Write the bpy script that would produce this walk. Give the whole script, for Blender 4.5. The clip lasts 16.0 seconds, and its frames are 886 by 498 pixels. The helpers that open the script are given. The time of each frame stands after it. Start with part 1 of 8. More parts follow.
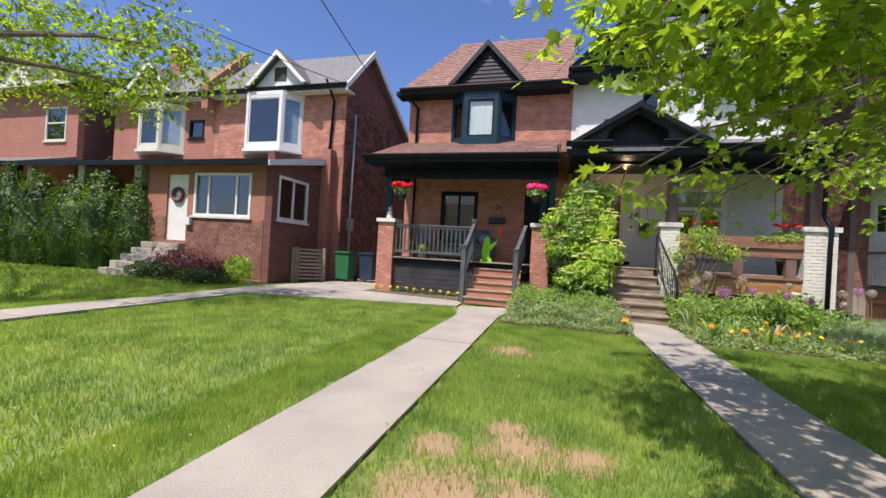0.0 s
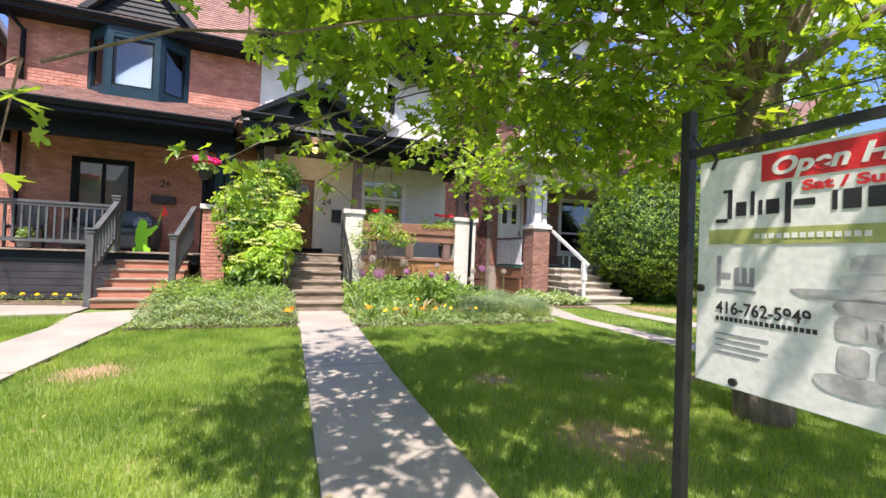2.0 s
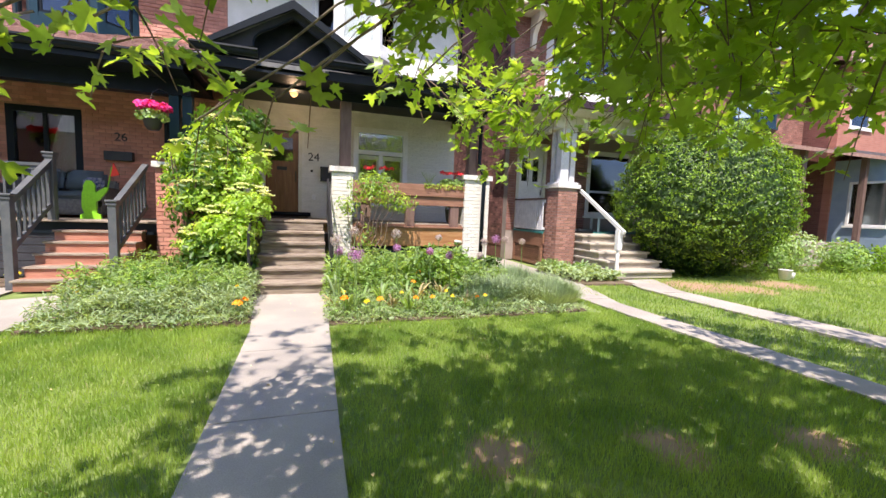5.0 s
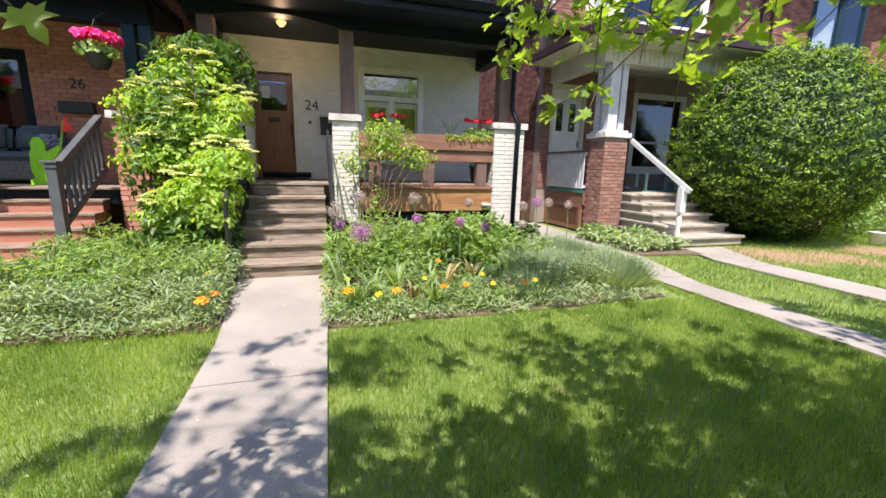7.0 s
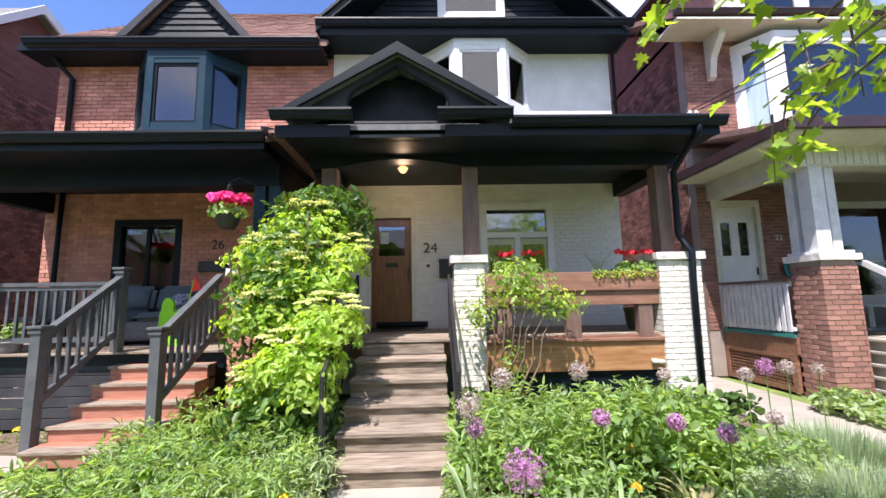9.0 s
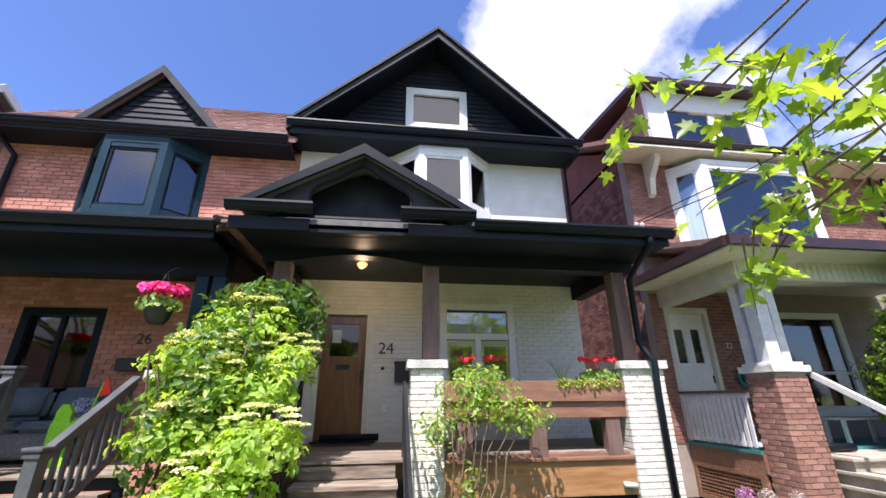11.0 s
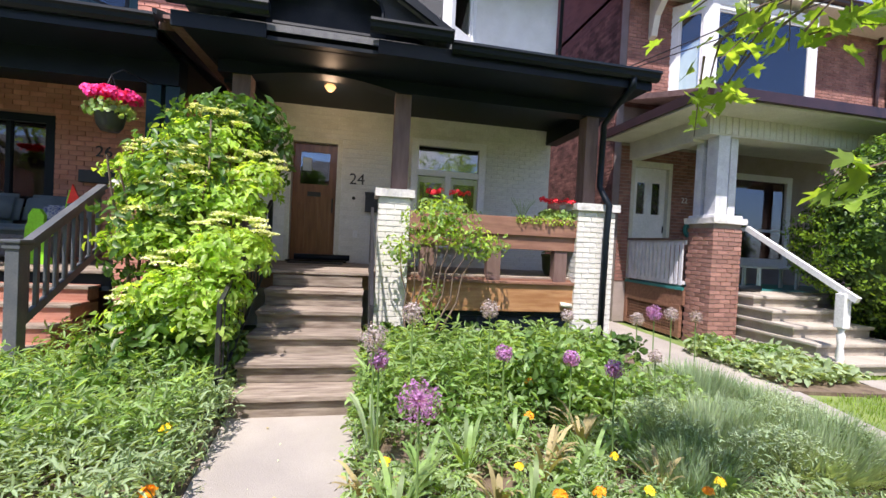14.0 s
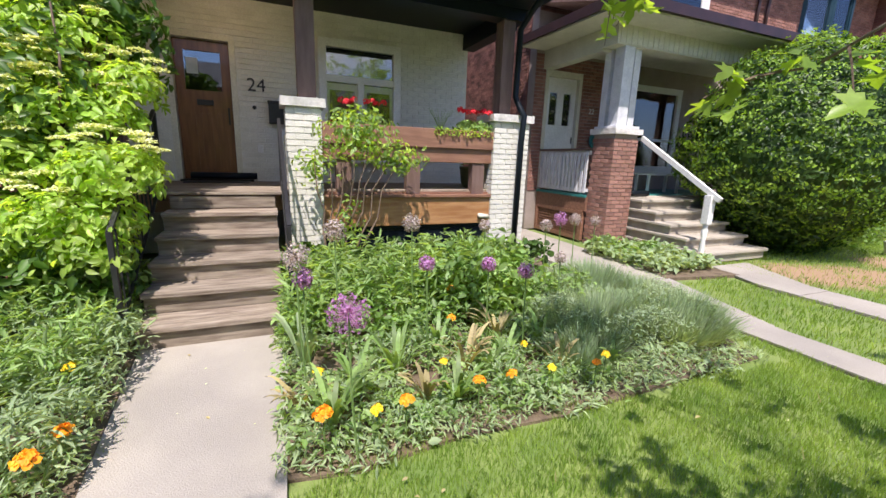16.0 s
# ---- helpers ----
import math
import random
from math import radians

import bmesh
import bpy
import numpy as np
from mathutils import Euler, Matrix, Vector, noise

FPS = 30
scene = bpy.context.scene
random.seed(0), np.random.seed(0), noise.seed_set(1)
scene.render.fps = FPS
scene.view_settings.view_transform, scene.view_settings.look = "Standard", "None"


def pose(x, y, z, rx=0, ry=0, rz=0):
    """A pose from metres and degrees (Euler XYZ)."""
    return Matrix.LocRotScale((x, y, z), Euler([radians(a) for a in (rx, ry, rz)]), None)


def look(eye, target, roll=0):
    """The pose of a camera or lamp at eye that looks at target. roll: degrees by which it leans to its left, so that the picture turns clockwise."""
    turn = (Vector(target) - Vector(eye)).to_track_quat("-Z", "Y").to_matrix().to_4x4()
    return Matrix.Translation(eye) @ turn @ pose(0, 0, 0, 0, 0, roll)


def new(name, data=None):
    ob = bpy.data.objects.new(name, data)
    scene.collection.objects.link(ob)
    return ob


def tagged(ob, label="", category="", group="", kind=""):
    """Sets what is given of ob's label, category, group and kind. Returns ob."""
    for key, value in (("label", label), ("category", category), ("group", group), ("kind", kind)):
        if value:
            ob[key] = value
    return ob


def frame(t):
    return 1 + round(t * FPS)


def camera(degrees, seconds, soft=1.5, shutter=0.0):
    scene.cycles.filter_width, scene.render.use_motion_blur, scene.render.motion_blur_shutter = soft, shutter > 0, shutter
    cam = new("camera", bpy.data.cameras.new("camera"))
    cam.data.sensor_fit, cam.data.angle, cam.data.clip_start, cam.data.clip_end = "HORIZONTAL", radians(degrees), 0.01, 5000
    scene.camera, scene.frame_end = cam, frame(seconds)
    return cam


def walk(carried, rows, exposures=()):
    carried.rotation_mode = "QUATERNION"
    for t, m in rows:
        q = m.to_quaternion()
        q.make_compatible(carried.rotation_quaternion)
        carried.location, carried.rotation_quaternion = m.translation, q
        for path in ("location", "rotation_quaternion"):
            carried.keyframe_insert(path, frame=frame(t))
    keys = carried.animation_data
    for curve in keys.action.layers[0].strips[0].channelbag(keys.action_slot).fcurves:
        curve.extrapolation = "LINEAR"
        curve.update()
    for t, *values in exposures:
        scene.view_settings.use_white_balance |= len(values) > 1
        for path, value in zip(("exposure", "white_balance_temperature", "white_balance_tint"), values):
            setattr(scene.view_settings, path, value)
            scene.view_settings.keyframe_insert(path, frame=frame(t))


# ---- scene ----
cam = camera(95.2, 16.0)
PATH = [
    (0, (0.044, 0.062, 1.688), (-0.493, 1.989, 1.706), 3.3),
    (0.5, (0.347, 0.254, 1.716), (0.565, 2.24, 1.813), 4.0),
    (1, (0.545, 0.499, 1.683), (1.271, 2.353, 1.864), 3.7),
    (1.5, (0.912, 0.639, 1.68), (1.719, 2.464, 1.825), 3.2),
    (2, (1.207, 0.778, 1.648), (1.915, 2.649, 1.685), 2.2),
    (2.5, (1.453, 1.055, 1.771), (2.099, 2.947, 1.8), 2.3),
    (3, (1.574, 1.211, 1.849), (2.194, 3.112, 1.876), 2.6),
    (3.2, (1.652, 1.316, 1.843), (2.263, 3.22, 1.861), 2.7),
    (5.3, (2.049, 2.441, 1.919), (2.689, 4.324, 1.707), 2.0),
    (5.5, (2.076, 2.583, 1.933), (2.73, 4.46, 1.708), 2.1),
    (6, (2.09, 2.881, 1.953), (2.774, 4.734, 1.64), 2.0),
    (6.5, (2.208, 3.302, 1.862), (2.932, 5.128, 1.489), 1.8),
    (7, (2.233, 3.68, 1.885), (2.8, 5.557, 1.492), 1.2),
    (7.5, (2.248, 4.107, 1.932), (2.619, 6.045, 1.607), 1.2),
    (8, (2.214, 4.505, 1.972), (2.51, 6.474, 1.79), 1.2),
    (8.5, (2.165, 4.879, 2.035), (2.381, 6.867, 2.028), 0.2),
    (9, (2.146, 5.212, 2.11), (2.2, 7.196, 2.359), -1.1),
    (9.5, (2.134, 5.358, 2.249), (2.189, 7.258, 2.87), -0.7),
    (9.7, (2.118, 5.369, 2.306), (2.198, 7.23, 3.033), -0.5),
    (12, (2.176, 5.446, 2.208), (2.483, 7.336, 2.787), -0.5),
    (12.5, (2.189, 5.436, 2.2), (2.489, 7.354, 2.679), 0.1),
    (13, (2.169, 5.429, 2.161), (2.466, 7.377, 2.504), 1.0),
    (13.5, (2.199, 5.428, 2.117), (2.509, 7.397, 2.282), 1.8),
    (14, (2.273, 5.379, 2.047), (2.66, 7.341, 2.013), 2.9),
    (14.5, (2.298, 5.396, 2.057), (2.949, 7.276, 1.853), 3.3),
    (15, (2.262, 5.373, 2.042), (3.352, 7.015, 1.705), 3.8),
    (15.5, (2.247, 5.363, 2.036), (3.386, 6.955, 1.623), 3.3),
    (16, (2.257, 5.369, 2.043), (3.02, 7.167, 1.61), 1.9),
]
EXPOSURES = [(0, 0.08, 6650, 17), (1.0, 0.42, 6700, 18), (3, 0.68, 6700, 19), (5.5, 0.66, 6700, 19), (7, 0.5, 6600, 18), (8.5, 0.55, 6450, 18), (9.5, 0.85, 6300, 20), (12.0, 0.5, 6300, 20), (13.5, 0.5, 6300, 20), (16, 0.33, 6450, 18)]
walk(cam, [(t, look(eye, target, roll)) for t, eye, target, roll in PATH], EXPOSURES)

# ---- light ----
G = 0.5  # height of the ground in front of the houses
SUN_EL, SUN_AZ = radians(61), radians(203)  # azimuth clockwise from +y: the sun stands in front and to the left

world = bpy.data.worlds.new("sky")
scene.world = world
world.use_nodes = True
wn, wl = world.node_tree.nodes, world.node_tree.links
sky = wn.new("ShaderNodeTexSky")
sky.sky_type, sky.sun_disc = "NISHITA", False
sky.sun_elevation, sky.sun_rotation = SUN_EL, SUN_AZ
sky.air_density, sky.dust_density, sky.ozone_density = 1.0, 1.1, 1.5
wtc = wn.new("ShaderNodeTexCoord")
wnoise = wn.new("ShaderNodeTexNoise")
wnoise.inputs["Scale"].default_value, wnoise.inputs["Detail"].default_value, wnoise.inputs["Roughness"].default_value = 2.6, 9.0, 0.55
wl.new(wtc.outputs["Generated"], wnoise.inputs["Vector"])
total = wnoise.outputs["Fac"]
for way, reach, lift in (((0.40, 0.64, 0.65), 0.93, 0.34), ((0.75, 0.50, 0.42), 0.965, 0.2), ((0.0, -0.8, 0.6), 0.8, 0.2)):  # cumulus banks; the last is unseen, added for the panes to mirror
    dot = wn.new("ShaderNodeVectorMath")
    dot.operation = "DOT_PRODUCT"
    dot.inputs[1].default_value = Vector(way).normalized()
    wl.new(wtc.outputs["Generated"], dot.inputs[0])
    mr = wn.new("ShaderNodeMapRange")
    mr.interpolation_type = "SMOOTHSTEP"
    mr.inputs["From Min"].default_value, mr.inputs["From Max"].default_value, mr.inputs["To Max"].default_value = reach, 1.0, lift
    wl.new(dot.outputs["Value"], mr.inputs["Value"])
    add = wn.new("ShaderNodeMath")
    wl.new(total, add.inputs[0])
    wl.new(mr.outputs["Result"], add.inputs[1])
    total = add.outputs[0]
wramp = wn.new("ShaderNodeValToRGB")
wramp.color_ramp.elements[0].position, wramp.color_ramp.elements[1].position = 0.6, 0.74
wmix = wn.new("ShaderNodeMix")
wmix.data_type = "RGBA"
wmix.inputs["B"].default_value = (9.0, 9.2, 9.6, 1)
wl.new(total, wramp.inputs["Fac"])
wl.new(wramp.outputs["Color"], wmix.inputs["Factor"])
wtint = wn.new("ShaderNodeMix")
wtint.data_type, wtint.blend_type = "RGBA", "MULTIPLY"
wtint.inputs["Factor"].default_value, wtint.inputs["B"].default_value = 1.0, (0.9, 1.1, 1.5, 1)
wl.new(sky.outputs["Color"], wtint.inputs["A"])
wl.new(wtint.outputs["Result"], wmix.inputs["A"])
wl.new(wmix.outputs["Result"], wn["Background"].inputs["Color"])
wn["Background"].inputs["Strength"].default_value = 0.115

sun = new("sun", bpy.data.lights.new("sun", "SUN"))
sun.data.energy, sun.data.angle, sun.data.color = 6.0, radians(0.6), (1.0, 0.94, 0.85)
sun_dir = Vector((math.sin(SUN_AZ) * math.cos(SUN_EL), math.cos(SUN_AZ) * math.cos(SUN_EL), math.sin(SUN_EL)))
sun.matrix_world = look(sun_dir * 60, (0, 0, 0))
scene.view_settings.exposure = 0.0

# ---- materials ----
def mat(name, c1, c2=None, scale=3.0, rough=0.8, bump=0.2, fine=40.0, metal=0.0, each=0.0, stretch=(1, 1, 1), coat=0.0, c3=None, trans=0.0):
    """A material of two colours mixed by noise, with a fine relief. each: how far one piece differs from the next."""
    m = bpy.data.materials.new(name)
    m.use_nodes = True
    n, l = m.node_tree.nodes, m.node_tree.links
    p = n["Principled BSDF"]
    c2 = c2 or tuple(v * 0.8 for v in c1)
    tc = n.new("ShaderNodeTexCoord")
    mp = n.new("ShaderNodeMapping")
    mp.inputs["Scale"].default_value = stretch
    l.new(tc.outputs["Object"], mp.inputs["Vector"])
    big = n.new("ShaderNodeTexNoise")
    big.inputs["Scale"].default_value, big.inputs["Detail"].default_value = scale, 6
    small = n.new("ShaderNodeTexNoise")
    small.inputs["Scale"].default_value, small.inputs["Detail"].default_value = fine, 4
    l.new(mp.outputs["Vector"], big.inputs["Vector"])
    l.new(mp.outputs["Vector"], small.inputs["Vector"])
    ramp = n.new("ShaderNodeValToRGB")
    e = ramp.color_ramp.elements
    e[0].position, e[1].position = 0.35, 0.65
    e[0].color, e[1].color = (*c1, 1), (*c2, 1)
    if c3:
        k = e.new(0.8)
        k.color = (*c3, 1)
    l.new(big.outputs["Fac"], ramp.inputs["Fac"])
    col = ramp.outputs["Color"]
    mul = n.new("ShaderNodeMix")
    mul.data_type, mul.blend_type = "RGBA", "MULTIPLY"
    mul.inputs["Factor"].default_value = 0.5
    r2 = n.new("ShaderNodeValToRGB")
    r2.color_ramp.elements[0].position, r2.color_ramp.elements[1].position = 0.3, 0.7
    r2.color_ramp.elements[0].color = (0.6, 0.6, 0.6, 1)
    l.new(small.outputs["Fac"], r2.inputs["Fac"])
    l.new(col, mul.inputs["A"])
    l.new(r2.outputs["Color"], mul.inputs["B"])
    col = mul.outputs["Result"]
    if each:
        geo, oi = n.new("ShaderNodeNewGeometry"), n.new("ShaderNodeObjectInfo")
        add = n.new("ShaderNodeMath")
        l.new(geo.outputs["Random Per Island"], add.inputs[0])
        l.new(oi.outputs["Random"], add.inputs[1])
        fr = n.new("ShaderNodeMath")
        fr.operation = "FRACT"
        l.new(add.outputs[0], fr.inputs[0])
        mr = n.new("ShaderNodeMapRange")
        mr.inputs["To Min"].default_value, mr.inputs["To Max"].default_value = 1 - each, 1 + each
        l.new(fr.outputs[0], mr.inputs["Value"])
        hsv = n.new("ShaderNodeHueSaturation")
        l.new(mr.outputs["Result"], hsv.inputs["Value"])
        l.new(col, hsv.inputs["Color"])
        col = hsv.outputs["Color"]
    l.new(col, p.inputs["Base Color"])
    p.inputs["Roughness"].default_value, p.inputs["Metallic"].default_value = rough, metal
    p.inputs["Coat Weight"].default_value = coat
    if bump:
        b = n.new("ShaderNodeBump")
        b.inputs["Strength"].default_value, b.inputs["Distance"].default_value = bump, 0.01
        l.new(small.outputs["Fac"], b.inputs["Height"])
        l.new(b.outputs["Normal"], p.inputs["Normal"])
    if trans:
        tr = n.new("ShaderNodeBsdfTranslucent")
        mx = n.new("ShaderNodeMixShader")
        mx.inputs["Fac"].default_value = trans
        warm = n.new("ShaderNodeMix")
        warm.data_type, warm.blend_type = "RGBA", "MULTIPLY"
        warm.inputs["Factor"].default_value = 1.0
        warm.inputs["B"].default_value = (2.6, 2.3, 0.8, 1)
        l.new(col, warm.inputs["A"])
        l.new(warm.outputs["Result"], tr.inputs["Color"])
        l.new(p.outputs["BSDF"], mx.inputs[1])
        l.new(tr.outputs["BSDF"], mx.inputs[2])
        l.new(mx.outputs["Shader"], n["Material Output"].inputs["Surface"])
    return m


def brick_mat(name, c1, c2, mortar, along="x"):
    """Brickwork with joints, for walls that the camera stays far from. along: the way the wall runs."""
    m = mat(name, c1, c2, scale=1.3, rough=0.9, bump=0.3)
    n, l = m.node_tree.nodes, m.node_tree.links
    tc, sep, com = n.new("ShaderNodeTexCoord"), n.new("ShaderNodeSeparateXYZ"), n.new("ShaderNodeCombineXYZ")
    l.new(tc.outputs["Object"], sep.inputs[0])
    l.new(sep.outputs["X" if along == "x" else "Y"], com.inputs["X"])
    l.new(sep.outputs["Z"], com.inputs["Y"])
    br = n.new("ShaderNodeTexBrick")
    br.inputs["Scale"].default_value = 1.0
    br.inputs["Brick Width"].default_value, br.inputs["Row Height"].default_value = 0.215, 0.075
    br.inputs["Mortar Size"].default_value, br.inputs["Mortar Smooth"].default_value = 0.006, 0.3
    br.inputs["Color1"].default_value, br.inputs["Color2"].default_value = (*c1, 1), (*c2, 1)
    br.inputs["Mortar"].default_value = (*mortar, 1)
    l.new(com.outputs[0], br.inputs["Vector"])
    p = n["Principled BSDF"]
    old = p.inputs["Base Color"].links[0].from_socket
    mx = n.new("ShaderNodeMix")
    mx.data_type = "RGBA"
    mx.inputs["Factor"].default_value = 0.6
    l.new(old, mx.inputs["A"])
    l.new(br.outputs["Color"], mx.inputs["B"])
    l.new(mx.outputs["Result"], p.inputs["Base Color"])
    b = n.new("ShaderNodeBump")
    b.inputs["Strength"].default_value, b.inputs["Distance"].default_value = 0.6, 0.01
    b.invert = True
    l.new(br.outputs["Fac"], b.inputs["Height"])
    l.new(p.inputs["Normal"].links[0].from_socket, b.inputs["Normal"])
    l.new(b.outputs["Normal"], p.inputs["Normal"])
    return m


def glass_mat(name, tint=(0.9, 0.95, 0.95)):
    m = bpy.data.materials.new(name)
    m.use_nodes = True
    n, l = m.node_tree.nodes, m.node_tree.links
    n.remove(n["Principled BSDF"])
    gl, tr, mx, fr = n.new("ShaderNodeBsdfGlossy"), n.new("ShaderNodeBsdfTransparent"), n.new("ShaderNodeMixShader"), n.new("ShaderNodeFresnel")
    gl.inputs["Roughness"].default_value = 0.02
    tr.inputs["Color"].default_value = (*tint, 1)
    fr.inputs["IOR"].default_value = 2.3
    l.new(fr.outputs[0], mx.inputs[0])
    l.new(tr.outputs[0], mx.inputs[1])
    l.new(gl.outputs[0], mx.inputs[2])
    l.new(mx.outputs[0], n["Material Output"].inputs["Surface"])
    return m


M = {}
M["grass_soil"] = mat("lawn soil", (0.13, 0.2, 0.045), (0.23, 0.29, 0.08), 2.5, 0.95, 0.6, 60, c3=(0.36, 0.28, 0.13))
M["blade"] = mat("grass blades", (0.16, 0.27, 0.045), (0.29, 0.4, 0.09), 2.6, 0.6, 0, 60, each=0.22, trans=0.4)
M["blade_dry"] = mat("dry grass blades", (0.34, 0.29, 0.13), (0.42, 0.35, 0.18), 1.2, 0.7, 0, 60, each=0.3, trans=0.2)
M["soil"] = mat("garden soil", (0.11, 0.075, 0.05), (0.2, 0.15, 0.1), 9, 0.95, 0.9, 70)
M["concrete"] = mat("old concrete", (0.335, 0.305, 0.268), (0.43, 0.39, 0.335), 1.4, 0.9, 0.6, 130, c3=(0.26, 0.235, 0.205))
M["stone_steps"] = mat("worn beige stone", (0.4, 0.36, 0.3), (0.5, 0.45, 0.38), 3, 0.85, 0.5, 60, c3=(0.38, 0.33, 0.28))
M["riser_stone"] = mat("stained grey-beige stone", (0.36, 0.31, 0.26), (0.48, 0.43, 0.36), 4, 0.9, 0.6, 50, c3=(0.26, 0.22, 0.18))
M["asphalt"] = mat("asphalt", (0.05, 0.05, 0.052), (0.07, 0.07, 0.07), 2, 0.9, 0.5, 150)
M["stone"] = mat("limestone cap", (0.62, 0.6, 0.56), (0.75, 0.73, 0.7), 6, 0.85, 0.6, 30)
M["white_brick"] = mat("white painted brick", (0.68, 0.665, 0.595), (0.77, 0.755, 0.69), 4, 0.6, 0.5, 60, each=0.04)
M["white_mortar"] = mat("white painted joints", (0.7, 0.69, 0.64), (0.78, 0.77, 0.73), 4, 0.8, 0.4, 60)
M["red_brick"] = mat("orange-red brick", (0.46, 0.2, 0.145), (0.6, 0.29, 0.22), 3, 0.85, 0.6, 70, each=0.18)
M["red_mortar"] = mat("red-tinted joints", (0.36, 0.18, 0.135), (0.43, 0.235, 0.18), 3, 0.9, 0.5, 90)
M["brown_brick"] = mat("brown-red brick", (0.22, 0.1, 0.08), (0.33, 0.165, 0.13), 3, 0.85, 0.6, 70, each=0.22)
# rough brick of the house sides, its colour lowered to hold their shade
M["rough_brick"] = mat("rough red brick darkened for shade", (0.13, 0.055, 0.046), (0.26, 0.12, 0.098), 3, 0.9, 0.8, 50, each=0.42)
M["mixed_brick"] = mat("mixed pink-brown brick", (0.27, 0.13, 0.1), (0.4, 0.22, 0.175), 3, 0.85, 0.6, 70, each=0.25)
M["brown_mortar"] = mat("grey joints", (0.3, 0.25, 0.22), (0.36, 0.3, 0.27), 3, 0.9, 0.5, 90)
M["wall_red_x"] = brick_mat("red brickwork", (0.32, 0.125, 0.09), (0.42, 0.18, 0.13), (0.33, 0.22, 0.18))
# red brickwork for side walls, with the shade of that side in its colour
M["wall_red_y"] = brick_mat("red brickwork darkened for shade", (0.12, 0.045, 0.037), (0.21, 0.085, 0.066), (0.17, 0.11, 0.1), "y")
M["white_wall_y"] = brick_mat("white painted brickwork", (0.75, 0.74, 0.7), (0.8, 0.79, 0.75), (0.68, 0.67, 0.63), "y")
M["charcoal"] = mat("charcoal paint", (0.005, 0.009, 0.014), (0.008, 0.013, 0.019), 3, 0.45, 0.1, 50)
M["charcoal_grey"] = mat("dark grey paint", (0.036, 0.038, 0.045), (0.055, 0.056, 0.064), 3, 0.6, 0.15, 50)
M["navy"] = mat("dark blue-green paint", (0.013, 0.04, 0.06), (0.02, 0.05, 0.072), 3, 0.4, 0.1, 50)
M["siding"] = mat("charcoal siding", (0.014, 0.018, 0.026), (0.024, 0.028, 0.038), 4, 0.5, 0.15, 60, each=0.12)
M["grey_rail"] = mat("grey painted rail", (0.075, 0.085, 0.095), (0.11, 0.115, 0.12), 5, 0.45, 0.15, 60)
M["white"] = mat("white paint", (0.76, 0.76, 0.75), (0.82, 0.82, 0.81), 4, 0.45, 0.1, 40)
M["cream"] = mat("cream paint", (0.62, 0.6, 0.5), (0.7, 0.68, 0.58), 4, 0.5, 0.1, 40)
M["lavender_white"] = mat("weathered white paint", (0.62, 0.63, 0.67), (0.76, 0.77, 0.8), 6, 0.55, 0.3, 50)
M["shingle_brown"] = mat("brown roof shingles", (0.25, 0.14, 0.115), (0.34, 0.205, 0.17), 9, 0.95, 0.7, 120, each=0.15)
M["shingle_grey"] = mat("grey roof shingles", (0.14, 0.14, 0.15), (0.2, 0.2, 0.2), 9, 0.95, 0.7, 120, each=0.15)
M["deck"] = mat("weathered brown deck boards", (0.2, 0.15, 0.112), (0.42, 0.35, 0.275), 3.5, 0.75, 0.7, 50, each=0.16, stretch=(1, 9, 9))
M["stair_red"] = mat("red-stained boards", (0.36, 0.15, 0.095), (0.46, 0.22, 0.15), 2.5, 0.6, 0.4, 60, each=0.14, stretch=(1, 9, 9))
M["beam_wood"] = mat("dark brown timber", (0.15, 0.088, 0.075), (0.22, 0.14, 0.115), 2.5, 0.6, 0.5, 60, each=0.12, stretch=(6, 6, 1))
M["plank_brown"] = mat("brown stained planks", (0.2, 0.095, 0.06), (0.3, 0.155, 0.1), 2.5, 0.5, 0.4, 60, each=0.1, stretch=(1, 8, 8))
M["plank_orange"] = mat("orange-brown stained plank", (0.33, 0.15, 0.055), (0.46, 0.25, 0.11), 2.5, 0.5, 0.4, 60, each=0.06, stretch=(1, 8, 8))
M["door_wood"] = mat("varnished oak", (0.14, 0.055, 0.025), (0.23, 0.1, 0.042), 2.0, 0.35, 0.2, 60, stretch=(9, 9, 1), coat=0.3)
M["door_grey"] = mat("pale grey door paint", (0.6, 0.65, 0.68), (0.66, 0.7, 0.73), 4, 0.5, 0.1, 40)
M["black_metal"] = mat("black metal", (0.014, 0.014, 0.016), (0.022, 0.022, 0.024), 8, 0.45, 0.15, 60)
M["grey_metal"] = mat("galvanised metal", (0.4, 0.42, 0.44), (0.5, 0.52, 0.54), 8, 0.4, 0.1, 60, metal=0.6)
M["maroon"] = mat("maroon painted metal", (0.035, 0.017, 0.017), (0.055, 0.025, 0.025), 4, 0.4, 0.1, 50)
M["bark"] = mat("grey-brown bark", (0.16, 0.12, 0.09), (0.3, 0.24, 0.18), 5, 0.95, 1.0, 30, stretch=(3, 3, 0.7))
M["twig"] = mat("brown twigs", (0.13, 0.09, 0.06), (0.2, 0.14, 0.1), 8, 0.9, 0.5, 60)
M["maple"] = mat("maple leaves", (0.155, 0.27, 0.035), (0.24, 0.36, 0.06), 2.0, 0.36, 0, 30, each=0.35, trans=0.52)
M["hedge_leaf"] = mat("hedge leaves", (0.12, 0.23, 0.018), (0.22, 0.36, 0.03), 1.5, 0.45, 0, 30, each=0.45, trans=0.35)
# dark green, lowered further to carry shade in cedars and round bush
M["dark_leaf"] = mat("dark green leaves, deepened for shade", (0.028, 0.075, 0.012), (0.07, 0.14, 0.024), 1.5, 0.45, 0, 30, each=0.4, trans=0.25)
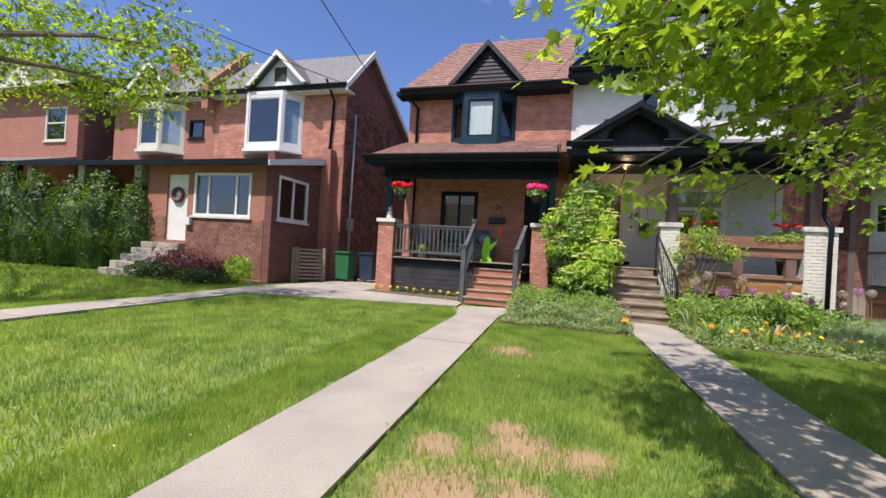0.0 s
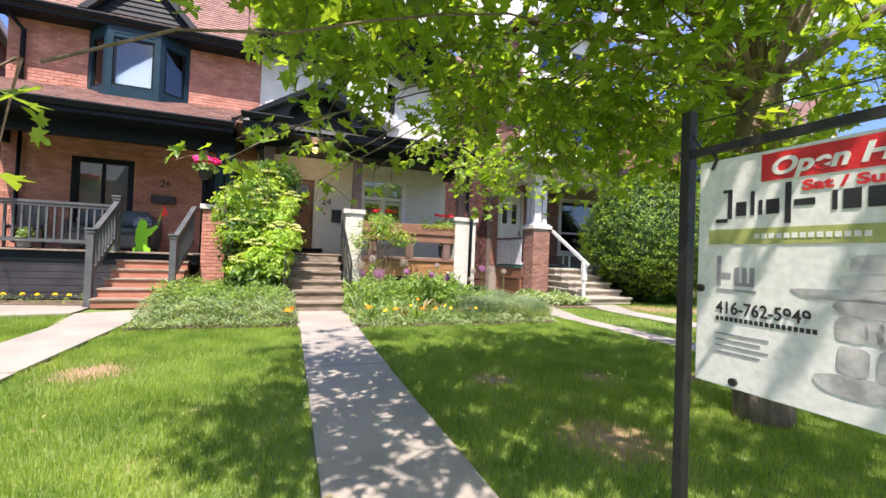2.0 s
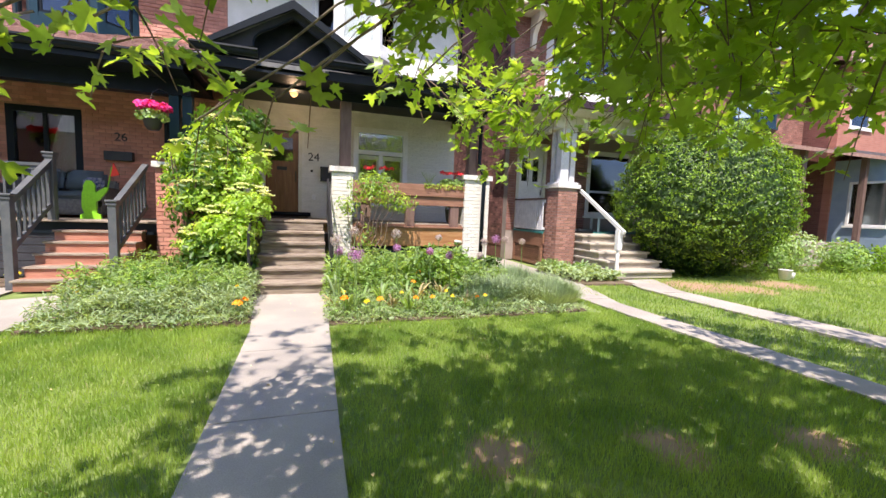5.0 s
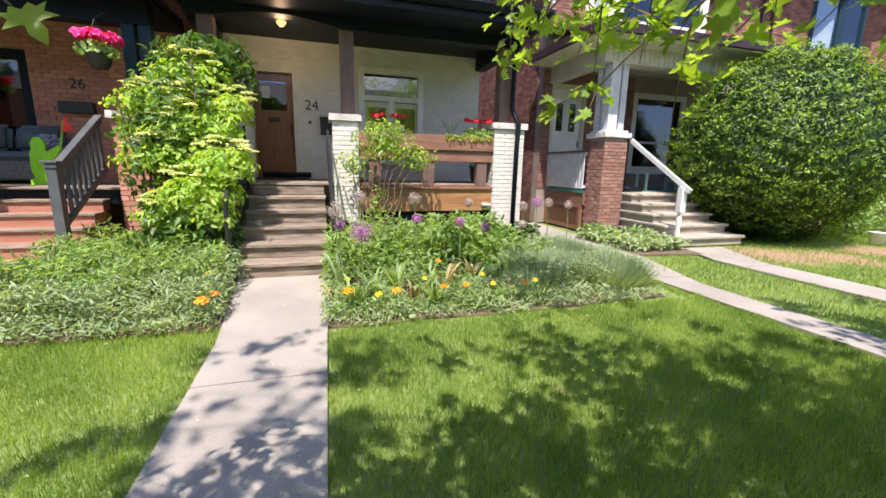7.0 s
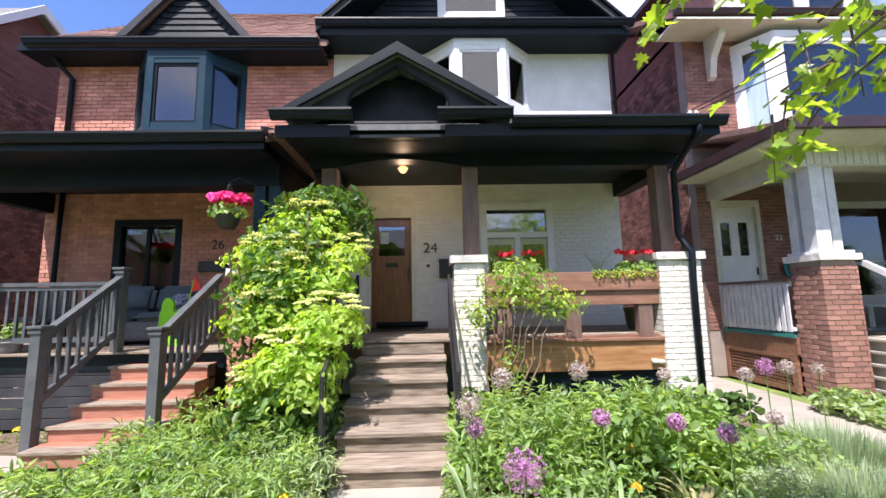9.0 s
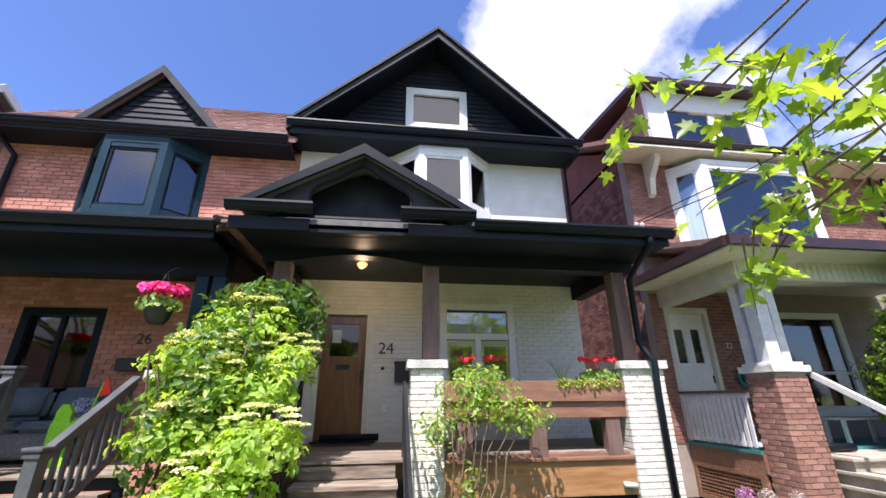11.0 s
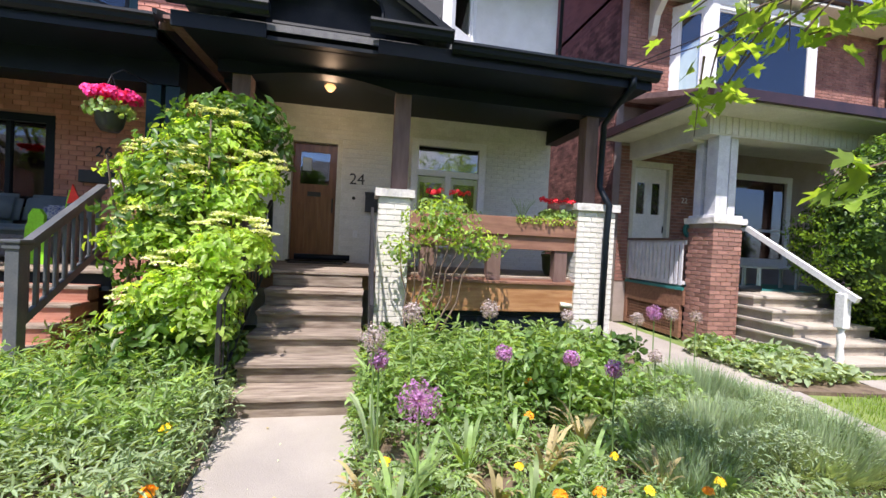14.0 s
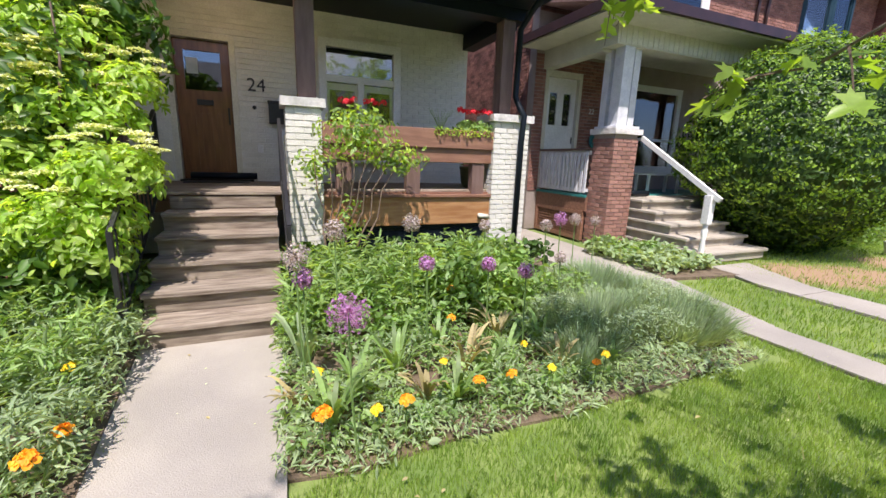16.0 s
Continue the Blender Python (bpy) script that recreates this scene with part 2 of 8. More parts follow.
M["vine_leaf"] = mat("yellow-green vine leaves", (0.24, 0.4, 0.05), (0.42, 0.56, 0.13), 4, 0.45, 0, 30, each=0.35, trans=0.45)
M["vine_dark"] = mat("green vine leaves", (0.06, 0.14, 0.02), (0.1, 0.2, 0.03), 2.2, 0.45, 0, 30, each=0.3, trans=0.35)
M["cream_flower"] = mat("cream flower clusters", (0.62, 0.68, 0.36), (0.72, 0.76, 0.46), 9, 0.7, 0, 60, each=0.12, trans=0.2)
M["bed_leaf"] = mat("garden bed leaves", (0.17, 0.29, 0.09), (0.29, 0.42, 0.15), 2.0, 0.5, 0, 30, each=0.4, trans=0.4)
M["sage_leaf"] = mat("grey-green leaves", (0.24, 0.34, 0.18), (0.34, 0.44, 0.25), 3, 0.6, 0, 30, each=0.25, trans=0.3)
M["lavender"] = mat("lavender foliage", (0.25, 0.35, 0.21), (0.37, 0.46, 0.32), 3, 0.7, 0, 30, each=0.25, trans=0.3)
M["purple_leaf"] = mat("purple leaves", (0.12, 0.035, 0.045), (0.2, 0.07, 0.08), 3, 0.5, 0, 30, each=0.25, trans=0.25)
M["allium"] = mat("purple allium florets", (0.4, 0.17, 0.42), (0.52, 0.27, 0.54), 30, 0.6, 0, 60, each=0.2, trans=0.2)
M["allium_faded"] = mat("faded allium florets", (0.42, 0.34, 0.38), (0.5, 0.44, 0.42), 30, 0.7, 0, 60, each=0.2, trans=0.2)
M["stem"] = mat("green stems", (0.12, 0.22, 0.05), (0.18, 0.28, 0.08), 9, 0.6, 0, 60)
M["orange"] = mat("orange petals", (0.9, 0.34, 0.008), (0.93, 0.44, 0.015), 30, 0.6, 0, 60, each=0.15, trans=0.2)
M["yellow"] = mat("yellow petals", (0.85, 0.65, 0.02), (0.9, 0.72, 0.03), 30, 0.6, 0, 60, each=0.1, trans=0.2)
M["pink"] = mat("magenta petals", (0.75, 0.03, 0.28), (0.85, 0.06, 0.36), 20, 0.55, 0, 60, each=0.2, trans=0.2)
M["red"] = mat("red petals", (0.7, 0.015, 0.03), (0.8, 0.03, 0.05), 20, 0.55, 0, 60, each=0.2, trans=0.2)
BARE = ((-0.45, 1.95, 0.42), (-0.62, 2.55, 0.18), (-0.12, 2.72, 0.3), (0.3, 2.7, 0.2), (-0.45, 5.35, 0.36), (-0.05, 2.1, 0.25), (-0.2, 2.95, 0.2), (10.0, 8.75, 0.8), (10.9, 8.4, 0.7), (5.2, 3.85, 0.25), (4.2, 4.1, 0.25), (3.1, 4.3, 0.25), (3.3, 2.9, 0.4), (12.5, 8.6, 0.8))


def wear(m, tan):
    """Worn places of the lawn: dry earth with ragged edges."""
    n, l = m.node_tree.nodes, m.node_tree.links
    tc, nz = n.new("ShaderNodeTexCoord"), n.new("ShaderNodeTexNoise")
    nz.inputs["Scale"].default_value, nz.inputs["Detail"].default_value = 5.0, 8
    l.new(tc.outputs["Object"], nz.inputs["Vector"])
    total = None
    for x, y, r in BARE:
        d = n.new("ShaderNodeVectorMath")
        d.operation = "DISTANCE"
        d.inputs[1].default_value = (x, y, 0.465)
        l.new(tc.outputs["Object"], d.inputs[0])
        mr = n.new("ShaderNodeMapRange")
        mr.inputs["From Min"].default_value, mr.inputs["From Max"].default_value = r * 1.5, 0
        l.new(d.outputs["Value"], mr.inputs["Value"])
        if total:
            mx = n.new("ShaderNodeMath")
            mx.operation = "MAXIMUM"
            l.new(total, mx.inputs[0])
            l.new(mr.outputs[0], mx.inputs[1])
            total = mx.outputs[0]
        else:
            total = mr.outputs[0]
    mul = n.new("ShaderNodeMath")
    mul.operation = "MULTIPLY"
    l.new(total, mul.inputs[0])
    l.new(nz.outputs["Fac"], mul.inputs[1])
    ramp = n.new("ShaderNodeValToRGB")
    ramp.color_ramp.elements[0].position, ramp.color_ramp.elements[1].position = 0.14, 0.26
    l.new(mul.outputs[0], ramp.inputs["Fac"])
    p = n["Principled BSDF"]
    old = p.inputs["Base Color"].links[0].from_socket
    mx = n.new("ShaderNodeMix")
    mx.data_type = "RGBA"
    mx.inputs["B"].default_value = (*tan, 1)
    l.new(ramp.outputs["Color"], mx.inputs["Factor"])
    l.new(old, mx.inputs["A"])
    l.new(mx.outputs["Result"], p.inputs["Base Color"])


wear(M["grass_soil"], (0.33, 0.22, 0.13))
for key in ("charcoal", "charcoal_grey", "siding", "navy"):
    M[key].node_tree.nodes["Principled BSDF"].inputs["Specular IOR Level"].default_value = 0.18
M["glass"] = glass_mat("window glass")
# dark colour that stands in for the shade of unlit rooms and hollows
M["dark"] = mat("room-shade interior", (0.05, 0.045, 0.04), (0.07, 0.065, 0.06), 2, 0.9, 0)
M["curtain"] = mat("pale curtain", (0.6, 0.66, 0.6), (0.72, 0.76, 0.72), 3, 0.9, 0, 5, stretch=(8, 8, 0.4))
# blue cast in the blind adds to the sky reflection of the panes
M["blind"] = mat("sky-tinted blind", (0.45, 0.52, 0.57), (0.55, 0.6, 0.64), 3, 0.8, 0, 6)
M["cushion"] = mat("blue-grey cushion cloth", (0.1, 0.14, 0.17), (0.13, 0.17, 0.2), 6, 0.95, 0.4, 300)
M["wicker"] = mat("grey wicker", (0.14, 0.14, 0.15), (0.22, 0.22, 0.22), 30, 0.8, 0.6, 120)
M["pot_green"] = mat("olive glazed pot", (0.07, 0.085, 0.04), (0.1, 0.115, 0.055), 5, 0.35, 0.1, 40)
M["lime"] = mat("lime green plastic", (0.28, 0.75, 0.03), (0.3, 0.8, 0.04), 3, 0.4, 0, 40)
M["flag"] = mat("red plastic flag", (0.8, 0.03, 0.015), (0.85, 0.05, 0.02), 3, 0.5, 0, 40)
M["bin_green"] = mat("green bin plastic", (0.02, 0.14, 0.06), (0.03, 0.17, 0.075), 3, 0.45, 0.1, 40)
M["bin_blue"] = mat("dark blue bin plastic", (0.015, 0.03, 0.06), (0.02, 0.04, 0.08), 3, 0.45, 0.1, 40)
M["sign_white"] = mat("white sign board", (0.74, 0.76, 0.71), (0.77, 0.79, 0.74), 3, 0.35, 0, 40)
M["sign_red"] = mat("red sign print", (0.62, 0.025, 0.03), (0.64, 0.03, 0.035), 3, 0.4, 0, 40)
M["sign_olive"] = mat("olive sign print", (0.36, 0.4, 0.13), (0.38, 0.42, 0.14), 3, 0.4, 0, 40)
M["sign_black"] = mat("black sign print", (0.02, 0.02, 0.025), (0.025, 0.025, 0.03), 3, 0.4, 0, 40)
M["sign_grey"] = mat("grey sign print", (0.28, 0.28, 0.3), (0.32, 0.32, 0.34), 3, 0.4, 0, 40)
M["sign_sketch"] = mat("pencil-grey sign print", (0.3, 0.3, 0.3), (0.62, 0.62, 0.6), 14, 0.4, 0, 60)
M["blue_siding"] = mat("blue siding", (0.26, 0.35, 0.47), (0.31, 0.4, 0.52), 3, 0.6, 0.1, 40)
M["teal"] = mat("teal plastic", (0.03, 0.2, 0.2), (0.04, 0.24, 0.23), 3, 0.5, 0, 40)
lamp_m = bpy.data.materials.new("lit lamp glass")
lamp_m.use_nodes = True
lamp_m.node_tree.nodes["Principled BSDF"].inputs["Emission Color"].default_value = (1, 0.55, 0.2, 1)
lamp_m.node_tree.nodes["Principled BSDF"].inputs["Emission Strength"].default_value = 1.1
lamp_m.node_tree.nodes["Principled BSDF"].inputs["Base Color"].default_value = (0.3, 0.2, 0.1, 1)
M["lamp"] = lamp_m


# ---- builders ----
def thing(name, at, label, category, group="", kind=""):
    ob = new(name)
    ob.location = at
    ob.empty_display_size = 0.2
    return tagged(ob, label, category, group, kind)


def base_of(parent):
    """The world place of a thing or part whose turn is none."""
    p = Vector((0, 0, 0))
    while parent:
        p += parent.location + (parent.matrix_parent_inverse.translation if parent.parent else Vector((0, 0, 0)))
        parent = parent.parent
    return p


def part(name, bm, material, parent=None, label="", kind="", smooth=False):
    """Links a bmesh, made in world places, as one mesh under a thing or a part."""
    me = bpy.data.meshes.new(name)
    if isinstance(bm, bmesh.types.BMesh):
        bmesh.ops.recalc_face_normals(bm, faces=bm.faces)
        bm.to_mesh(me)
        bm.free()
    else:
        me.from_pydata(bm[0], [], bm[1])
    me.materials.append(M[material] if isinstance(material, str) else material)
    if smooth:
        for p in me.polygons:
            p.use_smooth = True
    ob = new(name, me)
    if parent:
        ob.parent = parent
        ob.matrix_parent_inverse = Matrix.Translation(-base_of(parent))
    return tagged(ob, label=label, kind=kind)


def box(bm, x0, x1, y0, y1, z0, z1, m=None, bevel=0.0):
    r = bmesh.ops.create_cube(bm, size=1.0)
    t = Matrix.Translation(((x0 + x1) / 2, (y0 + y1) / 2, (z0 + z1) / 2)) @ Matrix.Diagonal((abs(x1 - x0), abs(y1 - y0), abs(z1 - z0), 1))
    bmesh.ops.transform(bm, matrix=(m @ t) if m else t, verts=r["verts"])
    if bevel:
        es = {e for v in r["verts"] for e in v.link_edges}
        bmesh.ops.bevel(bm, geom=list(es), offset=bevel, segments=2, affect="EDGES", profile=0.6)
    return bm


def bx(*a, bevel=0.0, m=None):
    return box(bmesh.new(), *a, m=m, bevel=bevel)


def beam(bm, a, b, w, h, up=(0, 0, 1)):
    """A bar of width w and height h from a to b."""
    a, b = Vector(a), Vector(b)
    d = (b - a).normalized()
    s = d.cross(Vector(up)).normalized() * w / 2
    u = s.cross(d).normalized() * h / 2
    vs = [bm.verts.new(p + i * s + j * u) for p in (a, b) for i, j in ((-1, -1), (1, -1), (1, 1), (-1, 1))]
    for f in ((0, 1, 2, 3), (7, 6, 5, 4), (0, 4, 5, 1), (1, 5, 6, 2), (2, 6, 7, 3), (3, 7, 4, 0)):
        bm.faces.new([vs[i] for i in f])
    return bm


def tube(bm, pts, rad, n=8):
    """A round bar through pts; rad: one radius or one for each point."""
    pts = [Vector(p) for p in pts]
    rad = rad if isinstance(rad, (list, tuple)) else [rad] * len(pts)
    rings = []
    for i, p in enumerate(pts):
        d = (pts[min(i + 1, len(pts) - 1)] - pts[max(i - 1, 0)]).normalized()
        a = d.orthogonal().normalized() if i == 0 else (a - d * a.dot(d)).normalized()
        b = d.cross(a)
        rings.append([bm.verts.new(p + (a * math.cos(k * math.tau / n) + b * math.sin(k * math.tau / n)) * rad[i]) for k in range(n)])
    for r, s in zip(rings, rings[1:]):
        for k in range(n):
            bm.faces.new([r[k], r[(k + 1) % n], s[(k + 1) % n], s[k]])
    bm.faces.new(rings[0][::-1])
    bm.faces.new(rings[-1])
    return bm


def prism(bm, poly, a0, a1, axis="y"):
    """A polygon, given in the two other axes, drawn out from a0 to a1."""
    def place(u, v, a):
        return {"x": (a, u, v), "y": (u, a, v), "z": (u, v, a)}[axis]
    lo = [bm.verts.new(place(u, v, a0)) for u, v in poly]
    hi = [bm.verts.new(place(u, v, a1)) for u, v in poly]
    bm.faces.new(lo)
    bm.faces.new(hi[::-1])
    k = len(poly)
    for i in range(k):
        bm.faces.new([lo[i], hi[i], hi[(i + 1) % k], lo[(i + 1) % k]])
    return bm


def lathe(bm, at, prof, n=16):
    """A turned shape: prof is (radius, height) from below."""
    at = Vector(at)
    rings = [[bm.verts.new(at + Vector((r * math.cos(k * math.tau / n), r * math.sin(k * math.tau / n), z))) for k in range(n)] for r, z in prof]
    for r, s in zip(rings, rings[1:]):
        for k in range(n):
            bm.faces.new([r[k], r[(k + 1) % n], s[(k + 1) % n], s[k]])
    bm.faces.new(rings[0][::-1])
    bm.faces.new(rings[-1])
    return bm


def slab(a, b, c, d, thick):
    """A sheet through four corners with a thickness downwards."""
    bm = bmesh.new()
    top = [bm.verts.new(p) for p in (a, b, c, d)]
    low = [bm.verts.new(Vector(p) - Vector((0, 0, thick))) for p in (a, b, c, d)]
    bm.faces.new(top)
    bm.faces.new(low[::-1])
    for i in range(4):
        bm.faces.new([top[i], low[i], low[(i + 1) % 4], top[(i + 1) % 4]])
    return bm


def holed(x0, x1, y0, y1, z0, z1, holes, along="x"):
    """A wall, one solid with openings (u0, u1, z0, z1) through it. along: the axis the wall runs on."""
    us = sorted({x0 if along == "x" else y0, x1 if along == "x" else y1, *[v for h in holes for v in h[:2]]})
    zs = sorted({z0, z1, *[min(max(v, z0), z1) for h in holes for v in h[2:4]]})
    bm, made = bmesh.new(), {}
    def solid(i, j):
        if not (0 <= i < len(us) - 1 and 0 <= j < len(zs) - 1):
            return False
        u, z = (us[i] + us[i + 1]) / 2, (zs[j] + zs[j + 1]) / 2
        return not any(h[0] < u < h[1] and h[2] < z < h[3] for h in holes)
    def vert(i, j, s):
        if (i, j, s) not in made:
            d = ((y0, y1) if along == "x" else (x0, x1))[s]
            made[i, j, s] = bm.verts.new((us[i], d, zs[j]) if along == "x" else (d, us[i], zs[j]))
        return made[i, j, s]
    for i in range(len(us) - 1):
        for j in range(len(zs) - 1):
            if solid(i, j):
                for s in (0, 1):
                    bm.faces.new([vert(i, j, s), vert(i + 1, j, s), vert(i + 1, j + 1, s), vert(i, j + 1, s)])
                for di, dj, p, q in ((-1, 0, (i, j), (i, j + 1)), (1, 0, (i + 1, j), (i + 1, j + 1)), (0, -1, (i, j), (i + 1, j)), (0, 1, (i, j + 1), (i + 1, j + 1))):
                    if not solid(i + di, j + dj):
                        bm.faces.new([vert(*p, 0), vert(*q, 0), vert(*q, 1), vert(*p, 1)])
    return bm


BRICKS = []  # brick facings wait here: pieces come last in the file


def facing(parent, material, along, face, out, u0, u1, z0, z1, holes=(), top=None, pick=None):
    """Notes brickwork on a wall: the wall's face lies at `face` on the other axis and bricks stand proud towards `out` (-1 or 1)."""
    BRICKS.append((parent, material, along, face, out, u0, u1, z0, z1, holes, top, pick))


def lay_bricks():
    L, H, J, D = 0.2, 0.064, 0.012, 0.014
    rng = random.Random(5)
    cube_f = [(0, 1, 2, 3), (7, 6, 5, 4), (0, 4, 5, 1), (1, 5, 6, 2), (2, 6, 7, 3), (3, 7, 4, 0)]
    shared = {}
    for parent, material, along, face, out, u0, u1, z0, z1, holes, top, pick in BRICKS:
        vs, fs, count = [], [], 0
        row = 0
        z = z0
        while z + H <= z1:
            spans = [(u0, u1)]
            for h in holes:
                if h[2] < z + H and h[3] > z:
                    spans = [s for a, b in spans for s in ((a, min(b, h[0])), (max(a, h[1]), b)) if s[1] - s[0] > 0.03]
            if top:
                a, b = top(z + H)
                spans = [(max(s, a), min(e, b)) for s, e in spans if min(e, b) - max(s, a) > 0.03]
            for a, b in spans:
                k = math.floor((a - u0) / (L + J)) - 1
                while True:
                    s = u0 + k * (L + J) + (L + J) / 2 * (row % 2)
                    k += 1
                    if s > b:
                        break
                    e = min(s + L, b)
                    s = max(s, a)
                    if e - s < 0.03:
                        continue
                    p = face + out * (D + rng.uniform(-0.003, 0.003))
                    q = face - out * 0.004
                    if pick and count < 300 and abs(e - s - L) < 1e-3 and pick(s, z):
                        key = (material, along)
                        if key not in shared:
                            w, d = (L, D + 0.004) if along == "x" else (D + 0.004, L)
                            bm = bmesh.new()
                            box(bm, -w / 2, w / 2, -d / 2, d / 2, -H / 2, H / 2)
                            bmesh.ops.bevel(bm, geom=list(bm.edges), offset=0.003, segments=1, affect="EDGES")
                            me = bpy.data.meshes.new("brick")
                            bm.to_mesh(me)
                            bm.free()
                            me.materials.append(M[material])
                            shared[key] = me
                        ob = new("brick", shared[key])
                        ob.parent = parent
                        ob.matrix_parent_inverse = Matrix.Translation(-base_of(parent))
                        c = (p + q) / 2
                        ob.location = ((s + e) / 2, c, z + H / 2) if along == "x" else (c, (s + e) / 2, z + H / 2)
                        count += 1
                        continue
                    n = len(vs)
                    lo, hi = min(p, q), max(p, q)
                    for g in (lo, hi):
                        for uu, zz in ((s, z), (e, z), (e, z + H), (s, z + H)):
                            vs.append((uu, g, zz) if along == "x" else (g, uu, zz))
                    fs += [tuple(n + i for i in f) for f in cube_f]
            z += H + J
            row += 1
        if vs:
            part("brickwork", (vs, fs), material, parent, kind="stuff")


def pane_window(parent, x0, x1, z0, z1, y, frame_mat="white", bars=(), hbars=(), casing=0.08, sill=True, back="curtain", name="window", label="", along="x", out=-1, transom=False, bar_w=0.03):
    """A window in an opening: casing, sash bars, panes, a sill, and a blind or curtain behind. y: the wall's outer face."""
    w = tagged(new(name), label=label)
    if parent:
        w.parent = parent
        w.matrix_parent_inverse = Matrix.Translation(-base_of(parent))
    def b(u0, u1, d0, d1, c0, c1, bevel=0.0):
        d0, d1 = y + out * d0, y + out * d1
        d0, d1 = min(d0, d1), max(d0, d1)
        return (u0, u1, d0, d1, c0, c1) if along == "x" else (d0, d1, u0, u1, c0, c1)
    fr = bmesh.new()
    for q in ((x0, x1, z1 - casing, z1), (x0, x1, z0, z0 + casing), (x0, x0 + casing, z0 + casing, z1 - casing), (x1 - casing, x1, z0 + casing, z1 - casing)):
        box(fr, *b(q[0], q[1], 0.02, -0.1, q[2], q[3]))
    for u in bars:
        box(fr, *b(u - bar_w, u + bar_w, 0.0, -0.07, z0 + casing, hbars[0] if transom else z1 - casing))
    for c in hbars:
        box(fr, *b(x0 + casing, x1 - casing, 0.004, -0.066, c - bar_w, c + bar_w))
    part("window_frame", fr, frame_mat, w)
    us, zs = sorted([x0 + casing, x1 - casing, *bars]), sorted([z0 + casing, z1 - casing, *hbars])
    for a, c in zip(us, us[1:]):
        for d, e in zip(zs, zs[1:]):
            pn = part("pane", bx(*b(a, c, -0.035, -0.041, d, e)), "glass", w)
            pn.visible_shadow = False
    if sill:
        part("window_sill", bx(*b(x0 - 0.05, x1 + 0.05, 0.07, -0.05, z0 - 0.06, z0)), "stone" if sill == "stone" else frame_mat, w)
    if back:
        part("curtain" if back == "curtain" else "blind", bx(*b(x0 + 0.01, x1 - 0.01, -0.2, -0.21, z0 + 0.01, z1 - 0.01)), back, w)
    return w

# ---- ground ----
random.seed(11)
PATHS = [  # concrete walks: name, corners in order, what it leads to
    ("path", [(1.38, -3.0), (2.17, -3.0), (2.2, 4.5), (2.24, 7.0), (2.32, 9.0), (1.22, 9.0), (1.4, 7.0), (1.4, 4.5)], "grey-brown concrete walk to the dark porch stairs"),
    ("path", [(-1.76, -3.0), (-0.95, -3.0), (-0.97, 7.9), (-0.8, 9.55), (-2.0, 9.0), (-1.74, 7.6)], "pale concrete walk to the red-stained stairs"),
    ("path", [(6.4, -3.0), (6.88, -3.0), (6.86, 7.5), (7.5, 9.6), (7.7, 13.3), (6.25, 13.3), (6.36, 9.0), (6.42, 7.6)], "narrow concrete walk between the houses"),
    ("path", [(8.38, -3.0), (9.02, -3.0), (9.0, 8.3), (9.6, 9.5), (8.7, 9.5), (8.35, 8.6)], "worn concrete walk to the grey steps"),
    ("path", [(-7.4, -3.0), (-6.7, -3.0), (-6.85, 9.0), (-2.05, 9.0), (-2.1, 9.95), (-5.0, 10.4), (-7.4, 10.6), (-7.7, 9.0)], "concrete walk along the brick porch"),
    ("path", [(-7.4, 10.6), (-5.1, 10.5), (-5.1, 22.0), (-7.4, 22.0)], "concrete passage between two brick houses"),
]
part("ground", bx(-400, 400, -400, 400, G - 0.6, G - 0.16), "grass_soil", kind="structure", label="open ground out to the horizon")
lawn = bmesh.new()
bmesh.ops.create_grid(lawn, x_segments=160, y_segments=80, size=0.5, matrix=Matrix.Translation((2, 4.5, G)) @ Matrix.Diagonal((64, 21, 1, 1)))
for v in lawn.verts:
    v.co.z += 0.012 * noise.noise(v.co * 1.3) - 0.035
lawn_ob = part("lawn", lawn, "grass_soil", kind="structure", label="mown green lawn with dry tan patches", smooth=True)
part("pavement", bx(-60, 60, -4.6, -3.0, G - 0.2, G - 0.005), "concrete", kind="structure", label="grey concrete pavement along the street")
part("road", bx(-200, 200, -14, -7.0, G - 0.3, G - 0.14), "asphalt", kind="structure", label="grey asphalt street")
part("kerb", bx(-200, 200, -7.0, -6.8, G - 0.3, G), "concrete", kind="structure", label="concrete kerb")
for i, (nm, poly, lab) in enumerate(PATHS):
    # straight stretches are laid as slabs with open joints over a darker base
    walk_ob = part(nm, prism(bmesh.new(), poly, G - 0.15, G - 0.012, "z"), "soil", kind="structure", label=lab)
    def edges(y, poly=poly):
        xs = []
        for (xa, ya), (xb, yb) in zip(poly, poly[1:] + poly[:1]):
            if (ya - y) * (yb - y) <= 0 and ya != yb:
                xs.append(xa + (xb - xa) * (y - ya) / (yb - ya))
        return min(xs), max(xs)
    lo, hi = min(v for _, v in poly), max(v for _, v in poly)
    n_s = max(2, round((hi - lo) / 1.35))
    for k in range(n_s):
        ya, yb = lo + (hi - lo) * k / n_s, lo + (hi - lo) * (k + 1) / n_s
        inner = sorted({v for _, v in poly if ya + 0.01 < v < yb - 0.01})
        ys = [ya + (0.004 if k else 0.001), *inner, yb - (0.004 if k < n_s - 1 else 0.001)]
        left, right = [edges(v)[0] for v in ys], [edges(v)[1] for v in ys]
        slab_poly = list(zip(left, ys)) + list(zip(right, ys))[::-1]
        part("slab", prism(bmesh.new(), slab_poly, G - 0.05, G + 0.004 + 0.003 * math.sin(k * 2.1 + i), "z"), "concrete", walk_ob)
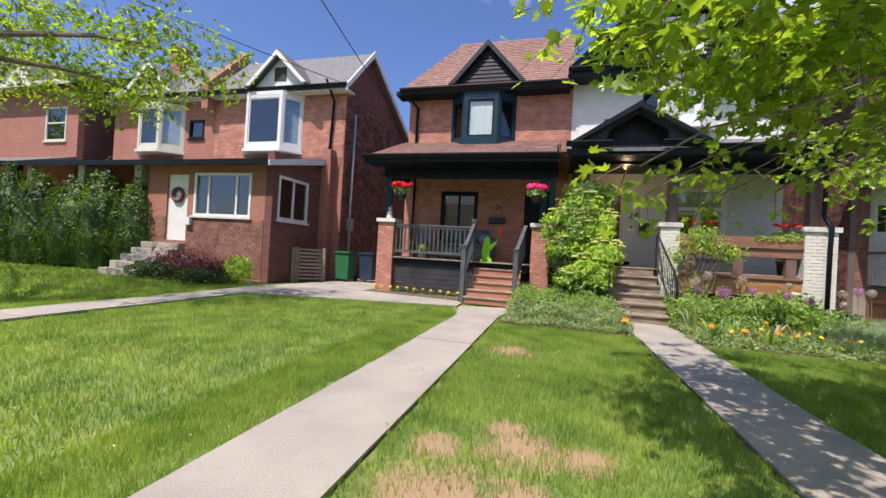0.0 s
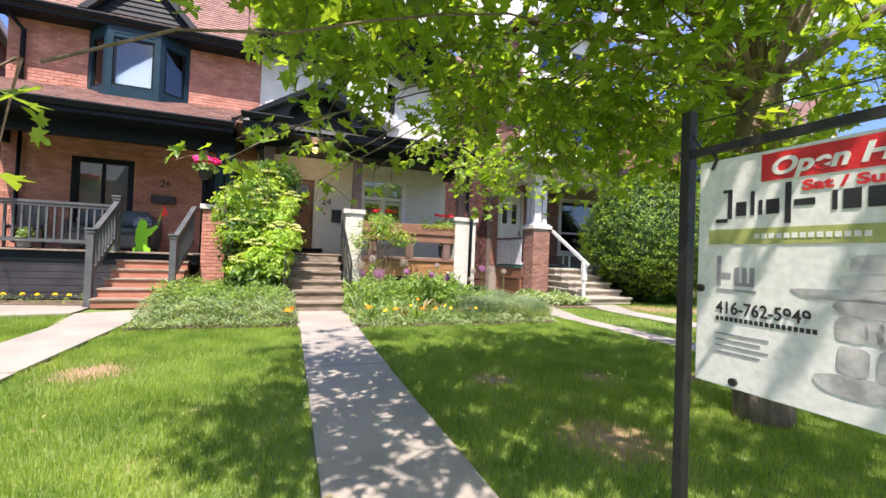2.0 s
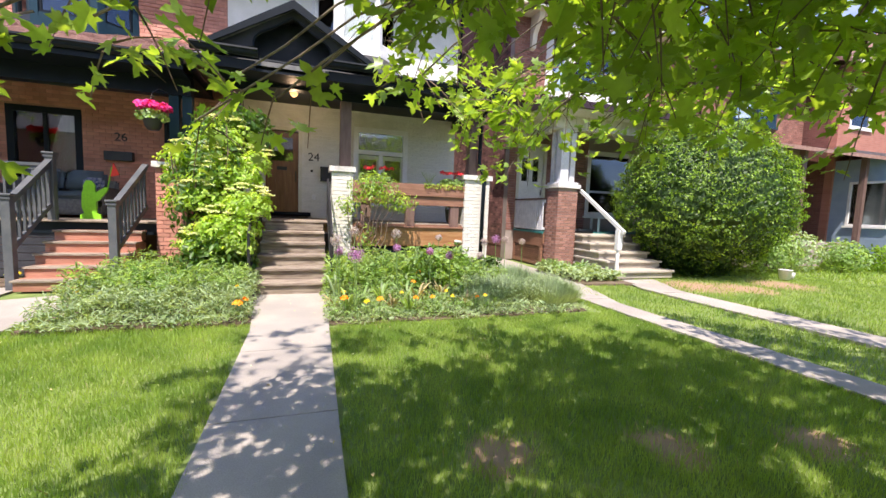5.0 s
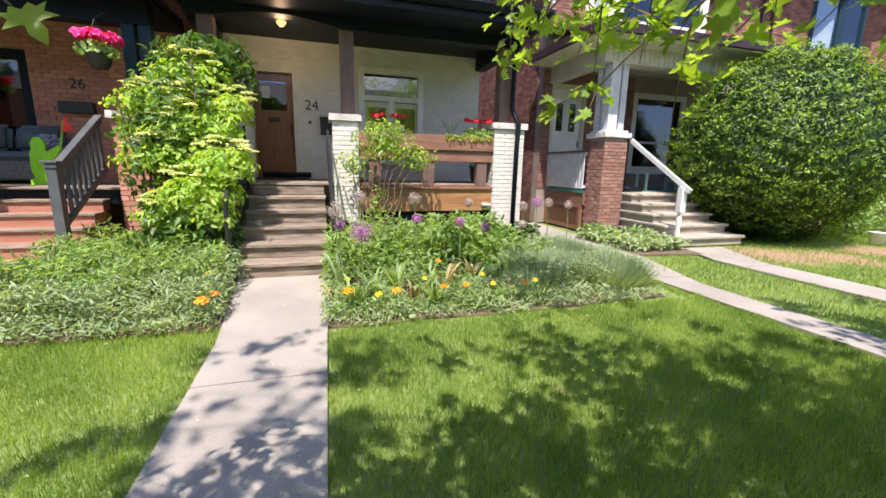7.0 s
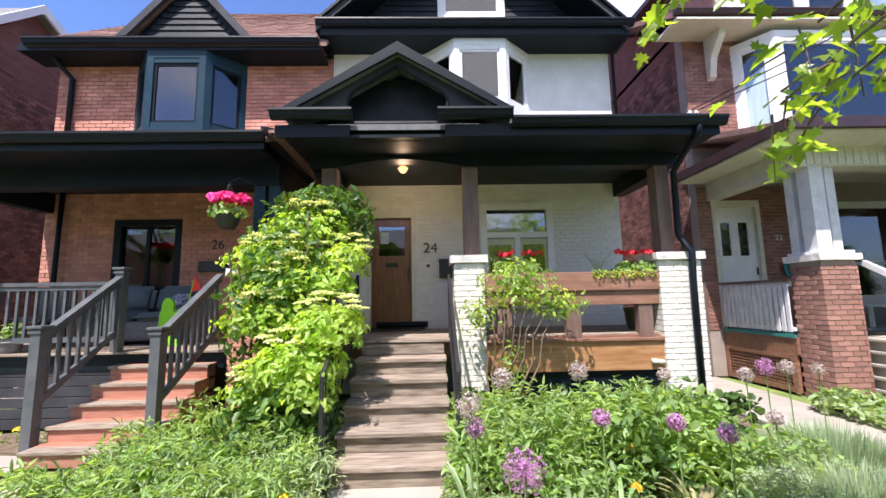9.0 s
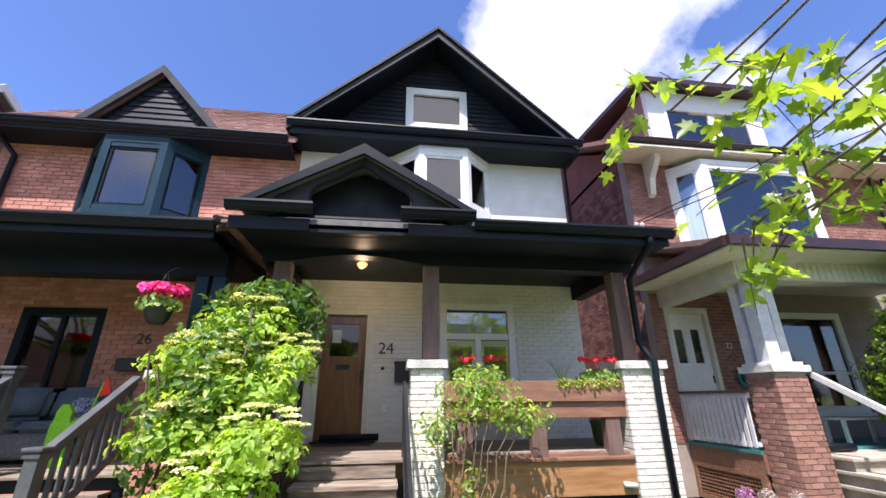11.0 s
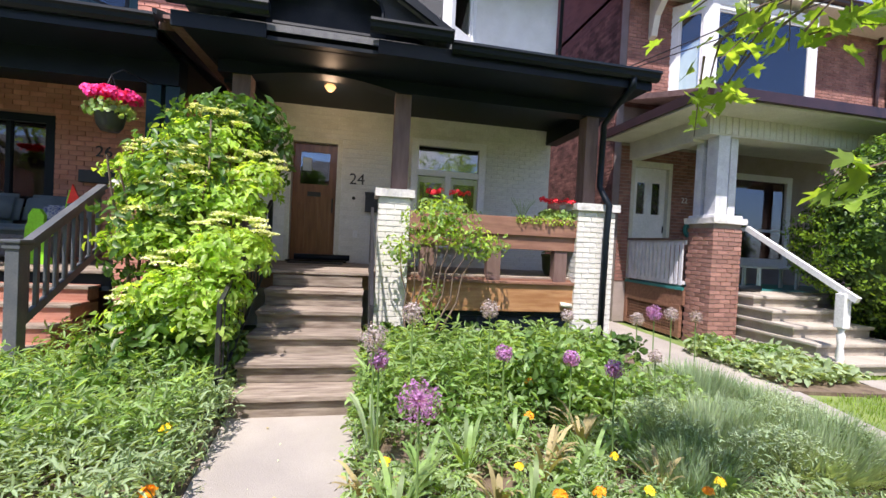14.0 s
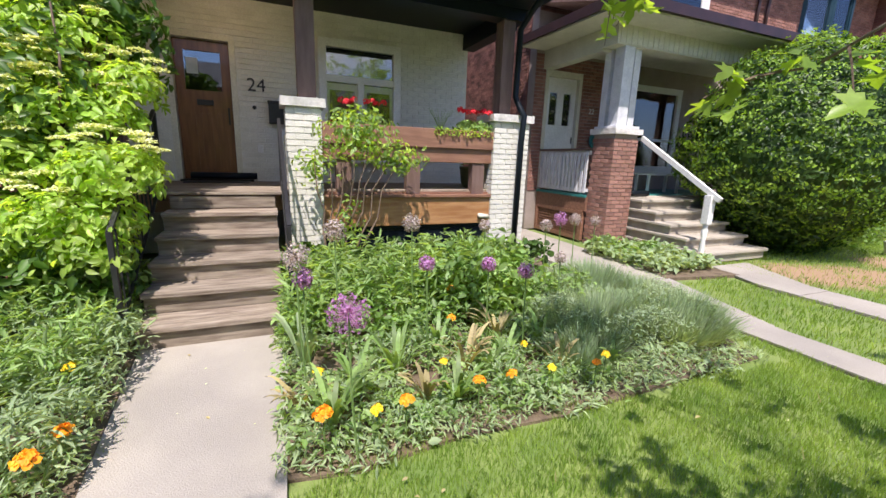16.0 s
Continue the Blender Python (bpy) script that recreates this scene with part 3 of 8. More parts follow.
part("garden_bed", prism(bmesh.new(), [(2.25, 7.2), (2.6, 7.14), (3.2, 7.2), (3.9, 7.15), (4.9, 7.2), (6.0, 7.24), (6.3, 8.0), (6.25, 10.9), (2.3, 10.9), (2.3, 8.8)], G - 0.1, G - 0.012, "z"), "soil", kind="structure", label="dark soil of the flower bed")
part("garden_bed", prism(bmesh.new(), [(-0.85, 7.4), (1.37, 7.35), (1.22, 8.9), (1.2, 10.7), (-0.1, 10.7), (-0.75, 9.5)], G - 0.1, G + 0.01, "z"), "soil", kind="structure", label="dark soil of the bed beside the stairs")
part("garden_bed", prism(bmesh.new(), [(-5.0, 10.45), (-2.3, 10.05), (-2.3, 10.8), (-5.0, 10.8)], G - 0.1, G + 0.012, "z"), "soil", kind="structure", label="narrow soil strip before the dark board skirting")
part("garden_bed", prism(bmesh.new(), [(7.3, 9.2), (8.6, 9.0), (8.6, 11.1), (7.8, 11.1)], G - 0.1, G + 0.01, "z"), "soil", kind="structure", label="small bed beside the grey steps")


# ---- houses ----
def plank(parent, name, material, *a, bevel=0.006):
    return part(name, bx(*a, bevel=bevel), material, parent)


def pillar(x0, x1, y0, y1, top, brick, mortar, label):
    p = thing("brick_pillar", ((x0 + x1) / 2, (y0 + y1) / 2, G), label, "pillar", "brick pillars of the porches")
    part("core", bx(x0 + 0.012, x1 - 0.012, y0 + 0.012, y1 - 0.012, G - 0.1, top), mortar, p)
    cap = bx(x0 - 0.05, x1 + 0.05, y0 - 0.05, y1 + 0.05, top, top + 0.1)
    bmesh.ops.subdivide_edges(cap, edges=list(cap.edges), cuts=5, use_grid_fill=True)
    for v in cap.verts:
        v.co += Vector((noise.noise(v.co * 9), noise.noise(v.co * 9 + Vector((7, 0, 0))), 0.6 * noise.noise(v.co * 9 + Vector((0, 7, 0))))) * 0.014
    part("cap", cap, "stone", p)
    for al, f, o, u0, u1 in (("x", y0 + 0.012, -1, x0, x1), ("y", x0 + 0.012, -1, y0 + 0.004, y1), ("y", x1 - 0.012, 1, y0 + 0.004, y1)):
        facing(p, brick, al, f, o, u0, u1, G - 0.02, top - 0.005, pick=lambda u, z: True)
    return p


def gable_roof_part(parent, name, material, x0, x1, y0, y1, z0, z1, thick=0.12):
    """Two roof planes with the ridge along y."""
    xm = (x0 + x1) / 2
    bm = prism(bmesh.new(), [(x0, z0), (xm, z1), (x1, z0), (x1, z0 - thick), (xm, z1 - thick), (x0, z0 - thick)], y0, y1)
    return part(name, bm, material, parent)


def shingles(parent, material, quad, rows, cols, seed=1):
    """Rows of shingles on a sloping quad: eave corners a, b and ridge corners c, d."""
    a, b, c, d = (Vector(q) for q in quad)
    rng = random.Random(seed)
    vs, fs = [], []
    nrm = (b - a).cross(d - a).normalized()
    for i in range(rows):
        p, q = i / rows, (i + 1.12) / rows
        n_c = cols
        for j in range(-1, n_c):
            s, e = (j + 0.5 * (i % 2)) / n_c, (j + 0.98 + 0.5 * (i % 2)) / n_c
            s, e = max(0, s), min(1, e)
            if e - s < 0.01 / n_c:
                continue
            def at(u, v):
                return (a.lerp(b, u)).lerp(d.lerp(c, u), min(v, 1))
            h = 0.014 + rng.uniform(0, 0.006)
            k = len(vs)
            for u, v, w in ((s, p, h), (e, p, h), (e, q, 0.002), (s, q, 0.002), (s, p, 0.0), (e, p, 0.0)):
                vs.append(at(u, v) + nrm * w)
            fs += [(k, k + 1, k + 2, k + 3), (k + 4, k + 5, k + 1, k)]
    return part("shingles", (vs, fs), material, parent, kind="stuff")


def oriel(parent, x0, x1, z0, z1, y, out, material, shade="navy", back="curtain", slim=0.045, lowb=0.12, st=0.1, cut=0.27):
    """A three-sided bay that stands out of a wall, on its own floor and roof."""
    w = new("bay_window")
    w.parent = parent
    w.matrix_parent_inverse = Matrix.Translation(-base_of(parent))
    s = (x1 - x0) * cut
    P = [(x0, y), (x0 + s, y - out), (x1 - s, y - out), (x1, y)]
    part("sill_board", prism(bmesh.new(), [(P[0][0] - 0.05, y), (P[1][0] - 0.03, y - out - 0.06), (P[2][0] + 0.03, y - out - 0.06), (P[3][0] + 0.05, y)], z0 - 0.1, z0, "z"), material, w)
    part("base", prism(bmesh.new(), P, z0, z0 + lowb, "z"), material, w)
    part("head", prism(bmesh.new(), P, z1 - 0.14, z1, "z"), material, w)
    for k, (a, b) in enumerate(zip(P, P[1:])):
        a, b = Vector((*a, 0)), Vector((*b, 0))
        d = (b - a).normalized()
        ln = (b - a).length
        lo, hi = z0 + lowb, z1 - 0.14
        m = Matrix.Translation(a) @ Matrix(((d.x, -d.y, 0, 0), (d.y, d.x, 0, 0), (0, 0, 1, 0), (0, 0, 0, 1)))
        fr = bmesh.new()
        for q in ((0, st, 0.0, 0.09, lo, hi), (ln - st, ln, 0.0, 0.09, lo, hi), (st, ln - st, 0.01, 0.09, lo, lo + 0.09), (st, ln - st, 0.01, 0.09, hi - 0.09, hi)):
            box(fr, *q, m=m)
        part("window_frame", fr, material, w)
        sash = bmesh.new()
        for q in ((st, st + slim, 0.03, 0.08, lo + 0.09, hi - 0.09), (ln - st - slim, ln - st, 0.03, 0.08, lo + 0.09, hi - 0.09), (st + slim, ln - st - slim, 0.03, 0.08, lo + 0.09, lo + 0.09 + slim), (st + slim, ln - st - slim, 0.03, 0.08, hi - 0.09 - slim, hi - 0.09)):
            box(sash, *q, m=m)
        part("sash", sash, shade, w)
        part("pane", box(bmesh.new(), st + slim, ln - st - slim, 0.05, 0.056, lo + 0.09 + slim, hi - 0.09 - slim, m=m), "glass", w).visible_shadow = False
        part("curtain", box(bmesh.new(), 0.1, ln - 0.1, 0.1, 0.11, lo, hi, m=m), back, w)
    return w


def gutter(parent, x0, x1, y, z, material="charcoal"):
    """An ogee gutter along x, with its fascia."""
    bm = prism(bmesh.new(), [(y, z), (y - 0.12, z), (y - 0.125, z - 0.03), (y - 0.1, z - 0.05), (y - 0.09, z - 0.09), (y - 0.05, z - 0.12), (y, z - 0.12)], x0, x1, "x")
    return part("gutter", bm, material, parent)


def downpipe(parent, pts, material="charcoal", r=0.045):
    return part("downpipe", tube(bmesh.new(), pts, r, 8), material, parent, smooth=True)


def window_back(parent, x0, x1, y0, y1, z0, z1, side_l, side_r, side_mat, back=True):
    """Side and back walls of a house body, floors and an inner lining coloured dark for room shade."""
    for s, xa, xb in ((side_l, x0, x0 + 0.25), (side_r, x1 - 0.25, x1)):
        if s:
            part("side_wall", bx(xa, xb, y0 + 0.25, y1, z0, z1), side_mat, parent)
    part("back_wall", bx(x0 + 0.25, x1 - 0.25, y1 - 0.25, y1, z0, z1), side_mat, parent)
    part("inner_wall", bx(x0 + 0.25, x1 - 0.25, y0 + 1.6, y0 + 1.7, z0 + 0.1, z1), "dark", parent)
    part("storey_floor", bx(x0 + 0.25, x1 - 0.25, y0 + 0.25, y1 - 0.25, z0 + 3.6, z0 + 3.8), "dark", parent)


FY = 12.6  # face of the two front walls
# house with the white front
H24 = thing("semi_detached_house", (3.0, 15.0, G), "white painted brick house with charcoal porch roof and gable", "house", "brick houses of the row")
holes = [(0.95, 1.85, 1.6, 3.71), (3.04, 4.39, 2.0, 3.86), (2.2, 4.0, 5.6, 6.9)]
part("front_wall", holed(0.3, 5.68, FY, FY + 0.25, G, 7.0, holes), "white_mortar", H24)
facing(H24, "white_brick", "x", FY, -1, 0.3, 5.68, 1.6, 4.4, holes, pick=lambda u, z: u > 1.9)
window_back(H24, 0.3, 5.68, FY, 24.0, G, 7.3, False, True, "white_wall_y")
# porch deck, stairs
DZ = 1.6
part("deck_frame", bx(0.1, 5.95, 10.95, FY, DZ - 0.26, DZ - 0.03), "plank_brown", H24)
for i in range(14):
    y = 10.56 + i * 0.146
    x0, x1 = (1.18, 2.4) if y < 10.9 else (0.1, 5.95)
    plank(H24, "deck_board", "deck", x0, x1, y, y + 0.14, DZ - 0.03, DZ)
part("porch_skirt", bx(2.9, 5.5, 10.98, 11.02, G - 0.1, DZ - 0.2), "charcoal", H24)
for i in range(5):
    plank(H24, "skirt_board", "charcoal", 2.9, 5.5, 10.94, 10.98, G + 0.05 + i * 0.12, G + 0.16 + i * 0.12)
part("porch_side", bx(5.95, 6.0, 11.3, FY, G - 0.1, DZ - 0.26), "charcoal", H24)
stairs24 = thing("porch_stairs", (1.75, 9.7, G), "weathered grey-brown wooden stairs with worn nosings", "stairs")
for i in range(5):
    z = G + (i + 1) * 0.183
    y = 8.95 + i * 0.32
    nb = 2
    for k in range(nb):
        plank(stairs24, "tread", "deck", 1.2, 2.3, y - 0.03 + k * 0.18, y + 0.147 + k * 0.18, z - 0.04, z)
    plank(stairs24, "riser", "deck", 1.21, 2.29, y + 0.01, 10.6, z - 0.183, z - 0.042, bevel=0.002)
plank(stairs24, "riser", "deck", 1.22, 2.28, 10.575, 10.6, DZ - 0.18, DZ - 0.045, bevel=0.002)
pillar(2.45, 2.87, 10.84, 11.26, 2.62, "white_brick", "white_mortar", "white painted brick pillar with a rough stone cap")
pillar(5.35, 5.95, 10.84, 11.3, 2.62, "white_brick", "white_mortar", "white painted brick pillar with a black downpipe")
# posts and porch roof
for x0, x1 in ((0.56, 0.78), (2.61, 2.83), (5.46, 5.66)):
    t = thing("porch_post", ((x0 + x1) / 2, 11.05, 2.72 if x0 > 1 else DZ), "dark brown timber post under the porch beam", "post", "timber porch posts")
    part("post", bx(x0, x1, 10.94, 11.16, 2.72 if x0 > 1 else DZ, 4.1, bevel=0.01), "beam_wood", t)
EZ = 4.35
roof24 = thing("porch_roof", (3.1, 11.4, EZ), "charcoal porch roof with small arched gable over the stairs", "porch roof")
part("roof_slab", slab((0.16, 10.2, EZ + 0.02), (5.92, 10.2, EZ + 0.02), (5.92, FY, 5.2), (0.16, FY, 5.2), 0.08), "shingle_grey", roof24)
part("soffit", bx(0.3, 5.88, 10.2, 10.9, EZ - 0.16, EZ - 0.12), "charcoal", roof24)
part("rake_shingles", bx(0.02, 0.27, 10.35, 12.9, 4.33, 4.37), "shingle_brown", roof24)
part("porch_ceiling", bx(0.3, 5.88, 10.9, FY, 4.24, 4.28), "charcoal", roof24)
part("fascia", bx(2.34, 5.93, 10.17, 10.2, EZ - 0.16, EZ + 0.0), "charcoal", roof24)
part("fascia", bx(0.17, 1.12, 10.17, 10.2, EZ - 0.16, EZ + 0.0), "charcoal", roof24)
gutter(roof24, 2.24, 3.2, 10.12, EZ + 0.16)
gutter(roof24, 3.2, 5.98, 10.16, EZ + 0.06)
gutter(roof24, 0.15, 1.17, 10.12, EZ + 0.16)
arch = [(0.4, 4.03)] + [(0.8 + 1.8 * i / 12, 4.04 + 0.11 * math.sin(math.pi * i / 12)) for i in range(13)] + [(2.65, 4.03), (5.8, 4.03), (5.8, 4.3), (0.4, 4.3)]
part("beam", prism(bmesh.new(), arch, 10.9, 11.14), "charcoal", roof24)
part("side_beam", bx(5.58, 5.8, 11.14, FY, 3.98, 4.24), "charcoal", roof24)
part("side_beam", bx(0.4, 0.6, 11.14, FY, 3.98, 4.24), "charcoal", roof24)
part("side_gable", prism(bmesh.new(), [(10.2, EZ - 0.15), (FY, 4.24), (FY, 5.16), (10.2, EZ)], 5.88, 5.92, "x"), "charcoal", roof24)
part("side_gable", prism(bmesh.new(), [(10.2, EZ - 0.15), (FY, 4.24), (FY, 5.16), (10.2, EZ)], 0.27, 0.31, "x"), "charcoal", roof24)
# arched gable
AX, AZ = 1.74, 5.36
half = [(0.64, 4.6), (0.645, 4.68), (0.61, 4.77), (0.54, 4.84), (0.44, 4.895), (0.32, 4.96), (0.2, 5.04), (0.09, 5.12), (0.0, 5.17)]
curve = [(1.73 - a, b) for a, b in half] + [(1.73 + a, b) for a, b in half[-2::-1]]
face = [(0.4, 4.5), (AX, AZ - 0.06), (3.1, 4.5)] + curve[::-1]
part("gable_face", prism(bmesh.new(), face, 10.2, 10.26), "charcoal_grey", roof24)
rib = bmesh.new()
tube(rib, [(x, 10.19, z) for x, z in curve], 0.02, 6)
part("arch_trim", rib, "charcoal", roof24)
for i in range(6):
    plank(roof24, "clapboard", "siding", 1.02, 2.42, 10.55, 10.575, 4.44 + i * 0.12, 4.57 + i * 0.12, bevel=0.004)
part("gable_back", prism(bmesh.new(), [(0.5, 4.52), (AX, 5.25), (3.0, 4.52), (2.4, 4.25), (1.0, 4.25)], 10.58, 10.62), "charcoal", roof24)
part("ledge", bx(1.14, 2.27, 10.3, 10.58, 4.32, 4.37), "charcoal", roof24)
gutter(roof24, 1.17, 2.24, 10.34, EZ + 0.07)
part("fascia", bx(1.12, 2.34, 10.3, 10.33, EZ - 0.16, EZ - 0.02), "charcoal", roof24)
for sgn in (-1, 1):
    ex = AX + sgn * 1.46
    bm = prism(bmesh.new(), [(AX, AZ + 0.06), (ex, 4.52), (ex, 4.44), (AX, AZ - 0.06)], 10.08, 12.4)
    part("gable_roof", bm, "shingle_grey", roof24)
    bm = prism(bmesh.new(), [(AX, AZ + 0.05), (ex, 4.51), (ex, 4.42), (AX, AZ - 0.1)], 10.03, 10.08)
    part("verge_board", bm, "charcoal", roof24)
downpipe(roof24, [(5.62, 10.12, EZ + 0.0), (5.62, 10.12, EZ - 0.15), (5.66, 10.5, 4.08), (5.68, 10.84, 3.9), (5.68, 10.86, 2.98), (5.72, 10.78, 2.82), (5.76, 10.71, 2.7), (5.77, 10.76, 2.3), (5.77, 10.78, G)])
# upper storey of the white house
oriel(H24, 2.05, 4.1, 5.5, 6.9, FY, 0.5, "white", "white", "blind")
E24 = 7.24
part("eave_soffit", bx(0.18, 5.85, 12.0, FY, 6.88, 6.92), "charcoal", H24)
part("eave_board", bx(0.18, 5.85, 12.0, 12.04, 6.92, 7.06), "charcoal", H24)
gutter(H24, 0.14, 5.9, 12.0, 7.14)
part("eave_deck", bx(0.2, 5.84, 12.04, FY, 7.06, 7.1), "charcoal", H24)
holes_a = [(2.33, 3.66, 7.6, 8.66)]
gx0, gx1, gz = 0.3, 5.62, 9.75
gm = (gx0 + gx1) / 2
gw = holed(2.0, 4.1, FY, FY + 0.2, 7.0, 9.0, holes_a)
prism(gw, [(gx0, 7.0), (2.0, 7.0), (2.0, 7.0 + (2.0 - gx0) * (gz - 7.0) / (gm - gx0))], FY, FY + 0.2)
prism(gw, [(4.1, 7.0), (gx1, 7.0), (4.1, 7.0 + (gx1 - 4.1) * (gz - 7.0) / (gm - gx0))], FY, FY + 0.2)
k = (gz - 7.0) / (gm - gx0)
prism(gw, [(2.0, 7.0 + (2.0 - gx0) * k), (2.0, 9.0), (4.1, 9.0), (4.1, 7.0 + (gx1 - 4.1) * k), (gm, gz)], FY + 0.01, FY + 0.19)
part("gable_wall", gw, "siding", H24)
for i in range(24):
    z = 7.1 + i * 0.115
    w = (gz - z - 0.12) / k
    for a, b in (((gm - w), (gm + w)),) if not 7.45 < z < 8.7 else ((gm - w, 2.3), (3.69, gm + w)):
        if b - a > 0.05:
            bm = prism(bmesh.new(), [(FY - 0.028, z), (FY - 0.006, z + 0.118), (FY - 0.002, z + 0.118), (FY - 0.002, z)], a, b, "x")
            part("clapboard", bm, "siding", H24)
pane_window(H24, 2.33, 3.66, 7.6, 8.66, FY - 0.03, "white", casing=0.16, back="blind")
for sgn in (-1, 1):
    ex = gm + sgn * 2.84
    ez = 7.1
    part("roof_plane", prism(bmesh.new(), [(gm, gz + 0.02), (ex, ez), (ex, ez - 0.12), (gm, gz - 0.13)], 12.0, 24.0), "shingle_brown", H24)
    part("verge_board", prism(bmesh.new(), [(gm, gz + 0.01), (ex, ez - 0.01), (ex, ez - 0.17), (gm, gz - 0.21)], 11.95, 12.0), "charcoal_grey", H24)
    part("verge_soffit", prism(bmesh.new(), [(gm, gz - 0.134), (ex, ez - 0.124), (ex, ez - 0.15), (gm, gz - 0.16)], 12.004, FY + 0.1), "charcoal", H24)
    part("verge_trim", prism(bmesh.new(), [(gm, gz + 0.04), (ex, ez + 0.02), (ex, ez - 0.04), (gm, gz - 0.03)], 11.9, 11.95), "charcoal", H24)
downpipe(H24, [(5.8, 12.0, 7.0), (5.78, 12.3, 6.85), (5.72, 12.5, 6.8), (5.72, 12.52, 5.0)], r=0.035)
# door and window of the white house
door = thing("front_door", (1.47, FY + 0.1, DZ), "varnished brown oak door with a glazed upper panel", "door")
fr = bmesh.new()
for q in ((0.95, 1.03, FY - 0.03, FY + 0.2, DZ, 3.71), (1.77, 1.85, FY - 0.03, FY + 0.2, DZ, 3.71), (1.03, 1.77, FY - 0.03, FY + 0.2, 3.63, 3.71)):
    box(fr, *q)
part("door_frame", fr, "cream", door)
leaf = holed(1.04, 1.76, FY + 0.08, FY + 0.13, DZ + 0.03, 3.62, [(1.16, 1.64, 2.93, 3.48)])
part("door_leaf", leaf, "door_wood", door)
for a, b in ((1.13, 1.26), (1.33, 1.47), (1.54, 1.67)):
    part("door_panel", bx(a, b, FY + 0.068, FY + 0.08, DZ + 0.2, 2.6, bevel=0.004), "door_wood", door)
part("letter_plate", bx(1.29, 1.51, FY + 0.06, FY + 0.08, 2.72, 2.8, bevel=0.005), "black_metal", door)
part("pane", bx(1.16, 1.64, FY + 0.1, FY + 0.106, 2.93, 3.48), "glass", door).visible_shadow = False
part("notice", bx(1.19, 1.34, FY + 0.09, FY + 0.094, 3.16, 3.38), "blind", door)
part("door_handle", tube(bmesh.new(), [(1.71, FY + 0.03, 2.45), (1.71, FY + 0.03, 2.7)], 0.012), "black_metal", door)
part("threshold", bx(1.0, 2.0, FY - 0.1, FY + 0.08, DZ, DZ + 0.03), "black_metal", door)
mt = thing("door_mat", (1.5, 12.3, DZ), "black rubber mat before the oak door", "door mat")
part("mat", bx(1.1, 1.95, 12.1, 12.45, DZ, DZ + 0.02, bevel=0.006), "black_metal", mt)
lt = thing("draught_roll", (1.6, 12.5, DZ), "dark rolled cloth before the oak door", "draught excluder")
part("roll", tube(bmesh.new(), [(1.15, 12.47, DZ + 0.09), (2.05, 12.45, DZ + 0.09)], 0.05, 10), "charcoal", lt, smooth=True)
mb = thing("mailbox", (2.42, FY - 0.06, 2.65), "black metal mailbox on the white brick wall", "mailbox")
part("box", bx(2.27, 2.52, FY - 0.13, FY - 0.013, 2.5, 2.82, bevel=0.01), "black_metal", mb)
part("lid", bx(2.26, 2.53, FY - 0.15, FY - 0.01, 2.8, 2.84, bevel=0.008), "black_metal", mb)
bell = thing("doorbell", (2.1, FY - 0.02, 2.85), "small black doorbell on the white brick wall", "doorbell")
part("button", lathe(bmesh.new(), (0, 0, 0), [(0.028, 0), (0.03, 0.01), (0.015, 0.02)], 12), "black_metal", bell)
bell.children[0].matrix_basis = pose(2.07, FY - 0.012, 2.73, 90)
oc = thing("outdoor_socket", (2.12, FY - 0.03, 2.12), "white outdoor socket box on the white brick wall", "socket")
part("socket_box", bx(2.08, 2.16, FY - 0.05, FY - 0.01, 2.05, 2.17, bevel=0.006), "white", oc)


def lettering(text, size, m, material, parent=None, name="lettering", deep=0.004, align="LEFT"):
    cu = bpy.data.curves.new(name, "FONT")
    cu.body, cu.size, cu.extrude, cu.align_x = text, size, deep, align
    tmp = bpy.data.objects.new(name, cu)
    me = bpy.data.meshes.new_from_object(tmp)
    bpy.data.objects.remove(tmp)
    me.transform(m)
    me.materials.clear()
    me.materials.append(M[material])
    ob = new(name, me)
    if parent:
        ob.parent = parent
        ob.matrix_parent_inverse = Matrix.Translation(-base_of(parent))
    return ob


nm = thing("house_number", (2.15, FY - 0.02, 3.05), "black house number 24 on white brick", "house number")
lettering("24", 0.27, pose(1.98, FY - 0.022, 2.97, 90), "black_metal", nm)
pane_window(H24, 3.04, 4.39, 2.0, 3.86, FY - 0.075, "white", bars=(3.715,), hbars=(3.27,), casing=0.12, back=None, transom=True, bar_w=0.05)
for a, b in ((3.14, 3.68), (3.75, 4.29)):
    part("sash", holed(a, b, FY - 0.035, FY + 0.0, 2.12, 3.2, [(a + 0.07, b - 0.07, 2.2, 3.1)]), "white", H24)
cl = thing("ceiling_lamp", (1.7, 11.5, 4.2), "lit brass and glass lantern on the porch ceiling", "ceiling lamp")
part("lamp_plate", lathe(bmesh.new(), (1.7, 11.5, 4.24), [(0.1, 0), (0.11, 0.03), (0.06, 0.06)]), "black_metal", cl)
part("lamp_glass", lathe(bmesh.new(), (1.7, 11.5, 4.08), [(0.03, 0.06), (0.055, 0.08), (0.085, 0.13), (0.06, 0.16)], 6), "lamp", cl)
bulb = new("porch_bulb", bpy.data.lights.new("porch_bulb", "POINT"))
bulb.data.energy, bulb.data.color, bulb.data.shadow_soft_size = 8, (1, 0.68, 0.4), 0.08
bulb.location = (1.7, 11.5, 3.98)

# the timber balustrade with its planter
bal = thing("porch_balustrade", (4.1, 11.05, DZ), "brown timber balustrade of wide planks between white pillars", "balustrade")
plank(bal, "plank", "plank_orange", 2.87, 5.35, 10.88, 10.94, 1.1, 1.5)
plank(bal, "ledge", "plank_brown", 2.87, 5.35, 10.84, 11.06, 1.5, 1.54)
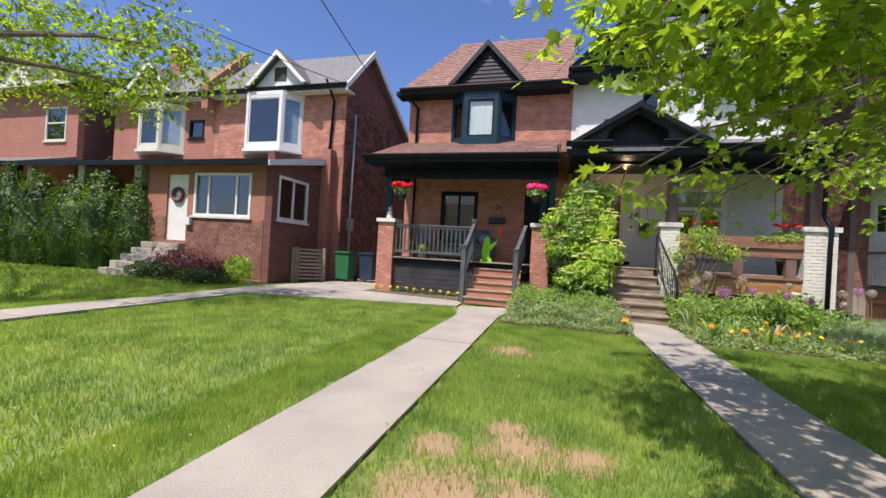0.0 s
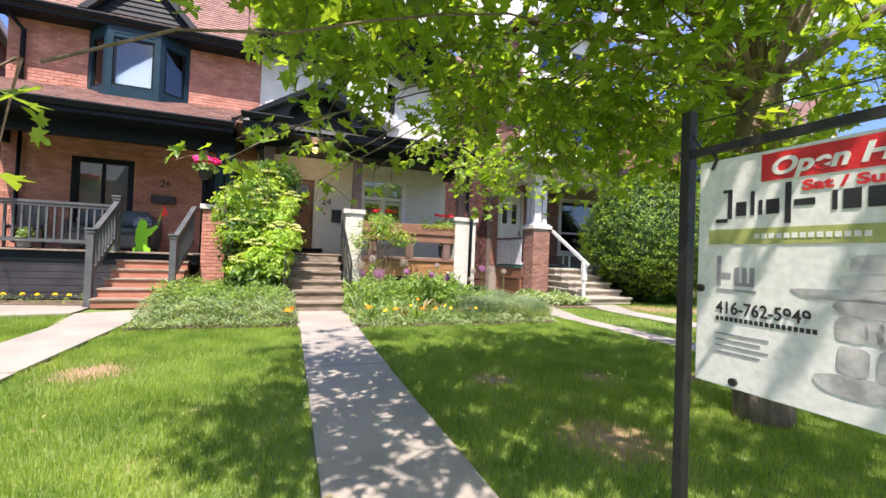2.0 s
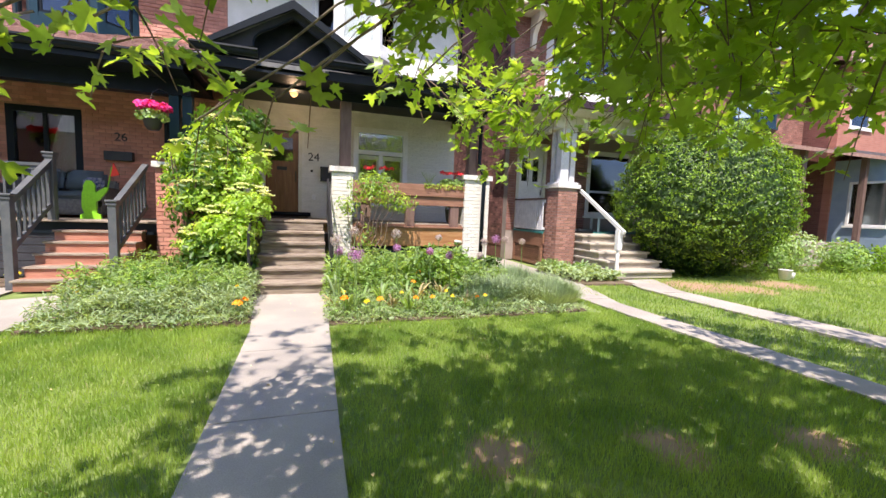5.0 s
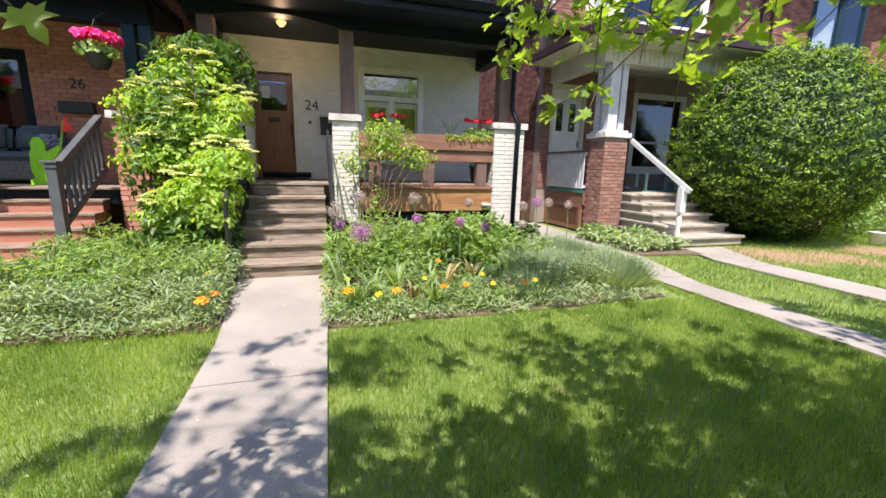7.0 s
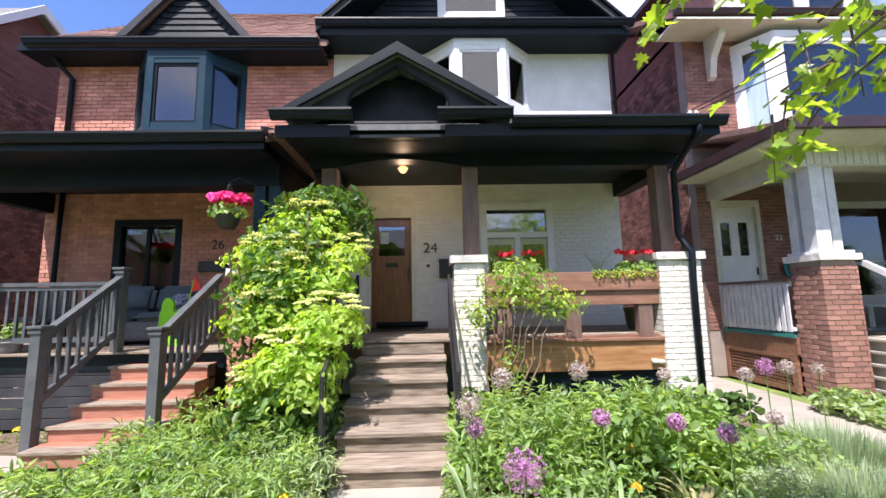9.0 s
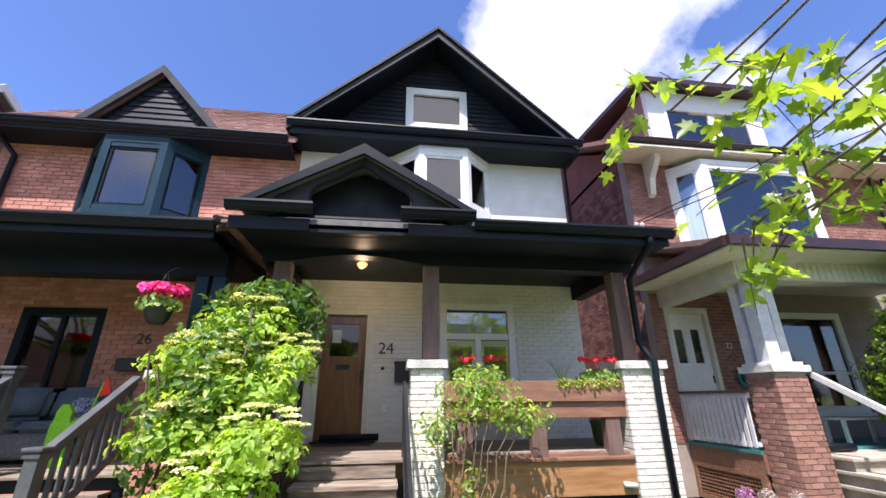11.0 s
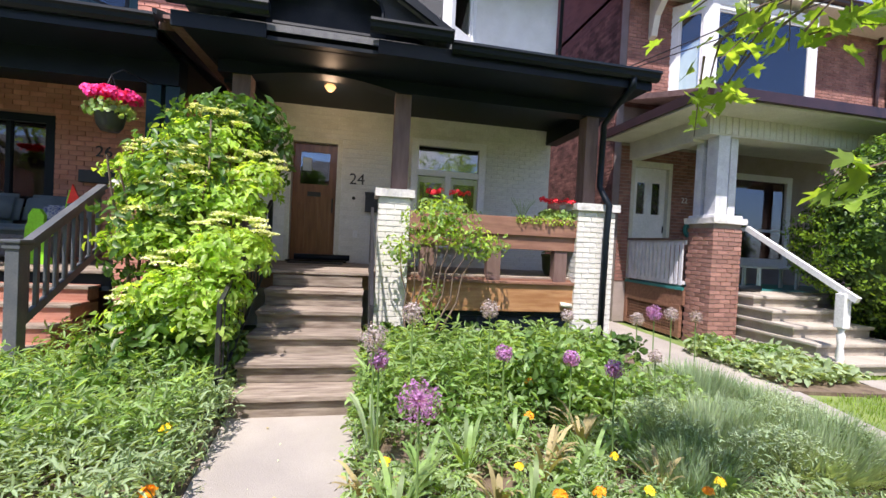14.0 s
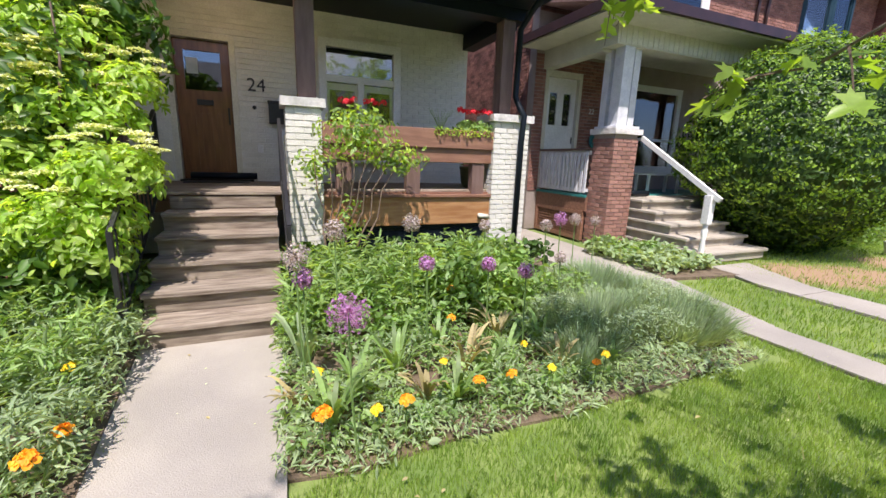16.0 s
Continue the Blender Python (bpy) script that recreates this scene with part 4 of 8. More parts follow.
plank(bal, "rail", "plank_brown", 2.87, 5.35, 10.9, 11.08, 2.0, 2.2)
for x in (3.15, 4.12, 5.15):
    plank(bal, "baluster", "beam_wood", x - 0.1, x + 0.1, 10.92, 11.06, 1.54, 2.0)
planter = thing("planter_box", (4.1, 11.0, 2.2), "long brown timber planter box with geraniums on the balustrade", "planter")
plank(planter, "front_board", "plank_brown", 2.87, 5.35, 10.86, 10.89, 2.2, 2.46)
plank(planter, "back_board", "plank_brown", 2.87, 5.35, 11.13, 11.16, 2.2, 2.46)
part("soil", bx(2.88, 5.34, 10.89, 11.13, 2.22, 2.42), "soil", planter)

# house with the orange-red front
H26 = thing("semi_detached_house", (-2.3, 15.0, G), "orange-red brick house with dark blue bay and brown roof", "house", "brick houses of the row")
holes = [(-3.6, -2.39, 2.15, 3.66), (-0.95, -0.05, 1.5, 3.7), (-3.4, -1.45, 5.2, 6.6)]
part("front_wall", holed(-4.85, 0.3, FY, FY + 0.25, G, 6.75, holes), "red_mortar", H26)
facing(H26, "red_brick", "x", FY, -1, -4.85, 0.3, 1.5, 4.4, holes, pick=lambda u, z: u > -2.2)
facing(H26, "red_brick", "x", FY, -1, -4.85, 0.28, 4.9, 6.85, holes)
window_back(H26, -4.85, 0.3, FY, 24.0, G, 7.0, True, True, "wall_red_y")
D2 = 1.5
part("deck_frame", bx(-4.9, 0.1, 10.9, FY, D2 - 0.24, D2 - 0.03), "charcoal", H26)
for i in range(13):
    y = 10.82 + i * 0.14
    plank(H26, "deck_board", "deck", -4.9, 0.1, y, y + 0.135, D2 - 0.03, D2)
sk = thing("porch_skirting", (-3.3, 10.95, G), "dark grey horizontal board skirting under the porch", "skirting")
for i in range(6):
    plank(sk, "board", "charcoal_grey", -4.4, -2.1, 10.92, 10.95, G + 0.02 + i * 0.135, G + 0.145 + i * 0.135)
stairs26 = thing("porch_stairs", (-1.65, 10.2, G), "red-stained wooden stairs with grey nosings", "stairs")
for i in range(5):
    z = G + (i + 1) * 0.167
    y = 9.62 + i * 0.27
    plank(stairs26, "tread", "deck", -2.05, -0.78, y - 0.03, y + 0.14, z - 0.035, z)
    plank(stairs26, "tread", "stair_red", -2.05, -0.78, y + 0.145, y + 0.29, z - 0.035, z)
    plank(stairs26, "riser", "stair_red", -2.03, -0.8, y, 10.9, z - 0.167, z - 0.037, bevel=0.002)
pillar(-4.92, -4.45, 10.8, 11.25, 2.48, "red_brick", "red_mortar", "orange-red brick pillar with a stone cap and a cat figure")
pillar(-0.58, -0.12, 10.75, 11.2, 2.48, "red_brick", "red_mortar", "orange-red brick pillar behind the climbing vine")


def newel(x, y, z0, z1):
    p = thing("newel_post", (x, y, z0), "grey painted wooden newel post with a flat cap", "post", "newel posts")
    part("post", bx(x - 0.055, x + 0.055, y - 0.055, y + 0.055, z0, z1, bevel=0.006), "grey_rail", p)
    part("collar", bx(x - 0.07, x + 0.07, y - 0.07, y + 0.07, z1 - 0.05, z1 - 0.02), "grey_rail", p)
    part("cap", bx(x - 0.085, x + 0.085, y - 0.085, y + 0.085, z1, z1 + 0.035, bevel=0.012), "grey_rail", p)


newel(-2.13, 9.8, G, 1.88)
newel(-2.13, 10.9, D2, 2.6)
newel(-0.86, 9.8, G, 1.84)


def railing(name, a, b, low, high, n, label, material="grey_rail", bal_w=0.035):
    """A balustrade from a to b (top rail line); low and high: heights of the rails below the line."""
    a, b = Vector(a), Vector(b)
    r = thing(name, tuple((a + b) / 2 - Vector((0, 0, high))), label, "railing")
    part("top_rail", beam(bmesh.new(), a, b, 0.09, 0.05), material, r)
    part("under_rail", beam(bmesh.new(), a - Vector((0, 0, 0.06)), b - Vector((0, 0, 0.06)), 0.05, 0.05), material, r)
    part("bottom_rail", beam(bmesh.new(), a - Vector((0, 0, high)), b - Vector((0, 0, high)), 0.05, 0.07), material, r)
    for i in range(n):
        p = a.lerp(b, (i + 0.5) / n)
        part("baluster", bx(p.x - bal_w / 2, p.x + bal_w / 2, p.y - bal_w / 2, p.y + bal_w / 2, p.z - high, p.z - 0.06), material, r)
    return r


railing("porch_railing", (-4.45, 10.92, 2.42), (-2.19, 10.92, 2.42), 0, 0.75, 18, "dark grey painted railing along the red brick porch")
railing("stair_railing", (-2.13, 9.85, 1.82), (-2.13, 10.88, 2.5), 0, 0.72, 8, "grey painted stair railing on the open side")
railing("stair_railing", (-0.86, 9.85, 1.8), (-0.74, 10.8, 2.5), 0, 0.72, 9, "grey painted stair railing beside the brick pillar")
# porch roof
roof26 = thing("porch_roof", (-2.4, 11.4, 4.4), "dark porch roof with a brown shingle skirt", "porch roof")
part("roof_slab", slab((-5.25, 10.3, 4.26), (0.02, 10.3, 4.26), (-0.02, FY, 5.25), (-5.0, FY, 5.25), 0.08), "shingle_brown", roof26)
shingles(roof26, "shingle_brown", ((-5.2, 10.3, 4.265), (0.0, 10.3, 4.265), (0.0, FY, 5.255), (-5.0, FY, 5.255)), 14, 24)
part("soffit", bx(-5.2, -0.05, 10.3, 10.95, 4.08, 4.12), "charcoal", roof26)
part("porch_ceiling", bx(-5.0, 0.0, 10.95, FY, 4.15, 4.19), "charcoal", roof26)
part("fascia", bx(-5.22, 0.0, 10.27, 10.3, 4.08, 4.25), "charcoal", roof26)
gutter(roof26, -5.25, 0.02, 10.27, 4.29)
part("beam", bx(-4.9, -0.05, 10.95, 11.2, 3.8, 4.15), "charcoal", roof26)
part("side_gable", prism(bmesh.new(), [(10.3, 4.25), (FY, 4.2), (FY, 5.2), (10.3, 4.4)], -0.06, -0.02, "x"), "charcoal", roof26)
part("side_beam", bx(-4.9, -4.7, 11.2, FY, 3.8, 4.15), "charcoal", roof26)
for x in (-4.72, -0.33, -0.12):
    t = thing("porch_post", (x, 11.05, 2.58), "dark blue painted porch post", "post", "dark porch posts")
    part("post", bx(x - 0.08, x + 0.08, 10.97, 11.13, 2.58, 3.8, bevel=0.008), "navy", t)
downpipe(H26, [(-4.75, 12.1, 6.85), (-4.73, 12.4, 6.6), (-4.55, 12.52, 6.35), (-4.55, 12.52, 5.15)])
downpipe(H26, [(-4.5, 12.5, 4.2), (-4.52, 12.5, 1.6)], r=0.04)
oriel(H26, -3.4, -1.33, 5.08, 6.64, FY, 0.52, "navy", "charcoal", "curtain", st=0.12, cut=0.25)
pane_window(H26, -3.6, -2.39, 2.15, 3.66, FY, "charcoal", bars=(-3.0,), casing=0.12, back="curtain")
d26 = thing("front_door", (-0.5, FY + 0.1, D2), "dark front door in the porch shade", "door")
part("door_leaf", bx(-0.87, -0.13, FY + 0.08, FY + 0.13, D2, 3.62), "charcoal", d26)
part("door_frame", holed(-0.95, -0.05, FY - 0.02, FY + 0.15, D2, 3.7, [(-0.87, -0.13, D2, 3.62)]), "charcoal", d26)
n26 = thing("house_number", (-1.35, FY - 0.02, 3.0), "black house number 26 on orange brick", "house number")
lettering("26", 0.24, pose(-1.85, FY - 0.022, 3.1, 90), "black_metal", n26)
m26 = thing("mailbox", (-1.4, FY - 0.1, 2.7), "black wide mailbox on orange brick", "mailbox")
part("box", bx(-2.0, -1.5, FY - 0.14, FY - 0.013, 2.68, 2.87, bevel=0.01), "black_metal", m26)
# roof
ZR = 6.75
part("eave_soffit", bx(-5.15, 0.2, 12.1, FY, 6.64, 6.68), "charcoal", H26)
part("eave_board", bx(-5.15, 0.2, 12.07, 12.1, 6.64, 6.77), "charcoal", H26)
gutter(H26, -5.0, 0.16, 12.07, 6.83)
q = [(-5.0, 12.05, ZR + 0.05), (0.3, 12.05, ZR + 0.05), (0.3, 15.5, 9.95), (-3.9, 15.5, 9.95)]
part("roof_plane", slab(*q, 0.1), "shingle_brown", H26)
shingles(H26, "shingle_brown", [(a, b, c + 0.006) for a, b, c in q], 26, 22, 2)
part("roof_plane", slab((-5.0, 19.0, ZR), (-5.0, 12.05, ZR + 0.05), (-3.9, 15.5, 9.95), (-3.9, 17.0, 9.95), 0.1), "shingle_brown", H26)
part("roof_plane", slab((0.3, 24.0, ZR), (-5.0, 19.0, ZR), (-3.9, 15.5, 9.94), (0.3, 15.5, 9.94), 0.1), "shingle_brown", H26)
gx, gz0, gz1 = -2.25, 6.9, 8.2
part("dormer_face", prism(bmesh.new(), [(gx - 0.97, gz0 + 0.06), (gx, gz1 - 0.12), (gx + 0.97, gz0 + 0.06)], 12.2, 12.3), "charcoal", H26)
for i in range(9):
    z = gz0 + 0.08 + i * 0.12
    w = 0.97 * (gz1 - 0.2 - z) / (gz1 - gz0)
    if w > 0.05:
        part("clapboard", prism(bmesh.new(), [(12.17, z), (12.195, z + 0.118), (12.199, z + 0.118), (12.199, z)], gx - w, gx + w, "x"), "siding", H26)
for sgn in (-1, 1):
    part("dormer_roof", prism(bmesh.new(), [(gx, gz1), (gx + sgn * 1.16, gz0), (gx + sgn * 1.16, gz0 - 0.06), (gx, gz1 - 0.08)], 12.1, 13.7), "shingle_brown", H26)
    part("verge_board", prism(bmesh.new(), [(gx, gz1 + 0.01), (gx + sgn * 1.18, gz0 + 0.0), (gx + sgn * 1.18, gz0 - 0.02), (gx + sgn * 1.01, gz0), (gx, gz1 - 0.17)], 12.03, 12.1), "charcoal_grey", H26)

# brown brick house with the white column
H22 = thing("semi_detached_house", (12.0, 16.0, G), "brown brick house with white window bay and maroon gutters", "house", "brick houses of the row")
Y2 = 13.35
holes = [(8.0, 8.95, 1.5, 4.0), (10.5, 12.3, 1.9, 4.0), (9.1, 12.5, 5.5, 7.5), (17.0, 18.4, 5.6, 7.4)]
part("front_wall", holed(7.7, 20.5, Y2, Y2 + 0.25, G, 8.0, holes), "brown_mortar", H22)
facing(H22, "brown_brick", "x", Y2, -1, 7.7, 10.5, 1.4, 4.4, holes, pick=lambda u, z: True)
facing(H22, "brown_brick", "x", Y2, -1, 7.7, 13.4, 5.2, 7.9, holes)
facing(H22, "brown_brick", "x", Y2, -1, 13.4, 20.5, 4.9, 7.9, holes)
facing(H22, "rough_brick", "y", 7.7, -1, Y2 + 0.3, 18.0, G + 0.4, 7.7)
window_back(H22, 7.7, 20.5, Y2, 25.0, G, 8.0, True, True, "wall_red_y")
D3 = 1.42
part("porch_floor", bx(8.1, 13.0, 11.32, Y2, D3 - 0.15, D3), "stone_steps", H22)
part("porch_carpet", bx(8.0, 12.9, 11.77, Y2 - 0.01, D3, D3 + 0.014), "teal", H22)
part("porch_fascia", bx(7.98, 8.03, 11.7, Y2, D3 - 0.3, D3 - 0.02), "plank_brown", H22)
part("carpet_edge", bx(7.955, 7.99, 11.7, Y2, D3 - 0.03, D3 + 0.02), "teal", H22)
# dark slab behind the lattice gives the shade under the porch
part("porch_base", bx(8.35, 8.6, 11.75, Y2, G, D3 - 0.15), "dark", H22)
part("porch_front_base", bx(8.62, 13.0, 11.32, 11.5, G, D3 - 0.15), "brown_mortar", H22)
pillar(8.05, 8.62, 11.2, 11.75, 2.6, "mixed_brick", "brown_mortar", "brown-red brick pillar carrying a white column")
col = thing("porch_column", (8.33, 11.48, 2.7), "white painted column of three posts on the brown brick pillar", "column")
part("base_plate", bx(8.05, 8.62, 11.2, 11.76, 2.7, 2.75, bevel=0.01), "lavender_white", col)
for dx, dy, w in ((-0.13, 0.19, 0.075), (-0.1, -0.1, 0.115), (0.19, -0.06, 0.075)):
    bm = bmesh.new()
    box(bm, 8.33 + dx - w, 8.33 + dx + w, 11.48 + dy - w, 11.48 + dy + w, 2.75, 4.1)
    part("shaft", bm, "lavender_white", col)
lat = thing("porch_lattice", (8.0, 12.4, G), "brown wooden lattice panel under the porch side", "lattice")
part("lattice_frame", holed(7.97, 8.03, 11.75, Y2 - 0.02, G + 0.02, 1.12, [(11.85, Y2 - 0.1, G + 0.1, 1.05)], "y"), "plank_brown", lat)
for i in range(9):
    z = G + 0.13 + i * 0.058
    part("slat", bx(7.99, 8.0, 11.85, Y2 - 0.1, z - 0.012, z + 0.012), "plank_brown", lat)
for i in range(23):
    part("slat", bx(8.002, 8.012, 11.87 + i * 0.06, 11.895 + i * 0.06, G + 0.1, 1.05), "plank_brown", lat)
side_rail = thing("porch_railing", (8.0, 12.5, 1.5), "white picket railing with a dark brown top rail", "railing")
part("top_rail", bx(7.95, 8.05, 11.72, Y2 - 0.02, 2.3, 2.345, bevel=0.008), "beam_wood", side_rail)
part("under_rail", bx(7.985, 8.025, 11.72, Y2 - 0.02, 2.22, 2.3), "lavender_white", side_rail)
part("bottom_rail", bx(7.97, 8.03, 11.72, Y2 - 0.02, 1.5, 1.56), "lavender_white", side_rail)
for i in range(14):
    y = 11.78 + i * 0.111
    part("picket", bx(7.96, 7.985, y - 0.036, y + 0.036, 1.48, 2.26, bevel=0.004), "lavender_white", side_rail)
steps = thing("concrete_steps", (9.5, 10.4, G), "worn beige stone steps with thick treads beside the hedge", "steps")
for i in range(5):
    z = G + (i + 1) * 0.184
    x1, y0 = 10.35 - 0.07 * i, 9.65 + i * 0.33
    part("riser", bx(8.72, x1, y0 + 0.03, 11.3, z - 0.184, z - 0.055), "riser_stone", steps)
    part("tread", bx(8.66, x1 + 0.03, y0 - 0.02, min(y0 + 0.45, 11.3) if i < 4 else 11.3, z - 0.055, z, bevel=0.014), "stone_steps", steps)
    if i < 4:
        part("tread_side", bx(8.66, 8.75, y0 + 0.45, 11.3, z - 0.055, z, bevel=0.014), "stone_steps", steps)
hr = thing("handrail", (8.7, 10.4, G), "white painted handrail with a turned newel", "handrail")
part("rail", beam(bmesh.new(), (8.72, 9.55, 1.55), (8.72, 11.2, 2.55), 0.06, 0.08), "white", hr)
part("newel_block", bx(8.66, 8.78, 9.66, 9.78, 1.15, 1.62, bevel=0.01), "white", hr)
part("newel", lathe(bmesh.new(), (8.72, 9.72, G), [(0.05, 0), (0.05, 0.12), (0.03, 0.16), (0.05, 0.25), (0.035, 0.4), (0.05, 0.55), (0.03, 0.6), (0.05, 0.65)], 12), "white", hr, smooth=True)
roof22 = thing("porch_roof", (10.5, 12.0, 4.9), "white boxed porch roof with a maroon gutter", "porch roof")
part("roof_slab", slab((7.3, 10.6, 4.58), (13.5, 10.6, 4.58), (13.3, Y2, 5.4), (7.5, Y2, 5.4), 0.1), "shingle_brown", roof22)
part("soffit", bx(7.3, 13.4, 10.65, Y2, 4.42, 4.46), "cream", roof22)
fas = bmesh.new()
box(fas, 7.28, 13.5, 10.56, 10.64, 4.45, 4.61)
box(fas, 7.24, 7.3, 10.64, Y2, 4.45, 4.61)
part("gutter", fas, "maroon", roof22)
part("beam", bx(7.9, 13.2, 11.25, 11.6, 4.1, 4.42), "cream", roof22)
part("side_beam", bx(7.9, 8.15, 11.6, Y2, 4.05, 4.42), "cream", roof22)
for i in range(40):
    plank(roof22, "fascia_board", "cream", 7.95 + i * 0.13, 8.065 + i * 0.13, 11.235, 11.25, 4.12, 4.42, bevel=0.003)
d22 = thing("front_door", (8.5, Y2 + 0.1, D3), "white front door with two leaded glass ovals", "door")
part("door_leaf", holed(8.05, 8.9, Y2 + 0.06, Y2 + 0.12, D3, 3.92, [(8.18, 8.38, 2.9, 3.6), (8.56, 8.76, 2.9, 3.6)]), "white", d22)
for a in (8.18, 8.56):
    part("pane", bx(a, a + 0.2, Y2 + 0.08, Y2 + 0.086, 2.9, 3.6), "glass", d22).visible_shadow = False
    bm = bmesh.new()
    for i in range(4):
        for s in (-1, 1):
            tube(bm, [(a + 0.1 + s * 0.09 * math.sin(j * math.pi / 6), Y2 + 0.07, 2.92 + i * 0.17 + j * 0.028) for j in range(7)], 0.006, 4)
    part("leading", bm, "black_metal", d22)
part("door_handle", tube(bmesh.new(), [(8.85, Y2 + 0.02, 2.5), (8.85, Y2 + 0.02, 2.65)], 0.015), "black_metal", d22)
part("door_frame", holed(7.97, 8.98, Y2 - 0.04, Y2 + 0.06, D3, 4.05, [(8.05, 8.9, D3, 3.92)]), "cream", d22)
n22 = thing("house_number", (9.4, Y2 - 0.02, 3.1), "pale house number 22 on brown brick", "house number")
lettering("22", 0.17, pose(9.25, Y2 - 0.025, 3.2, 90), "stone", n22)
pane_window(H22, 10.5, 12.3, 1.9, 4.0, Y2, "white", bars=(), hbars=(2.7,), casing=0.14, back=None)
oriel(H22, 8.75, 12.5, 5.3, 7.5, Y2, 0.6, "white", "white", "curtain", st=0.16, cut=0.13)
oriel(H22, 16.6, 18.8, 5.4, 7.4, Y2, 0.5, "navy", "navy", "blind")
for x in (8.25,):
    part("eave_bracket", prism(bmesh.new(), [(Y2, 6.7), (Y2 - 0.12, 6.75), (Y2 - 0.2, 7.15), (Y2 - 0.5, 7.5), (Y2 - 0.5, 7.64), (Y2, 7.64)], x - 0.07, x + 0.07, "x"), "cream", H22)
part("eave_soffit", bx(7.15, 20.9, Y2 - 0.75, Y2, 7.64, 7.69), "cream", H22)
gutter(H22, 7.1, 20.9, Y2 - 0.7, 7.85, "maroon")
part("roof_plane", slab((7.1, Y2 - 0.7, 7.82), (20.9, Y2 - 0.7, 7.82), (20.9, 18.5, 11.2), (7.1, 18.5, 11.2), 0.12), "shingle_brown", H22)
part("roof_plane", slab((20.9, 25.0, 7.95), (7.35, 25.0, 7.95), (7.35, 18.5, 11.19), (20.9, 18.5, 11.19), 0.12), "shingle_brown", H22)
part("side_gable", prism(bmesh.new(), [(Y2, 7.9), (25.0, 7.9), (18.5, 11.1)], 7.7, 7.95, "x"), "wall_red_y", H22)
dw = holed(9.2, 12.8, 14.0, 14.15, 8.0, 10.6, [(9.7, 11.15, 8.85, 10.05), (11.3, 12.4, 8.85, 10.05)])
part("dormer_wall", dw, "white", H22)
part("dormer_side", bx(9.2, 9.3, 14.15, 17, 8.0, 10.6), "shingle_brown", H22)
part("dormer_side", bx(12.7, 12.8, 14.15, 17, 8.0, 10.6), "shingle_brown", H22)
part("dormer_roof", slab((8.8, 13.6, 10.75), (13.1, 13.6, 10.75), (13.1, 18, 11.3), (8.8, 18, 11.3), 0.15), "maroon", H22)
pane_window(H22, 9.7, 11.15, 8.85, 10.05, 14.0, "white", back="blind", sill=False)
pane_window(H22, 11.3, 12.4, 8.85, 10.05, 14.0, "white", back="blind", sill=False)
downpipe(H22, [(14.6, Y2 - 0.1, 7.8), (14.6, Y2 - 0.06, 5.0)], "maroon")
downpipe(H22, [(15.0, Y2 - 0.1, 7.8), (15.0, Y2 - 0.06, 5.0)], "maroon")
part("eave_trim", bx(16.2, 19.2, 12.5, 12.6, 7.55, 7.7), "plank_orange", H22)
# the other half's porch, behind the hedge
part("far_porch_roof", slab((13.9, 10.8, 4.3), (20.6, 10.8, 4.3), (20.6, Y2, 5.0), (13.9, Y2, 5.0), 0.12), "shingle_brown", H22)
part("far_porch_floor", bx(13.6, 20.0, 11.2, Y2, G, 1.3), "brown_mortar", H22)
for x in (14.2, 17.0, 20.2):
    part("far_porch_post", bx(x, x + 0.16, 11.1, 11.26, 1.3, 4.3), "beam_wood", H22)


